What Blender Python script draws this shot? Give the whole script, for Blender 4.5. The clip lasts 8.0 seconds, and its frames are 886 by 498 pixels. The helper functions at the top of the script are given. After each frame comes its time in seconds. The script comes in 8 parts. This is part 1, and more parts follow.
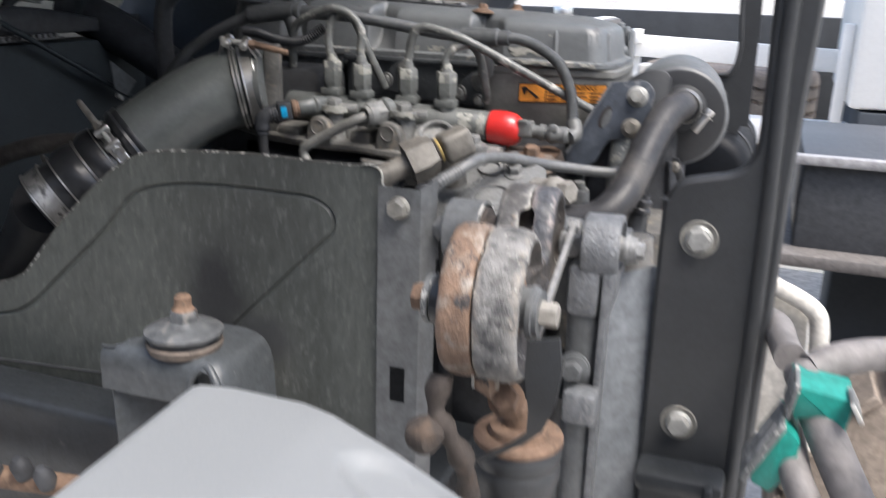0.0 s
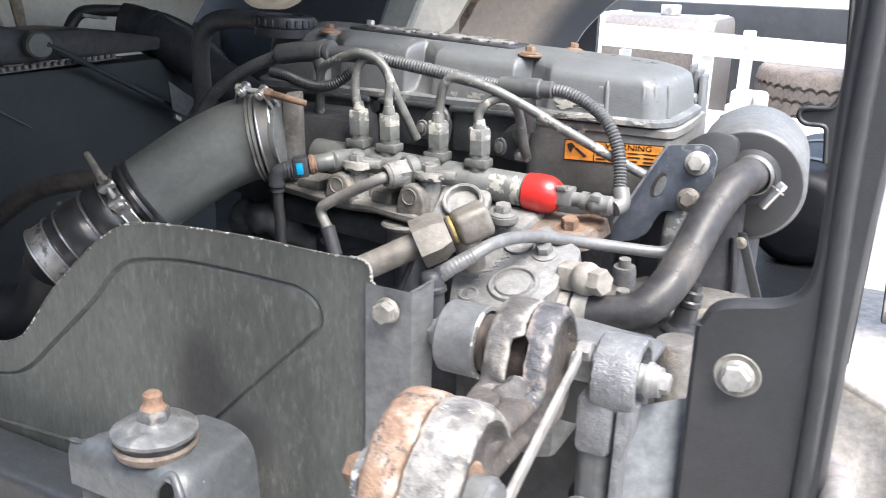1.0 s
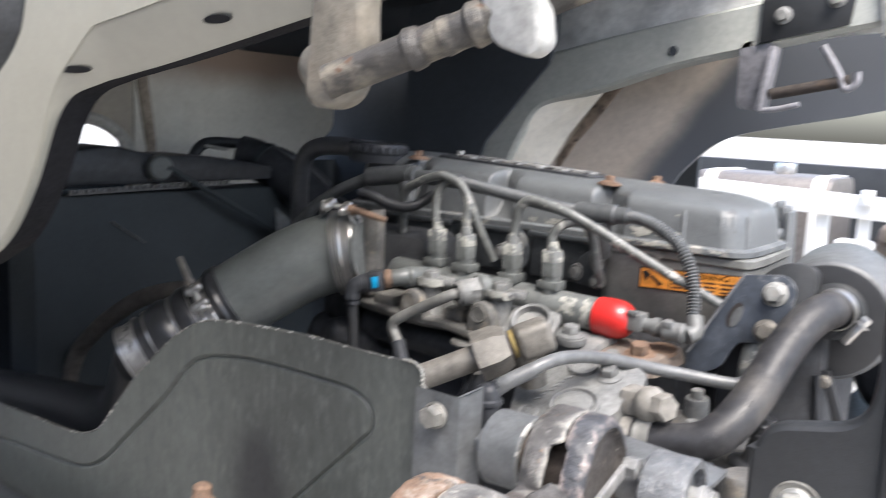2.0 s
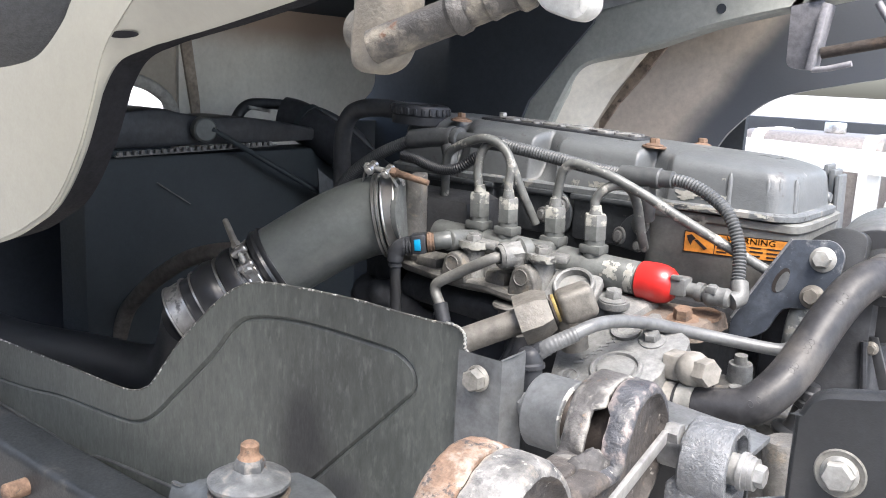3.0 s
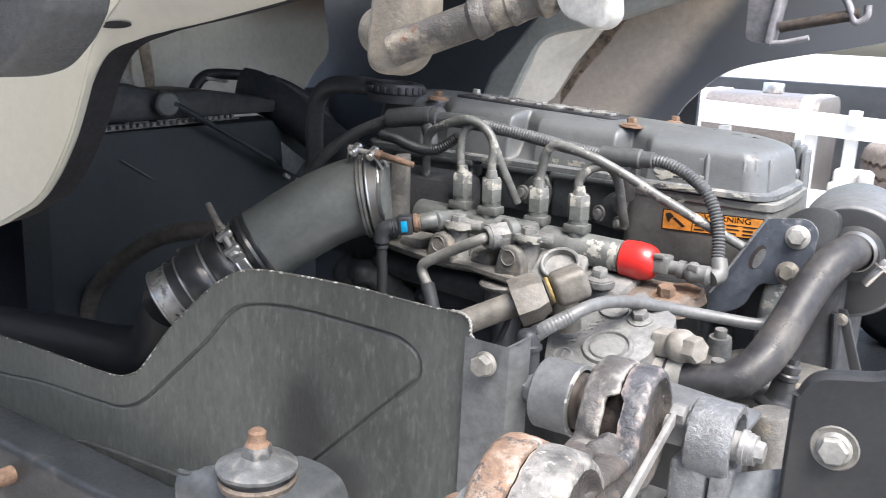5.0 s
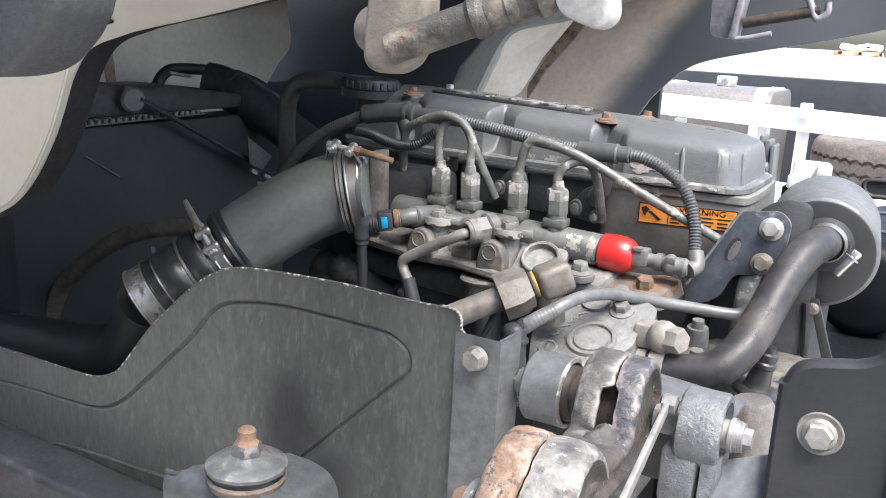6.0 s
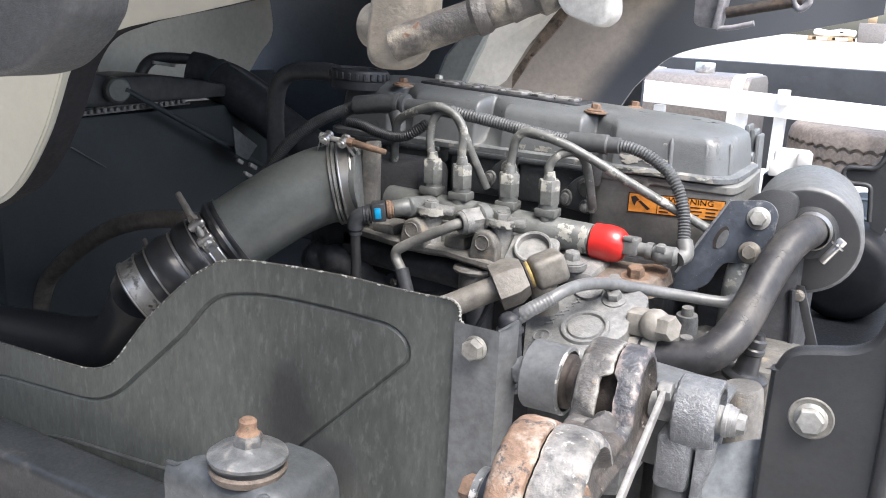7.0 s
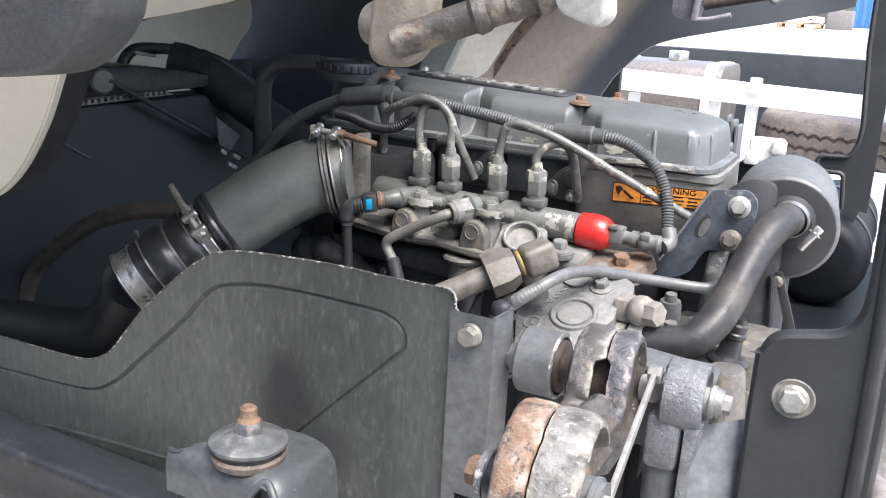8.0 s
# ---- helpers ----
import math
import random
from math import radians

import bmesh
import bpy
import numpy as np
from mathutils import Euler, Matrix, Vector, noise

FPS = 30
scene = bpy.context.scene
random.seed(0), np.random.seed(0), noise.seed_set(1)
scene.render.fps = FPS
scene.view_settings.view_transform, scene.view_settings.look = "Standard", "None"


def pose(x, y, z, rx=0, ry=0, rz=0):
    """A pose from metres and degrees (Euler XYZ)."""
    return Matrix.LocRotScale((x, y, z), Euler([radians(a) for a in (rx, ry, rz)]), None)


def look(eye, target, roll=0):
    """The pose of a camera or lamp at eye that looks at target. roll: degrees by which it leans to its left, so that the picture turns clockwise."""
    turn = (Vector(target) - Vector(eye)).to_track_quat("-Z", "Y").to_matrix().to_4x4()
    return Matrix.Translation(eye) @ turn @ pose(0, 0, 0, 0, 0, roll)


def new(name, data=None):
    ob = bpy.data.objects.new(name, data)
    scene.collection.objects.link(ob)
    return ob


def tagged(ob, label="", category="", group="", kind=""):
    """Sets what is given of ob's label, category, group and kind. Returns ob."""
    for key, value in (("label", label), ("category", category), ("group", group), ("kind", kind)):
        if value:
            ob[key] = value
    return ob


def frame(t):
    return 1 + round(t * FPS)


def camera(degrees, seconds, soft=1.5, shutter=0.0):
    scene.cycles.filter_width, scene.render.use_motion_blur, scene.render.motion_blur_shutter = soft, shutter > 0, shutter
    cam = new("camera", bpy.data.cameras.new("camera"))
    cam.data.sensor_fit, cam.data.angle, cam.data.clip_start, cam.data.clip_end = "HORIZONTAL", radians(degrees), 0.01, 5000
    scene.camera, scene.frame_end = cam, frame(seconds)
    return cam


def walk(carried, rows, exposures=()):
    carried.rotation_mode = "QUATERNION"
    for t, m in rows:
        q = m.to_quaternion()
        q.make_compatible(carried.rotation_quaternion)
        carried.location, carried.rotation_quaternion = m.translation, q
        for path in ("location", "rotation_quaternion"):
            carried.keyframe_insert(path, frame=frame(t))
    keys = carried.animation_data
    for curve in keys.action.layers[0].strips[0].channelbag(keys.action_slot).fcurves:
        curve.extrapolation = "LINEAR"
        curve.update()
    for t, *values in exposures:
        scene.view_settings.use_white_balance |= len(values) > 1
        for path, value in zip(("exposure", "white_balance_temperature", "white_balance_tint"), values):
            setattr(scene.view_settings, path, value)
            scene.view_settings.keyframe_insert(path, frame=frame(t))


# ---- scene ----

cam = camera(53.6, 8.0, 1.0, 0.4)
PATH = [
    (0, (0.131, -0.114, 1.556), (-0.519, 1.687, 0.979), 1.8),
    (0.2, (0.127, -0.068, 1.597), (-0.614, 1.700, 1.020), 1.7),
    (0.5, (0.112, -0.007, 1.627), (-0.698, 1.721, 1.026), 1.5),
    (0.7, (0.124, 0.040, 1.621), (-0.724, 1.757, 1.016), 1.5),
    (1, (0.167, 0.075, 1.633), (-0.705, 1.765, 1.014), 1.7),
    (1.2, (0.194, 0.073, 1.630), (-0.692, 1.766, 1.042), 2.2),
    (1.5, (0.213, 0.071, 1.629), (-0.716, 1.791, 1.208), 2.7),
    (1.8, (0.218, 0.085, 1.606), (-0.801, 1.782, 1.323), 3.1),
    (2, (0.221, 0.091, 1.595), (-0.92, 1.707, 1.301), 3.1),
    (2.2, (0.223, 0.094, 1.59), (-0.995, 1.644, 1.253), 3.0),
    (3.3, (0.217, 0.083, 1.605), (-0.961, 1.645, 1.191), 3.1),
    (3.5, (0.215, 0.079, 1.608), (-0.94, 1.653, 1.174), 3.1),
    (4, (0.206, 0.068, 1.617), (-0.924, 1.654, 1.158), 3.0),
    (4.5, (0.192, 0.054, 1.626), (-0.923, 1.646, 1.155), 2.8),
    (5, (0.175, 0.038, 1.632), (-0.896, 1.658, 1.154), 2.8),
    (5.2, (0.164, 0.033, 1.633), (-0.861, 1.682, 1.154), 3.0),
    (6.3, (0.147, 0.007, 1.636), (-0.825, 1.684, 1.143), 2.9),
    (6.5, (0.144, 0.003, 1.637), (-0.816, 1.684, 1.137), 2.9),
    (7, (0.137, -0.007, 1.643), (-0.795, 1.686, 1.126), 2.9),
    (7.5, (0.136, -0.015, 1.648), (-0.764, 1.69, 1.115), 3.0),
    (8, (0.129, -0.04, 1.652), (-0.745, 1.675, 1.11), 3.0),
]
walk(cam, [(t, look(eye, target, roll)) for t, eye, target, roll in PATH], exposures=[(0, 1.4), (0.25, 1.85), (0.5, 2.35), (1.0, 2.32), (1.5, 1.72), (1.8, 1.6), (2.0, 1.85), (3.5, 2.15), (4.5, 2.1), (6.5, 2.0), (8, 2.0)])

# ---- light ----
SUN_ELEV, SUN_AZ = 60, 122      # degrees; azimuth from +y towards +x
world = bpy.data.worlds.new("world")
scene.world = world
world.use_nodes = True
wt = world.node_tree
sky = wt.nodes.new("ShaderNodeTexSky")
sky.sky_type = "NISHITA"
sky.sun_disc = False
sky.sun_elevation, sky.sun_rotation = radians(SUN_ELEV), radians(SUN_AZ)
sky.air_density, sky.dust_density, sky.ozone_density = 1.0, 4.0, 1.0
wt.links.new(sky.outputs["Color"], wt.nodes["Background"].inputs["Color"])
wt.nodes["Background"].inputs["Strength"].default_value = 0.15
sun = new("sun", bpy.data.lights.new("sun", "SUN"))
sun.data.energy, sun.data.angle, sun.data.color = 1.5, radians(30), (1.0, 0.985, 0.965)
sun.matrix_world = look((0, 0, 0), (-math.sin(radians(SUN_AZ)) * math.cos(radians(SUN_ELEV)),
                                    -math.cos(radians(SUN_AZ)) * math.cos(radians(SUN_ELEV)), -math.sin(radians(SUN_ELEV))))


# ---- materials ----
def material(name, base, rough=0.5, metal=0.0, vary=0.25, scale=30.0, bump=0.15, fine=220.0,
             second=None, amount=0.0, second_scale=25.0, second_rough=None, sharp=0.06, stretch=None,
             third=None, third_amount=0.0, third_scale=60.0, coat=0.0, metal2=None, speck=0.36, spec=0.5, worn=None, worn_at=(0.52, 0.57)):
    """Paint, rubber, rust or metal: base colour with mottling, a second layer showing in patches and a third one in specks."""
    m = bpy.data.materials.new(name)
    m.use_nodes = True
    nt = m.node_tree
    bsdf = nt.nodes["Principled BSDF"]
    geo = nt.nodes.new("ShaderNodeNewGeometry")
    mp = nt.nodes.new("ShaderNodeMapping")
    nt.links.new(geo.outputs["Position"], mp.inputs["Vector"])
    if stretch:
        mp.inputs["Scale"].default_value = stretch

    def tex(s, detail=6.0, roughness=0.6):
        n = nt.nodes.new("ShaderNodeTexNoise")
        n.inputs["Scale"].default_value, n.inputs["Detail"].default_value, n.inputs["Roughness"].default_value = s, detail, roughness
        nt.links.new(mp.outputs["Vector"], n.inputs["Vector"])
        return n.outputs["Fac"]

    def ramp(fac, lo, hi, a=0.0, b=1.0):
        n = nt.nodes.new("ShaderNodeMapRange")
        n.inputs["From Min"].default_value, n.inputs["From Max"].default_value = lo, hi
        n.inputs["To Min"].default_value, n.inputs["To Max"].default_value = a, b
        nt.links.new(fac, n.inputs["Value"])
        return n.outputs["Result"]

    def mix(fac, a, b):
        n = nt.nodes.new("ShaderNodeMix")
        n.data_type = "RGBA"
        nt.links.new(fac, n.inputs["Factor"])
        for sock, v in ((n.inputs["A"], a), (n.inputs["B"], b)):
            if isinstance(v, tuple):
                sock.default_value = (*v, 1)
            else:
                nt.links.new(v, sock)
        return n.outputs["Result"]

    def mixf(fac, a, b):
        n = nt.nodes.new("ShaderNodeMix")
        n.data_type = "FLOAT"
        nt.links.new(fac, n.inputs["Factor"])
        for sock, v in ((n.inputs["A"], a), (n.inputs["B"], b)):
            if isinstance(v, (int, float)):
                sock.default_value = v
            else:
                nt.links.new(v, sock)
        return n.outputs["Result"]

    lo, hi = (tuple(c * (1 - vary) for c in base), tuple(min(1, c * (1 + vary)) for c in base))
    col = mix(ramp(tex(scale), 0.3, 0.7), lo, hi)
    grain = tex(fine, 4.0, 0.65)
    mid = tex(fine * 0.32, 7.0, 0.7)
    shade = nt.nodes.new("ShaderNodeMix")
    shade.data_type, shade.blend_type = "RGBA", "MULTIPLY"
    shade.inputs["Factor"].default_value = 1.0
    nt.links.new(col, shade.inputs["A"])
    nt.links.new(ramp(mid, 0.28, 0.72, 1 - speck, 1 + speck), shade.inputs["B"])
    col = shade.outputs["Result"]
    dull = 0.1 if rough > 0.36 and metal < 0.5 else 0.025
    rgh = ramp(grain, 0.3, 0.7, max(0.03, rough - dull), min(1, rough + dull))
    met = metal
    height = grain
    if second and amount > 0:
        thr = 0.72 - 0.44 * amount
        f = ramp(tex(second_scale, 8.0, 0.62), thr, thr + sharp)
        col = mix(f, col, second)
        rgh = mixf(f, rgh, second_rough if second_rough is not None else min(1, rough + 0.2))
        met = mixf(f, metal, metal if metal2 is None else metal2)
    if third and third_amount > 0:
        thr = 0.74 - 0.44 * third_amount
        f = ramp(tex(third_scale, 9.0, 0.7), thr, thr + 0.05)
        col = mix(f, col, third)
        rgh = mixf(f, rgh, 0.75)
    if worn:
        add = nt.nodes.new("ShaderNodeMath")
        add.operation = "MULTIPLY_ADD"
        nt.links.new(tex(90.0, 8.0, 0.7), add.inputs[0])
        add.inputs[1].default_value = 0.11
        nt.links.new(geo.outputs["Pointiness"], add.inputs[2])
        f = ramp(add.outputs[0], worn_at[0] + 0.055, worn_at[1] + 0.055)
        col = mix(f, col, worn)
        rgh = mixf(f, rgh, 0.6)
    nt.links.new(col, bsdf.inputs["Base Color"])
    nt.links.new(rgh, bsdf.inputs["Roughness"])
    if isinstance(met, (int, float)):
        bsdf.inputs["Metallic"].default_value = met
    else:
        nt.links.new(met, bsdf.inputs["Metallic"])
    bsdf.inputs["Coat Weight"].default_value = coat
    bsdf.inputs["Specular IOR Level"].default_value = spec
    if bump:
        b = nt.nodes.new("ShaderNodeBump")
        b.inputs["Strength"].default_value, b.inputs["Distance"].default_value = bump, 0.002
        nt.links.new(height, b.inputs["Height"])
        nt.links.new(b.outputs["Normal"], bsdf.inputs["Normal"])
    return m


DIRT = (0.16, 0.15, 0.13)
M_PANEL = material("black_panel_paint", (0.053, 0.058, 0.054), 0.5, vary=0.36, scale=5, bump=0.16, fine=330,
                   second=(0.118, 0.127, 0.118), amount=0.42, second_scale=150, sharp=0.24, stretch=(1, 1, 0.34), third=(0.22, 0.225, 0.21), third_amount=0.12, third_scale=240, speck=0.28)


def dark_patch(m, at, radius, shade, stretch=(1, 1, 1)):
    """A dark patch with a ragged outline on a painted sheet."""
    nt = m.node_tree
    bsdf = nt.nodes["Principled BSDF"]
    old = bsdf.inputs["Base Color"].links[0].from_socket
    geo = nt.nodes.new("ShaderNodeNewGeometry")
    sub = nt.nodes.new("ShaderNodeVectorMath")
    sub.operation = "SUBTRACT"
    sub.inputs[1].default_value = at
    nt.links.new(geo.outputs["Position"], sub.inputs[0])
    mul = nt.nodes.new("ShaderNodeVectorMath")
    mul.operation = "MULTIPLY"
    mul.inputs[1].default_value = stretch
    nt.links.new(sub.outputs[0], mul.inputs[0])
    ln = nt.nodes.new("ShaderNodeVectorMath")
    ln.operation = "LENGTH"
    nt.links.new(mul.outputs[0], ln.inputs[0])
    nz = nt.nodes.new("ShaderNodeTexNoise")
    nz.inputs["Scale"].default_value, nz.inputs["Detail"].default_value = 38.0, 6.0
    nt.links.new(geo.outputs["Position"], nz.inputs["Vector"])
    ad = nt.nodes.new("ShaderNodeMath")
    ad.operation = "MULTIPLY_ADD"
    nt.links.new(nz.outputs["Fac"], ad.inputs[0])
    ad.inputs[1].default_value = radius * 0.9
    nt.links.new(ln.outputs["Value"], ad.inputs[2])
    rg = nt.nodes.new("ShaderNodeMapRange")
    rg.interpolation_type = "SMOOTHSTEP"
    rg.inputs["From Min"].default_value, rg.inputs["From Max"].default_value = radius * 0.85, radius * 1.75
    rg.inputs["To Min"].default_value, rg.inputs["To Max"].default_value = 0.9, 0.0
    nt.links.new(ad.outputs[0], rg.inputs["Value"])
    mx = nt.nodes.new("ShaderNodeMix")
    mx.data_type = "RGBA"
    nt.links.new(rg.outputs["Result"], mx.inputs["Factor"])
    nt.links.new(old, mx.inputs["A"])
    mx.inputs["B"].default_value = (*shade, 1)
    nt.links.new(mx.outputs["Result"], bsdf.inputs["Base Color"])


dark_patch(M_PANEL, (-0.462, 0.73, 1.188), 0.042, (0.014, 0.015, 0.017), (1.0, 1.0, 0.62))
dark_patch(M_PANEL, (-0.395, 0.73, 1.145), 0.030, (0.030, 0.032, 0.034), (0.75, 1.0, 1.0))
M_EDGE = material("chipped_edge", (0.06, 0.06, 0.055), 0.6, vary=0.3, scale=40, second=(0.50, 0.49, 0.46), amount=0.42, second_scale=150, sharp=0.1, third=(0.55, 0.53, 0.5), third_amount=0.16, third_scale=60)
M_STRIP = material("grey_bracket_paint", (0.098, 0.103, 0.106), 0.45, vary=0.2, scale=14, second=(0.12, 0.12, 0.12), amount=0.25, second_scale=40, sharp=0.25)
M_FRAME = material("dark_frame_paint", (0.022, 0.025, 0.028), 0.45, vary=0.25, scale=12, second=DIRT, amount=0.22, second_scale=18, sharp=0.3, third=(0.4, 0.4, 0.38), third_amount=0.08, third_scale=70)
M_CHIPFRAME = material("chipped_flange_paint", (0.035, 0.037, 0.038), 0.5, vary=0.3, scale=30, bump=0.2, second=(0.40, 0.39, 0.37), amount=0.16, second_scale=70, sharp=0.05)
M_CHIPDARK2 = material("edge_worn_to_metal", (0.16, 0.165, 0.175), 0.45, vary=0.3, scale=40, bump=0.3, second=(0.06, 0.065, 0.075), amount=0.45, second_scale=80, sharp=0.15)
M_BRACKET = material("blue_black_bracket", (0.034, 0.041, 0.053), 0.40, worn=(0.30, 0.31, 0.32), worn_at=(0.54, 0.58), vary=0.2, scale=20, bump=0.15, second=(0.09, 0.10, 0.115), amount=0.3, second_scale=40, sharp=0.3, third=(0.3, 0.31, 0.32), third_amount=0.16, third_scale=90)
M_POST = material("black_post_coat", (0.031, 0.033, 0.035), 0.42, vary=0.2, scale=10, bump=0.25, fine=500, second=(0.06, 0.06, 0.06), amount=0.3, second_scale=12, sharp=0.4, speck=0.1)
M_ENGINE = material("engine_grey_paint", (0.108, 0.116, 0.121), 0.36, vary=0.14, scale=14, bump=0.2, fine=330,
                    second=(0.33, 0.33, 0.31), amount=0.10, second_scale=26, second_rough=0.7, sharp=0.03, third=(0.085, 0.087, 0.088), third_amount=0.32, third_scale=35, speck=0.12)
# dusty engine grey, lightened in the colour to make up for weak light
M_HOUSING = material("dusty_lightened_paint", (0.165, 0.168, 0.160), 0.5, vary=0.2, scale=16, bump=0.25, fine=300, second=(0.25, 0.245, 0.22), amount=0.35, second_scale=14, second_rough=0.8, sharp=0.3, third=(0.10, 0.10, 0.098), third_amount=0.2, third_scale=40, speck=0.2)
M_PEEL = material("peeling_grey_paint", (0.115, 0.124, 0.13), 0.45, vary=0.2, scale=18, bump=0.3, fine=300,
                  second=(0.27, 0.265, 0.245), amount=0.36, second_scale=30, second_rough=0.75, sharp=0.03, third=(0.06, 0.06, 0.055), third_amount=0.3, third_scale=45)
M_CAST = material("cast_grey_paint", (0.150, 0.152, 0.148), 0.45, vary=0.26, scale=30, bump=0.45, fine=420,
                  second=(0.23, 0.22, 0.20), amount=0.28, second_scale=30, sharp=0.2, third=(0.42, 0.41, 0.39), third_amount=0.12, third_scale=90)
M_LEDGE = material("greasy_cast_ledge", (0.105, 0.102, 0.095), 0.6, vary=0.3, scale=30, bump=0.5, fine=300, second=(0.21, 0.18, 0.14), amount=0.36, second_scale=40, sharp=0.15, third=(0.33, 0.32, 0.29), third_amount=0.2, third_scale=60)
M_RAIL = material("rail_grey_paint", (0.10, 0.106, 0.103), 0.42, vary=0.18, scale=25, bump=0.2, second=(0.21, 0.205, 0.19), amount=0.25, second_scale=34, sharp=0.15,
                  third=(0.46, 0.45, 0.42), third_amount=0.13, third_scale=52)
M_CHIP = material("chipped_grey_paint", (0.13, 0.135, 0.133), 0.45, vary=0.2, scale=30, bump=0.25, second=(0.45, 0.44, 0.41), amount=0.40, second_scale=70, sharp=0.03, third=(0.2, 0.16, 0.12), third_amount=0.2, third_scale=80)
M_NUTCHIP = material("pale_chipped_nut", (0.13, 0.135, 0.133), 0.5, vary=0.2, scale=30, bump=0.4, second=(0.31, 0.31, 0.28), amount=0.52, second_scale=75, sharp=0.06, third=(0.10, 0.10, 0.095), third_amount=0.2, third_scale=80)
M_DARKCAST = material("sooty_block", (0.034, 0.036, 0.040), 0.65, vary=0.4, scale=20, bump=0.5, fine=120, second=(0.065, 0.063, 0.060), amount=0.26, second_scale=18, sharp=0.2, third=(0.16, 0.14, 0.115), third_amount=0.1, third_scale=60)
M_HEADDARK = material("dark_engine_paint", (0.060, 0.066, 0.072), 0.45, vary=0.2, scale=20, bump=0.3, fine=300, second=(0.035, 0.038, 0.042), amount=0.4, second_scale=24, sharp=0.2, third=(0.24, 0.24, 0.22), third_amount=0.2, third_scale=50)
M_HOSE = material("dusty_rubber", (0.092, 0.100, 0.096), 0.38, vary=0.16, scale=9, bump=0.12, fine=350, speck=0.18, second=(0.150, 0.154, 0.142), amount=0.45, second_scale=12, sharp=0.4, third=(0.3, 0.3, 0.27), third_amount=0.10, third_scale=110)
M_RUBBER = material("black_rubber", (0.022, 0.023, 0.025), 0.3, vary=0.2, scale=14, bump=0.1, second=(0.07, 0.068, 0.065), amount=0.2, second_scale=16, sharp=0.4)
M_ENDCLIP = material("pale_clip_coat", (0.26, 0.255, 0.235), 0.5, 0.1, vary=0.15, scale=30, bump=0.15, second=(0.17, 0.15, 0.13), amount=0.3, second_scale=40, sharp=0.2)
M_DUSTHOSE = material("dusty_black_hose", (0.030, 0.030, 0.032), 0.42, spec=0.35, vary=0.2, scale=14, bump=0.08, fine=350, second=(0.115, 0.105, 0.092), amount=0.48, second_scale=14, sharp=0.4, third=(0.2, 0.19, 0.17), third_amount=0.12, third_scale=90)
M_SATIN = material("satin_black", (0.026, 0.027, 0.029), 0.4, vary=0.2, scale=12, bump=0.12, fine=420, second=(0.045, 0.045, 0.044), amount=0.3, second_scale=16, sharp=0.4, speck=0.12)
M_PLASTIC = material("black_plastic", (0.032, 0.034, 0.038), 0.4, vary=0.2, scale=20, bump=0.08, second=(0.035, 0.035, 0.036), amount=0.2, second_scale=20, sharp=0.4, spec=0.3)
M_DUSTPLAST = material("dusty_grey_plastic", (0.075, 0.08, 0.083), 0.45, vary=0.15, scale=24, bump=0.05, second=(0.12, 0.12, 0.115), amount=0.25, second_scale=30, sharp=0.3)
M_PLUG = material("pale_grey_plug", (0.13, 0.134, 0.132), 0.5, vary=0.12, scale=40, bump=0.05, second=(0.1, 0.1, 0.1), amount=0.2, second_scale=50, sharp=0.2)
M_ZINC = material("zinc_plate", (0.30, 0.30, 0.285), 0.45, 0.3, vary=0.18, scale=50, bump=0.25, second=(0.32, 0.30, 0.26), amount=0.3, second_scale=80, sharp=0.2, metal2=0.1)
M_BANDWORN = material("worn_band_steel", (0.34, 0.335, 0.32), 0.35, 0.8, vary=0.3, scale=40, bump=0.2, second=(0.05, 0.052, 0.055), amount=0.42, second_scale=60, sharp=0.1, metal2=0.2, speck=0.2)
M_STEEL = material("clamp_steel", (0.50, 0.49, 0.47), 0.32, 0.9, vary=0.10, scale=60, bump=0.02, second=(0.44, 0.42, 0.39), amount=0.1, second_scale=14, sharp=0.5, metal2=0.9, speck=0.04)
M_RUST = material("rust", (0.145, 0.092, 0.062), 0.85, vary=0.4, scale=45, bump=0.7, fine=260, second=(0.26, 0.18, 0.122), amount=0.38, second_scale=50, sharp=0.2, third=(0.09, 0.065, 0.05), third_amount=0.32, third_scale=70, speck=0.35)
M_LEDGERUST = material("greasy_rust", (0.112, 0.090, 0.074), 0.7, vary=0.4, scale=26, bump=0.7, fine=240, second=(0.055, 0.05, 0.045), amount=0.46, second_scale=24, sharp=0.22, third=(0.21, 0.125, 0.072), third_amount=0.26, third_scale=34, speck=0.4)
M_RUSTDARK = material("dark_rust", (0.040, 0.032, 0.027), 0.8, vary=0.4, scale=40, bump=0.6, second=(0.11, 0.075, 0.052), amount=0.35, second_scale=30, sharp=0.2)
M_WEB = material("dark_speckled_rust", (0.058, 0.052, 0.048), 0.7, vary=0.4, scale=40, bump=0.9, fine=200, second=(0.14, 0.115, 0.095), amount=0.40, second_scale=70, sharp=0.2, third=(0.36, 0.34, 0.31), third_amount=0.26, third_scale=130, speck=0.45)
M_RUSTGREY = material("rust_over_grey_paint", (0.15, 0.147, 0.140), 0.55, vary=0.4, scale=36, bump=1.0, fine=190, second=(0.055, 0.055, 0.056), amount=0.50, second_scale=75, sharp=0.16,
                      third=(0.34, 0.33, 0.30), third_amount=0.36, third_scale=130, speck=0.5, worn=(0.40, 0.34, 0.27), worn_at=(0.53, 0.58))
M_RUSTWORN = material("worn_rusty_plate", (0.185, 0.12, 0.082), 0.7, vary=0.4, scale=24, bump=0.9, fine=240, second=(0.33, 0.30, 0.26), amount=0.46, second_scale=46, sharp=0.16,
                      third=(0.045, 0.042, 0.042), third_amount=0.40, third_scale=50, speck=0.45)
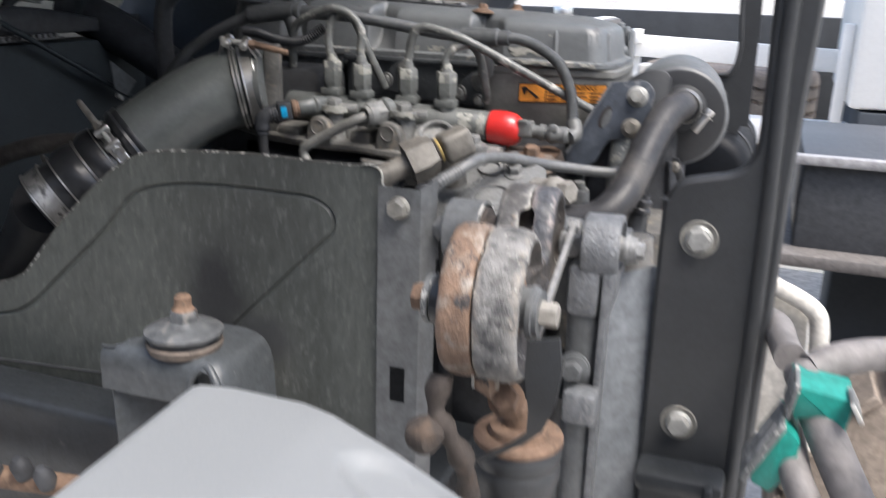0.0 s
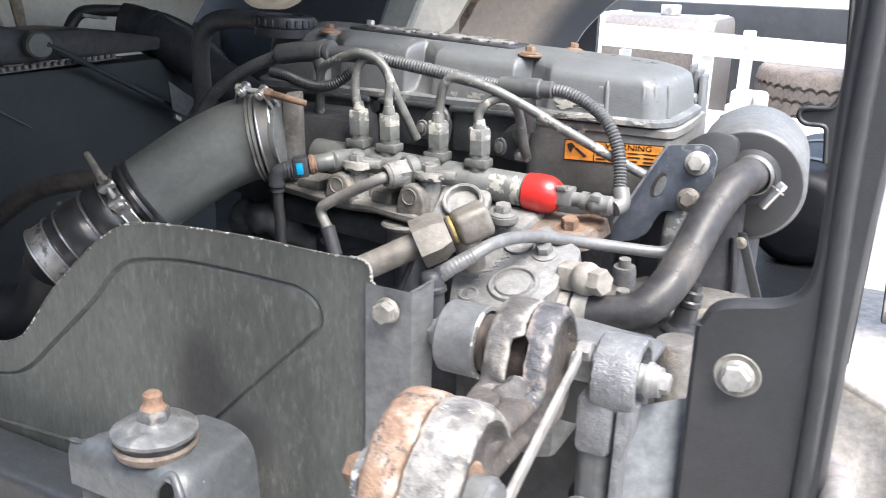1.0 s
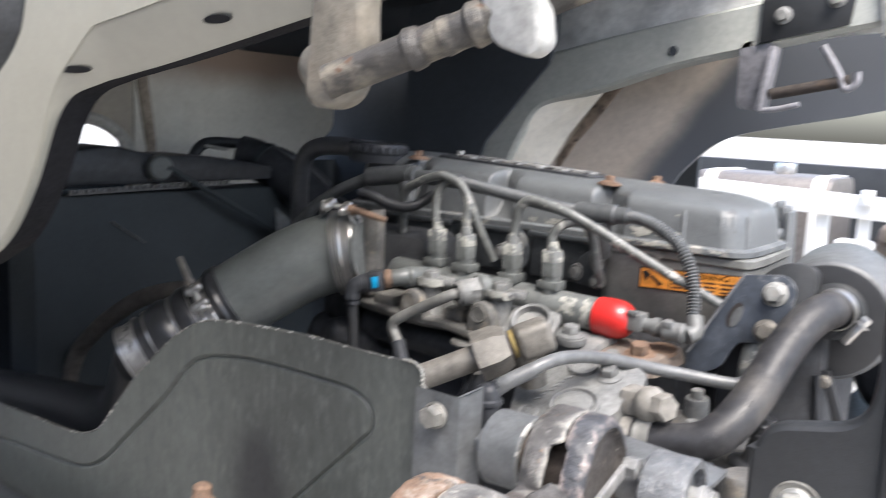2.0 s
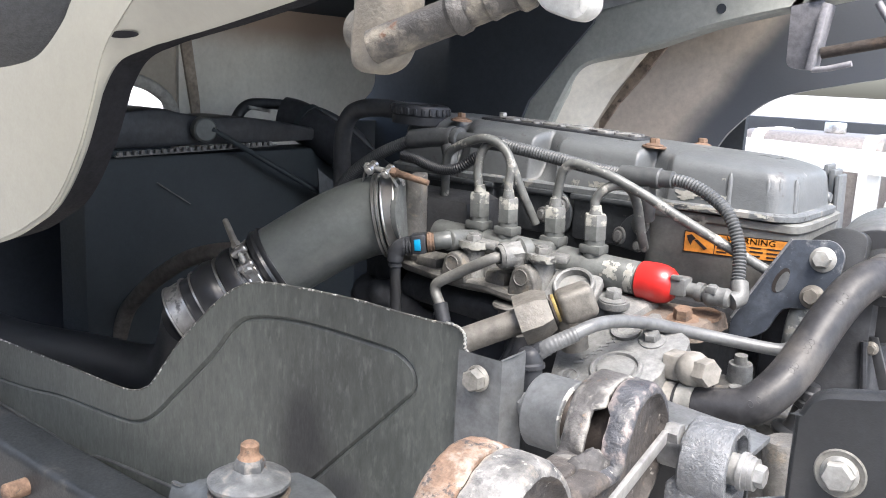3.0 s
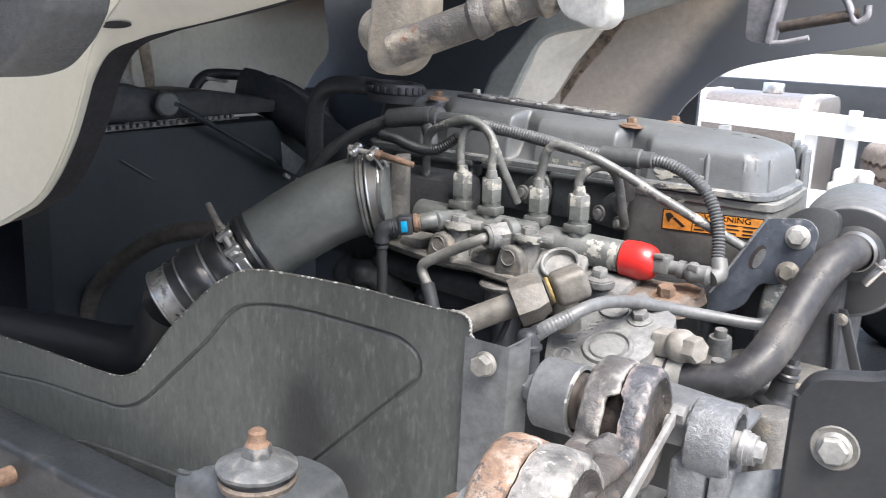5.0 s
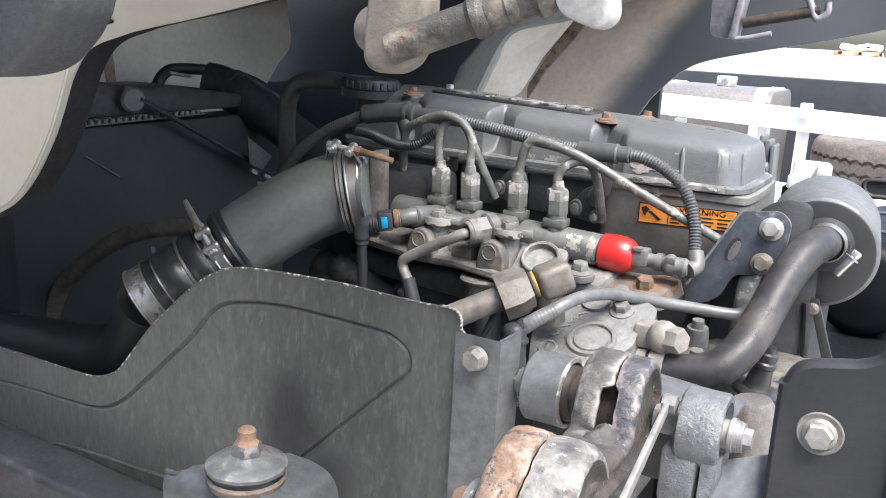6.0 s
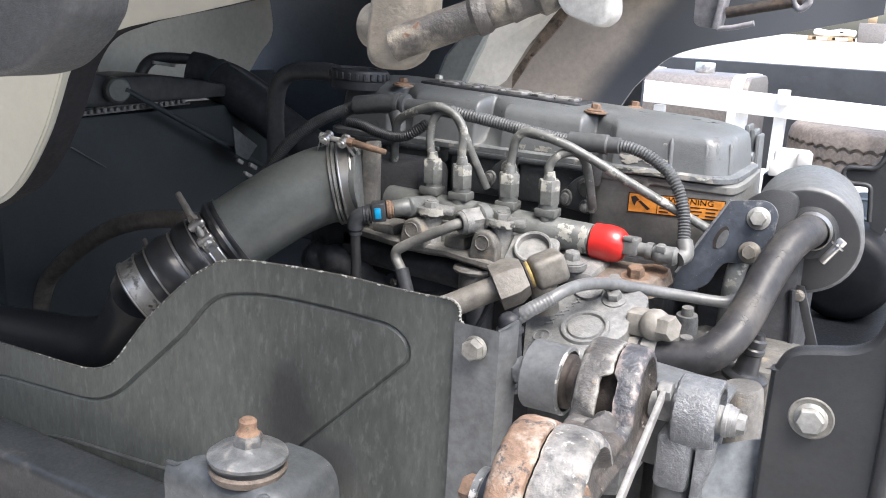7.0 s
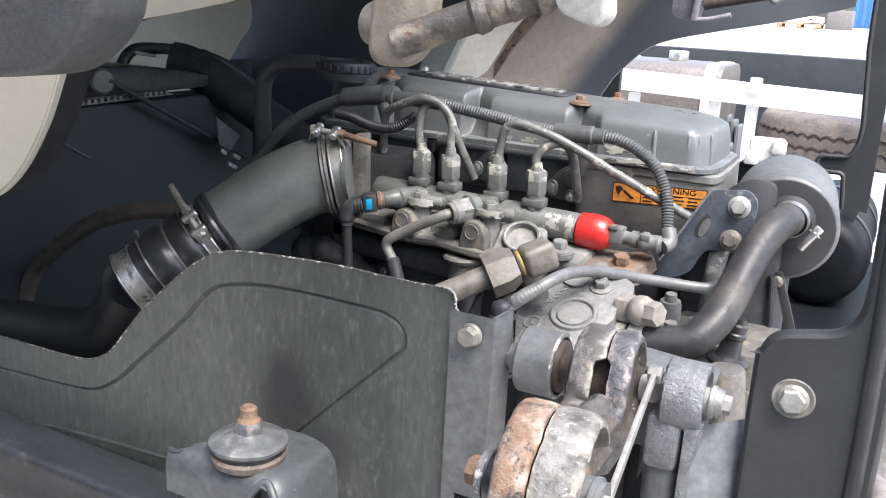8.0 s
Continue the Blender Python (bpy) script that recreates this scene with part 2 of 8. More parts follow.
M_FLAKE = material("flaking_black_paint", (0.050, 0.052, 0.058), 0.46, vary=0.4, scale=22, bump=1.0, fine=180, second=(0.14, 0.138, 0.132), amount=0.46, second_scale=60, sharp=0.22,
                   third=(0.36, 0.355, 0.33), third_amount=0.26, third_scale=120, speck=0.45, worn=(0.40, 0.335, 0.31), worn_at=(0.525, 0.57))
M_TAN = material("tarnished_fitting", (0.160, 0.150, 0.132), 0.55, 0.3, vary=0.22, scale=26, bump=0.3, second=(0.11, 0.1, 0.09), amount=0.35, second_scale=40, sharp=0.25, third=(0.33, 0.29, 0.22), third_amount=0.15, third_scale=70)
M_COLLAR = material("stained_pale_band", (0.235, 0.222, 0.198), 0.5, vary=0.2, scale=20, bump=0.2, second=(0.17, 0.14, 0.11), amount=0.3, second_scale=24, sharp=0.2)
M_BRASS = material("brass_seat", (0.36, 0.27, 0.10), 0.5, 0.3, vary=0.2, scale=40, bump=0.1)
M_CASTPALE = material("sandcast_grey", (0.125, 0.132, 0.14), 0.30, vary=0.2, scale=60, bump=1.0, fine=240, second=(0.27, 0.268, 0.26), amount=0.36, second_scale=180, sharp=0.2, third=(0.15, 0.15, 0.15), third_amount=0.2, third_scale=120)
M_FLOORDUST = material("dusty_frame_plate", (0.11, 0.098, 0.086), 0.85, vary=0.3, scale=20, bump=0.3, second=(0.09, 0.08, 0.07), amount=0.35, second_scale=14, sharp=0.3)
M_RED = material("red_cap_plastic", (0.48, 0.022, 0.02), 0.3, speck=0.06, vary=0.12, scale=30, bump=0.04, second=(0.62, 0.2, 0.16), amount=0.12, second_scale=20, sharp=0.2, coat=0.3)
M_BLUE = material("blue_tag", (0.0, 0.22, 0.42), 0.4, vary=0.1, scale=60, bump=0.02)
M_ORANGE = material("orange_label", (0.68, 0.27, 0.045), 0.5, vary=0.12, scale=40, bump=0.02, second=(0.55, 0.35, 0.16), amount=0.2, second_scale=70, sharp=0.2)
M_INK = material("black_ink", (0.025, 0.02, 0.018), 0.5, vary=0.1, scale=60, bump=0.0)
M_CREAM = material("cream_cab_paint", (0.298, 0.292, 0.250), 0.4, vary=0.04, scale=5, bump=0.05, speck=0.05, second=(0.30, 0.275, 0.22), amount=0.15, second_scale=5, sharp=0.4, third=(0.2, 0.18, 0.15), third_amount=0.03, third_scale=90)
M_GREYCAB = material("grey_bumper_plastic", (0.042, 0.044, 0.046), 0.6, vary=0.12, scale=12, bump=0.3, fine=600, third=(0.4, 0.4, 0.38), third_amount=0.05, third_scale=50)
M_UNDER = material("dark_underside", (0.056, 0.064, 0.074), 0.8, vary=0.12, scale=5, bump=0.1, spec=0.25, speck=0.1)
M_NEARBLACK = material("near_black", (0.012, 0.012, 0.014), 0.8, vary=0.2, scale=8, bump=0.2, spec=0.2)
M_VENT = material("dusty_vent_rubber", (0.042, 0.045, 0.050), 0.55, vary=0.2, scale=14, bump=0.1, second=(0.065, 0.065, 0.065), amount=0.3, second_scale=16, sharp=0.4)
M_JOINT = material("cracked_joint_sealer", (0.22, 0.17, 0.13), 0.8, vary=0.4, scale=30, bump=0.8, second=(0.05, 0.042, 0.036), amount=0.42, second_scale=40, sharp=0.15)
M_DULLBOLT = material("dull_dusty_zinc", (0.20, 0.195, 0.175), 0.55, 0.1, vary=0.25, scale=40, bump=0.4, second=(0.11, 0.10, 0.09), amount=0.4, second_scale=70, sharp=0.2)
M_BADGE = material("worn_badge_paint", (0.20, 0.20, 0.195), 0.5, vary=0.2, scale=40, bump=0.2, second=(0.03, 0.03, 0.033), amount=0.45, second_scale=70, sharp=0.05)
M_BARE = material("bare_patch", (0.29, 0.29, 0.265), 0.7, vary=0.2, scale=60, bump=0.4, second=(0.28, 0.27, 0.24), amount=0.35, second_scale=90, sharp=0.1)
# same cream as the sill; the bulkhead's light level is put into its colour
M_DUCT = material("bulkhead_cream", (0.62, 0.61, 0.555), 0.42, vary=0.14, scale=3, bump=0.06, second=(0.30, 0.25, 0.20), amount=0.36, second_scale=3.2, sharp=0.4, speck=0.1)
# darker, browner copy for the bulkhead side
M_DUCTSIDE = material("brown_cab_panel", (0.34, 0.31, 0.265), 0.5, vary=0.15, scale=4, bump=0.06, second=(0.24, 0.19, 0.15), amount=0.4, second_scale=5, sharp=0.4, speck=0.1)
M_SEAM = material("brown_sealer", (0.29, 0.245, 0.20), 0.8, vary=0.3, scale=16, bump=0.3)
# cab cream made lighter in colour, for light that doesn't reach the corner
M_CORNER = material("lightened_corner_cream", (0.84, 0.80, 0.70), 0.5, vary=0.08, scale=8, bump=0.1, second=(0.55, 0.51, 0.43), amount=0.25, second_scale=6, sharp=0.4, speck=0.1)
M_BEAM = material("oversprayed_beam", (0.43, 0.445, 0.41), 0.6, vary=0.10, scale=10, bump=0.15, fine=300, second=(0.33, 0.34, 0.315), amount=0.35, second_scale=9, sharp=0.4, third=(0.55, 0.54, 0.5), third_amount=0.04, third_scale=70, speck=0.14)
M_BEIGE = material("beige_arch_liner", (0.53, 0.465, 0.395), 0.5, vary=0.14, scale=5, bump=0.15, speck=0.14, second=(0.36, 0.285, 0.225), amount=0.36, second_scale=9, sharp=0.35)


def blend_along(m, normal, lo, hi, shade):
    """A second colour that comes in softly along a direction."""
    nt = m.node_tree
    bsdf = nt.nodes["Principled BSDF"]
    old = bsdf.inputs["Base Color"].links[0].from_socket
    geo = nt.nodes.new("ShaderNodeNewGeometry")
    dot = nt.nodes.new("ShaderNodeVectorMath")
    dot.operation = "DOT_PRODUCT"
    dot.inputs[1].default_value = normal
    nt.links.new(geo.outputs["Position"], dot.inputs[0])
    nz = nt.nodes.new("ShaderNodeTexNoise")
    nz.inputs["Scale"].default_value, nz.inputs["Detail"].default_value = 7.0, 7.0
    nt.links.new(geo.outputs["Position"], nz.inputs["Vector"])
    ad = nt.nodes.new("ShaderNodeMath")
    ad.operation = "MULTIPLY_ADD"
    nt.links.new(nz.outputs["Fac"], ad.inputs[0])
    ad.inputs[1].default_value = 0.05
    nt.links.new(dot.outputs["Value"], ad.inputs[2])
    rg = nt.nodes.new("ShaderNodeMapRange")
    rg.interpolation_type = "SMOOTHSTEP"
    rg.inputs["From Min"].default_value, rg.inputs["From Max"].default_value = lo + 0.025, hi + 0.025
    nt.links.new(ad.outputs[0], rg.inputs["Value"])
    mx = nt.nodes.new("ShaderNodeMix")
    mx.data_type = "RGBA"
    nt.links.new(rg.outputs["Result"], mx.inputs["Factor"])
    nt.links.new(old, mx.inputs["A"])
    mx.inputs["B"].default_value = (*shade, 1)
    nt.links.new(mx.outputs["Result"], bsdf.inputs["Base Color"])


blend_along(M_DUCT, (0.0, 0.0, 1.0), 1.625, 1.715, (0.34, 0.255, 0.20))
blend_along(M_BEIGE, (0.82, 0.0, -0.573), -1.352, -1.285, (0.088, 0.096, 0.110))
M_PIPE = material("rusty_painted_tube", (0.045, 0.042, 0.038), 0.55, vary=0.35, scale=26, bump=0.8, fine=170, second=(0.165, 0.148, 0.118), amount=0.50, second_scale=30, sharp=0.14, third=(0.085, 0.045, 0.027), third_amount=0.30, third_scale=26, speck=0.4)
M_BOSS = material("dusty_boss_paint", (0.165, 0.15, 0.122), 0.7, vary=0.2, scale=18, bump=0.4, second=(0.13, 0.105, 0.08), amount=0.38, second_scale=18, sharp=0.3, third=(0.05, 0.045, 0.04), third_amount=0.14, third_scale=60)
M_HOOK = material("grey_hook_paint", (0.225, 0.223, 0.24), 0.45, vary=0.1, scale=20, bump=0.08, second=(0.24, 0.23, 0.24), amount=0.2, second_scale=24, sharp=0.2)
M_TAB = material("grey_tab_paint", (0.38, 0.38, 0.36), 0.5, vary=0.12, scale=12, bump=0.1, second=(0.32, 0.3, 0.26), amount=0.18, second_scale=30, sharp=0.2)
M_SILVER = material("silver_grey_cover", (0.20, 0.21, 0.215), 0.42, vary=0.03, scale=6, bump=0.02, fine=600, speck=0.02)
M_TEAL = material("teal_plastic", (0.012, 0.22, 0.18), 0.45, vary=0.1, scale=20, bump=0.05)
M_GREYHOSE = material("grey_dusty_hose", (0.16, 0.15, 0.145), 0.65, vary=0.15, scale=16, bump=0.1)
M_WHITE = material("white_chassis_paint", (0.8, 0.795, 0.77), 0.5, vary=0.03, scale=3, bump=0.03, second=(0.6, 0.56, 0.5), amount=0.1, second_scale=3, sharp=0.4, speck=0.04)
M_ALU = material("tank_aluminium", (0.75, 0.75, 0.74), 0.3, 0.9, vary=0.06, scale=4, bump=0.05)
M_DULLTANK = material("dull_tank_metal", (0.17, 0.155, 0.145), 0.45, 0.1, vary=0.12, scale=6, bump=0.05)
M_TYRE = material("dusty_tyre", (0.24, 0.20, 0.165), 0.85, vary=0.25, scale=12, bump=0.3, second=(0.40, 0.32, 0.24), amount=0.45, second_scale=9, sharp=0.4)
M_BOXGREY = material("grey_box_side", (0.065, 0.07, 0.078), 0.5, vary=0.12, scale=4, bump=0.05)
M_WOOD = material("pallet_wood", (0.34, 0.25, 0.15), 0.75, vary=0.3, scale=14, bump=0.3, stretch=(0.15, 1, 1))
M_BLUEBOX = material("blue_sheet", (0.05, 0.17, 0.38), 0.5, vary=0.1, scale=6)
M_CONCRETE = material("yard_concrete", (0.48, 0.47, 0.45), 0.85, vary=0.12, scale=0.6, bump=0.3, fine=60, second=(0.38, 0.37, 0.35), amount=0.3, second_scale=0.4, sharp=0.4)
M_TANK = material("black_tank_paint", (0.006, 0.007, 0.009), 0.5, vary=0.2, scale=12, bump=0.06, spec=0.15, second=(0.014, 0.014, 0.016), amount=0.25, second_scale=10, sharp=0.4)
M_FIN = material("radiator_black", (0.034, 0.041, 0.045), 0.6, vary=0.10, scale=8, bump=0.05, spec=0.3, speck=0.08)
M_FINPALE = material("pale_fin_edge", (0.16, 0.155, 0.15), 0.6, vary=0.2, scale=30, bump=0.1)


# ---- mesh helpers ----
WHERE = {}


def thing(name, at, label, category, group="", kind=""):
    ob = new(name)
    ob.location = at
    ob.empty_display_size = 0.03
    WHERE[ob.name] = Vector(at)
    return tagged(ob, label, category, group, kind)


def part(name, bm, material, parent=None, label="", smooth=True, angle=40):
    """Links a bmesh that was built in world places as one mesh object, under its thing or part."""
    bmesh.ops.remove_doubles(bm, verts=bm.verts, dist=1e-6)
    bmesh.ops.recalc_face_normals(bm, faces=bm.faces)
    lo = Vector([min(v.co[i] for v in bm.verts) for i in range(3)])
    hi = Vector([max(v.co[i] for v in bm.verts) for i in range(3)])
    c = (lo + hi) / 2
    c.z = lo.z
    bmesh.ops.translate(bm, verts=bm.verts, vec=-c)
    me = bpy.data.meshes.new(name)
    if smooth:
        for f in bm.faces:
            f.smooth = True
        for e in bm.edges:
            if len(e.link_faces) == 2 and e.calc_face_angle(0) > radians(angle):
                e.smooth = False
    bm.to_mesh(me)
    bm.free()
    me.materials.append(material)
    ob = new(name, me)
    if parent is not None:
        ob.parent = parent
        ob.location = c - WHERE[parent.name]
    else:
        ob.location = c
    WHERE[ob.name] = c
    if label:
        ob["label"] = label
    return ob


def single(name, bm, material, label, category, kind="", **kw):
    return tagged(part(name, bm, material, None, **kw), label, category, "", kind)


def V(*a):
    return Vector(a)


def basis(axis):
    """Two directions square to the axis."""
    a = Vector(axis).normalized()
    u = a.orthogonal().normalized() if abs(a.z) > 0.95 else a.cross(V(0, 0, 1)).normalized()
    return a, u, a.cross(u).normalized()


def box(bm, c, size, bevel=0.0, rot=None, seg=2):
    r = bmesh.ops.create_cube(bm, size=1.0)
    vs = r["verts"]
    bmesh.ops.scale(bm, vec=size, verts=vs)
    if bevel:
        es = list({e for v in vs for e in v.link_edges})
        made = bmesh.ops.bevel(bm, geom=es, offset=bevel, segments=seg, affect="EDGES", profile=0.5)
        vs = list({v for f in made["faces"] for v in f.verts} | {v for v in vs if v.is_valid})
    if rot is not None:
        bmesh.ops.rotate(bm, cent=(0, 0, 0), matrix=rot, verts=vs)
    bmesh.ops.translate(bm, vec=c, verts=vs)
    return vs


def turn(rx=0, ry=0, rz=0):
    return Euler([radians(a) for a in (rx, ry, rz)]).to_matrix()


def lathe(bm, p, axis, profile, seg=28, cap=True):
    """A surface of revolution: profile rows of (distance along the axis, radius)."""
    a, u, w = basis(axis)
    p = Vector(p)
    rings = []
    for d, r in profile:
        if r < 1e-6:
            rings.append([bm.verts.new(p + a * d)])
        else:
            rings.append([bm.verts.new(p + a * d + (u * math.cos(t) + w * math.sin(t)) * r) for t in [2 * math.pi * k / seg for k in range(seg)]])
    for A, B in zip(rings, rings[1:]):
        for k in range(seg):
            q = [A[k % len(A)], A[(k + 1) % len(A)], B[(k + 1) % len(B)], B[k % len(B)]]
            q = [v for i, v in enumerate(q) if v not in q[:i]]
            if len(q) > 2:
                bm.faces.new(q)
    if cap:
        for R in (rings[0], rings[-1]):
            if len(R) > 2:
                bm.faces.new(R)
    return bm


def rod(bm, p0, p1, r, r1=None, seg=20, bevel=0.0):
    p0, p1 = Vector(p0), Vector(p1)
    L = (p1 - p0).length
    r1 = r if r1 is None else r1
    prof = [(0, r), (L, r1)] if not bevel else [(0, r - bevel), (bevel * 0.4, r - bevel * 0.35), (bevel, r), (L - bevel, r1), (L - bevel * 0.4, r1 - bevel * 0.35), (L, r1 - bevel)]
    return lathe(bm, p0, p1 - p0, prof, seg)


def smooth_path(pts, n=8):
    """Catmull-Rom through the points."""
    P = [Vector(p) for p in pts]
    P = [P[0] * 2 - P[1]] + P + [P[-1] * 2 - P[-2]]
    out = []
    for a, b, c, d in zip(P, P[1:], P[2:], P[3:]):
        for k in range(n):
            t = k / n
            out.append(0.5 * ((2 * b) + (c - a) * t + (2 * a - 5 * b + 4 * c - d) * t * t + (3 * b - a - 3 * c + d) * t ** 3))
    out.append(P[-2].copy())
    return out


def even(path, step):
    """The path again, at even steps."""
    out, left = [path[0].copy()], step
    for a, b in zip(path, path[1:]):
        L = (b - a).length
        d = left
        while d <= L:
            out.append(a.lerp(b, d / L))
            d += step
        left = d - L
    return out


def sweep(bm, path, radius, seg=14, cap=True):
    """A tube along the path; radius a number or a function of the point's number and the count."""
    n = len(path)
    tan = [(path[min(i + 1, n - 1)] - path[max(i - 1, 0)]).normalized() for i in range(n)]
    u = basis(tan[0])[1]
    rings = []
    for i in range(n):
        u = (u - tan[i] * u.dot(tan[i])).normalized()
        w = tan[i].cross(u)
        r = radius(i, n) if callable(radius) else radius
        rings.append([bm.verts.new(path[i] + (u * math.cos(2 * math.pi * k / seg) + w * math.sin(2 * math.pi * k / seg)) * r) for k in range(seg)])
    for A, B in zip(rings, rings[1:]):
        for k in range(seg):
            bm.faces.new((A[k], A[(k + 1) % seg], B[(k + 1) % seg], B[k]))
    if cap:
        bm.faces.new(rings[0])
        bm.faces.new(rings[-1])
    return bm


def tube(bm, pts, r, seg=14, n=8, cap=True):
    return sweep(bm, smooth_path(pts, n), r, seg, cap)


def corrugated(bm, pts, r, pitch=0.0045, depth=0.0012, seg=14):
    path = even(smooth_path(pts, 12), pitch / 4)
    return sweep(bm, path, lambda i, n: r - depth * (0, 0.35, 1, 0.35)[i % 4], seg)


def hexagon(bm, p, axis, flat, height, chamfer=0.12, turned=0.0):
    """A hexagon nut or head with chamfered corners, across flats."""
    a, u, w = basis(axis)
    p = Vector(p)
    R = flat / math.sqrt(3)
    rows = [(0, 1.0), (height * (1 - chamfer * 1.6), 1.0), (height, 1 - chamfer)]
    rings = [[bm.verts.new(p + a * d + (u * math.cos(turned + k * math.pi / 3) + w * math.sin(turned + k * math.pi / 3)) * R * s) for k in range(6)] for d, s in rows]
    for A, B in zip(rings, rings[1:]):
        for k in range(6):
            bm.faces.new((A[k], A[(k + 1) % 6], B[(k + 1) % 6], B[k]))
    bm.faces.new(rings[0])
    bm.faces.new(rings[-1])
    return bm


def bolt(bm, p, axis, flat=0.018, height=0.010, flange=0.014, turned=0.3, washer=0.0):
    a = Vector(axis).normalized()
    p = Vector(p)
    if washer:
        lathe(bm, p, a, [(0, washer), (0.0022, washer), (0.0026, washer - 0.0006)])
        p = p + a * 0.0026
    if flange:
        lathe(bm, p, a, [(0, flange), (0.0018, flange), (0.0040, flat * 0.56)])
    hexagon(bm, p + a * 0.002, a, flat, height, turned=turned)
    return bm


def prism(bm, pts, vec, bevel=0.0, seg=2):
    """A flat polygon given in space, made thick along vec."""
    vec = Vector(vec)
    f = bm.faces.new([bm.verts.new(Vector(p)) for p in pts])
    made = bmesh.ops.extrude_face_region(bm, geom=[f])
    vs = [g for g in made["geom"] if isinstance(g, bmesh.types.BMVert)]
    bmesh.ops.translate(bm, vec=vec, verts=vs)
    allv = list(f.verts) + vs
    if bevel:
        es = [e for e in {e for v in allv for e in v.link_edges} if len(e.link_faces) == 2 and e.calc_face_angle(0) > 0.5]
        bmesh.ops.bevel(bm, geom=es, offset=bevel, segments=seg, affect="EDGES", profile=0.5)
    return bm


def rounded(pts, r, n=5):
    """A 2D polygon with its corners rounded."""
    out = []
    m = len(pts)
    rr = r if isinstance(r, (list, tuple)) else [r] * m
    for i in range(m):
        p, a, b = Vector(pts[i]), Vector(pts[i - 1]), Vector(pts[(i + 1) % m])
        da, db = (a - p), (b - p)
        ri = min(rr[i], da.length * 0.49, db.length * 0.49)
        if ri < 1e-5:
            out.append(p)
            continue
        s, e = p + da.normalized() * ri, p + db.normalized() * ri
        for k in range(n + 1):
            t = k / n
            out.append(s * (1 - t) ** 2 + p * 2 * t * (1 - t) + e * t * t)
    return out


def loft(bm, outlines):
    """Closed outlines with as many points each, joined ring to ring, with both ends closed."""
    rings = [[bm.verts.new(Vector(p)) for p in o] for o in outlines]
    m = len(rings[0])
    for A, B in zip(rings, rings[1:]):
        for k in range(m):
            bm.faces.new((A[k], A[(k + 1) % m], B[(k + 1) % m], B[k]))
    bm.faces.new(rings[0])
    bm.faces.new(rings[-1])
    return bm


def inset2(pts, d):
    """A 2D outline, going round anticlockwise, moved inwards by d."""
    out, m = [], len(pts)
    for i in range(m):
        t = (Vector(pts[(i + 1) % m]) - Vector(pts[i - 1])).normalized()
        out.append(Vector(pts[i]) + Vector((-t.y, t.x)) * d)
    return out


def flakes(surface, n, m, seed, keep=0.02):
    """Ragged thin flakes on a surface given by u and v, cut out by noise; None where nothing is left."""
    bm = bmesh.new()
    grid = {}
    faces = []
    for i in range(n):
        for j in range(m):
            u, v = (i + 0.5) / n, (j + 0.5) / m
            d = 1 - max(abs(2 * u - 1) ** 2.2, abs(2 * v - 1) ** 2.2)
            if noise.noise(V(u * n * 0.11 + 7.3 * seed, v * m * 0.13, 1.7 * seed)) + 0.5 * noise.noise(V(u * n * 0.35, v * m * 0.35, seed)) + 0.75 * d - 0.36 < keep:
                continue
            q = []
            for a, b in ((i, j), (i + 1, j), (i + 1, j + 1), (i, j + 1)):
                if (a, b) not in grid:
                    grid[a, b] = bm.verts.new(surface(a / n, b / m))
                q.append(grid[a, b])
            faces.append(bm.faces.new(q))
    if not faces:
        bm.free()
        return None
    bmesh.ops.solidify(bm, geom=faces, thickness=0.0009)
    return bm


def holed(bm, xs, zs, skip, y, thick):
    """A flat sheet in the x-z plane, of cells, with those in skip left open."""
    grid = [[bm.verts.new((x, y, z)) for z in zs] for x in xs]
    faces = []
    for i in range(len(xs) - 1):
        for j in range(len(zs) - 1):
            if (i, j) not in skip:
                faces.append(bm.faces.new((grid[i][j], grid[i + 1][j], grid[i + 1][j + 1], grid[i][j + 1])))
    bmesh.ops.solidify(bm, geom=faces, thickness=thick)
    return bm


def ring_band(bm, c, axis, r, width, thick, seg=40):
    return lathe(bm, Vector(c) - Vector(axis).normalized() * width / 2, axis,
                 [(0, r), (0, r + thick), (width, r + thick), (width, r), (0, r)], seg, cap=False)


BM = bmesh.new


# ---- ground ----
bm = BM()
bmesh.ops.create_grid(bm, x_segments=8, y_segments=8, size=600)
single("ground", bm, M_CONCRETE, "pale worn concrete of the truck yard", "ground", "structure")

# unseen walls, added to block skylight from the left and from behind
bm = BM()
box(bm, (-3.2, -1.4, 1.65), (0.2, 3.4, 3.3), 0.02)
single("shade_wall_left", bm, M_BOXGREY, "added grey wall, out of view, blocking light from the left", "wall", "structure", smooth=False)
bm = BM()
box(bm, (0, -3.2, 1.65), (24, 0.2, 3.3), 0.02)
single("shade_wall_behind", bm, M_BOXGREY, "added grey wall behind the viewer, blocking low skylight", "wall", "structure", smooth=False)


# ---- engine ----
SLOPE = -0.045       # the engine drops a little towards its rear


def drop(x):
    return SLOPE * (x + 0.42)


def tilt(bm):
    # level at the gasket, falling to the rear towards the top
    for v in bm.verts:
        w = min(1.0, max(0.0, (v.co.z - 1.445) / 0.08))
        v.co.z += drop(v.co.x) * w + 0.007 * (1 - w) * min(1.0, max(0.0, (v.co.z - 1.39) / 0.02))
    return bm


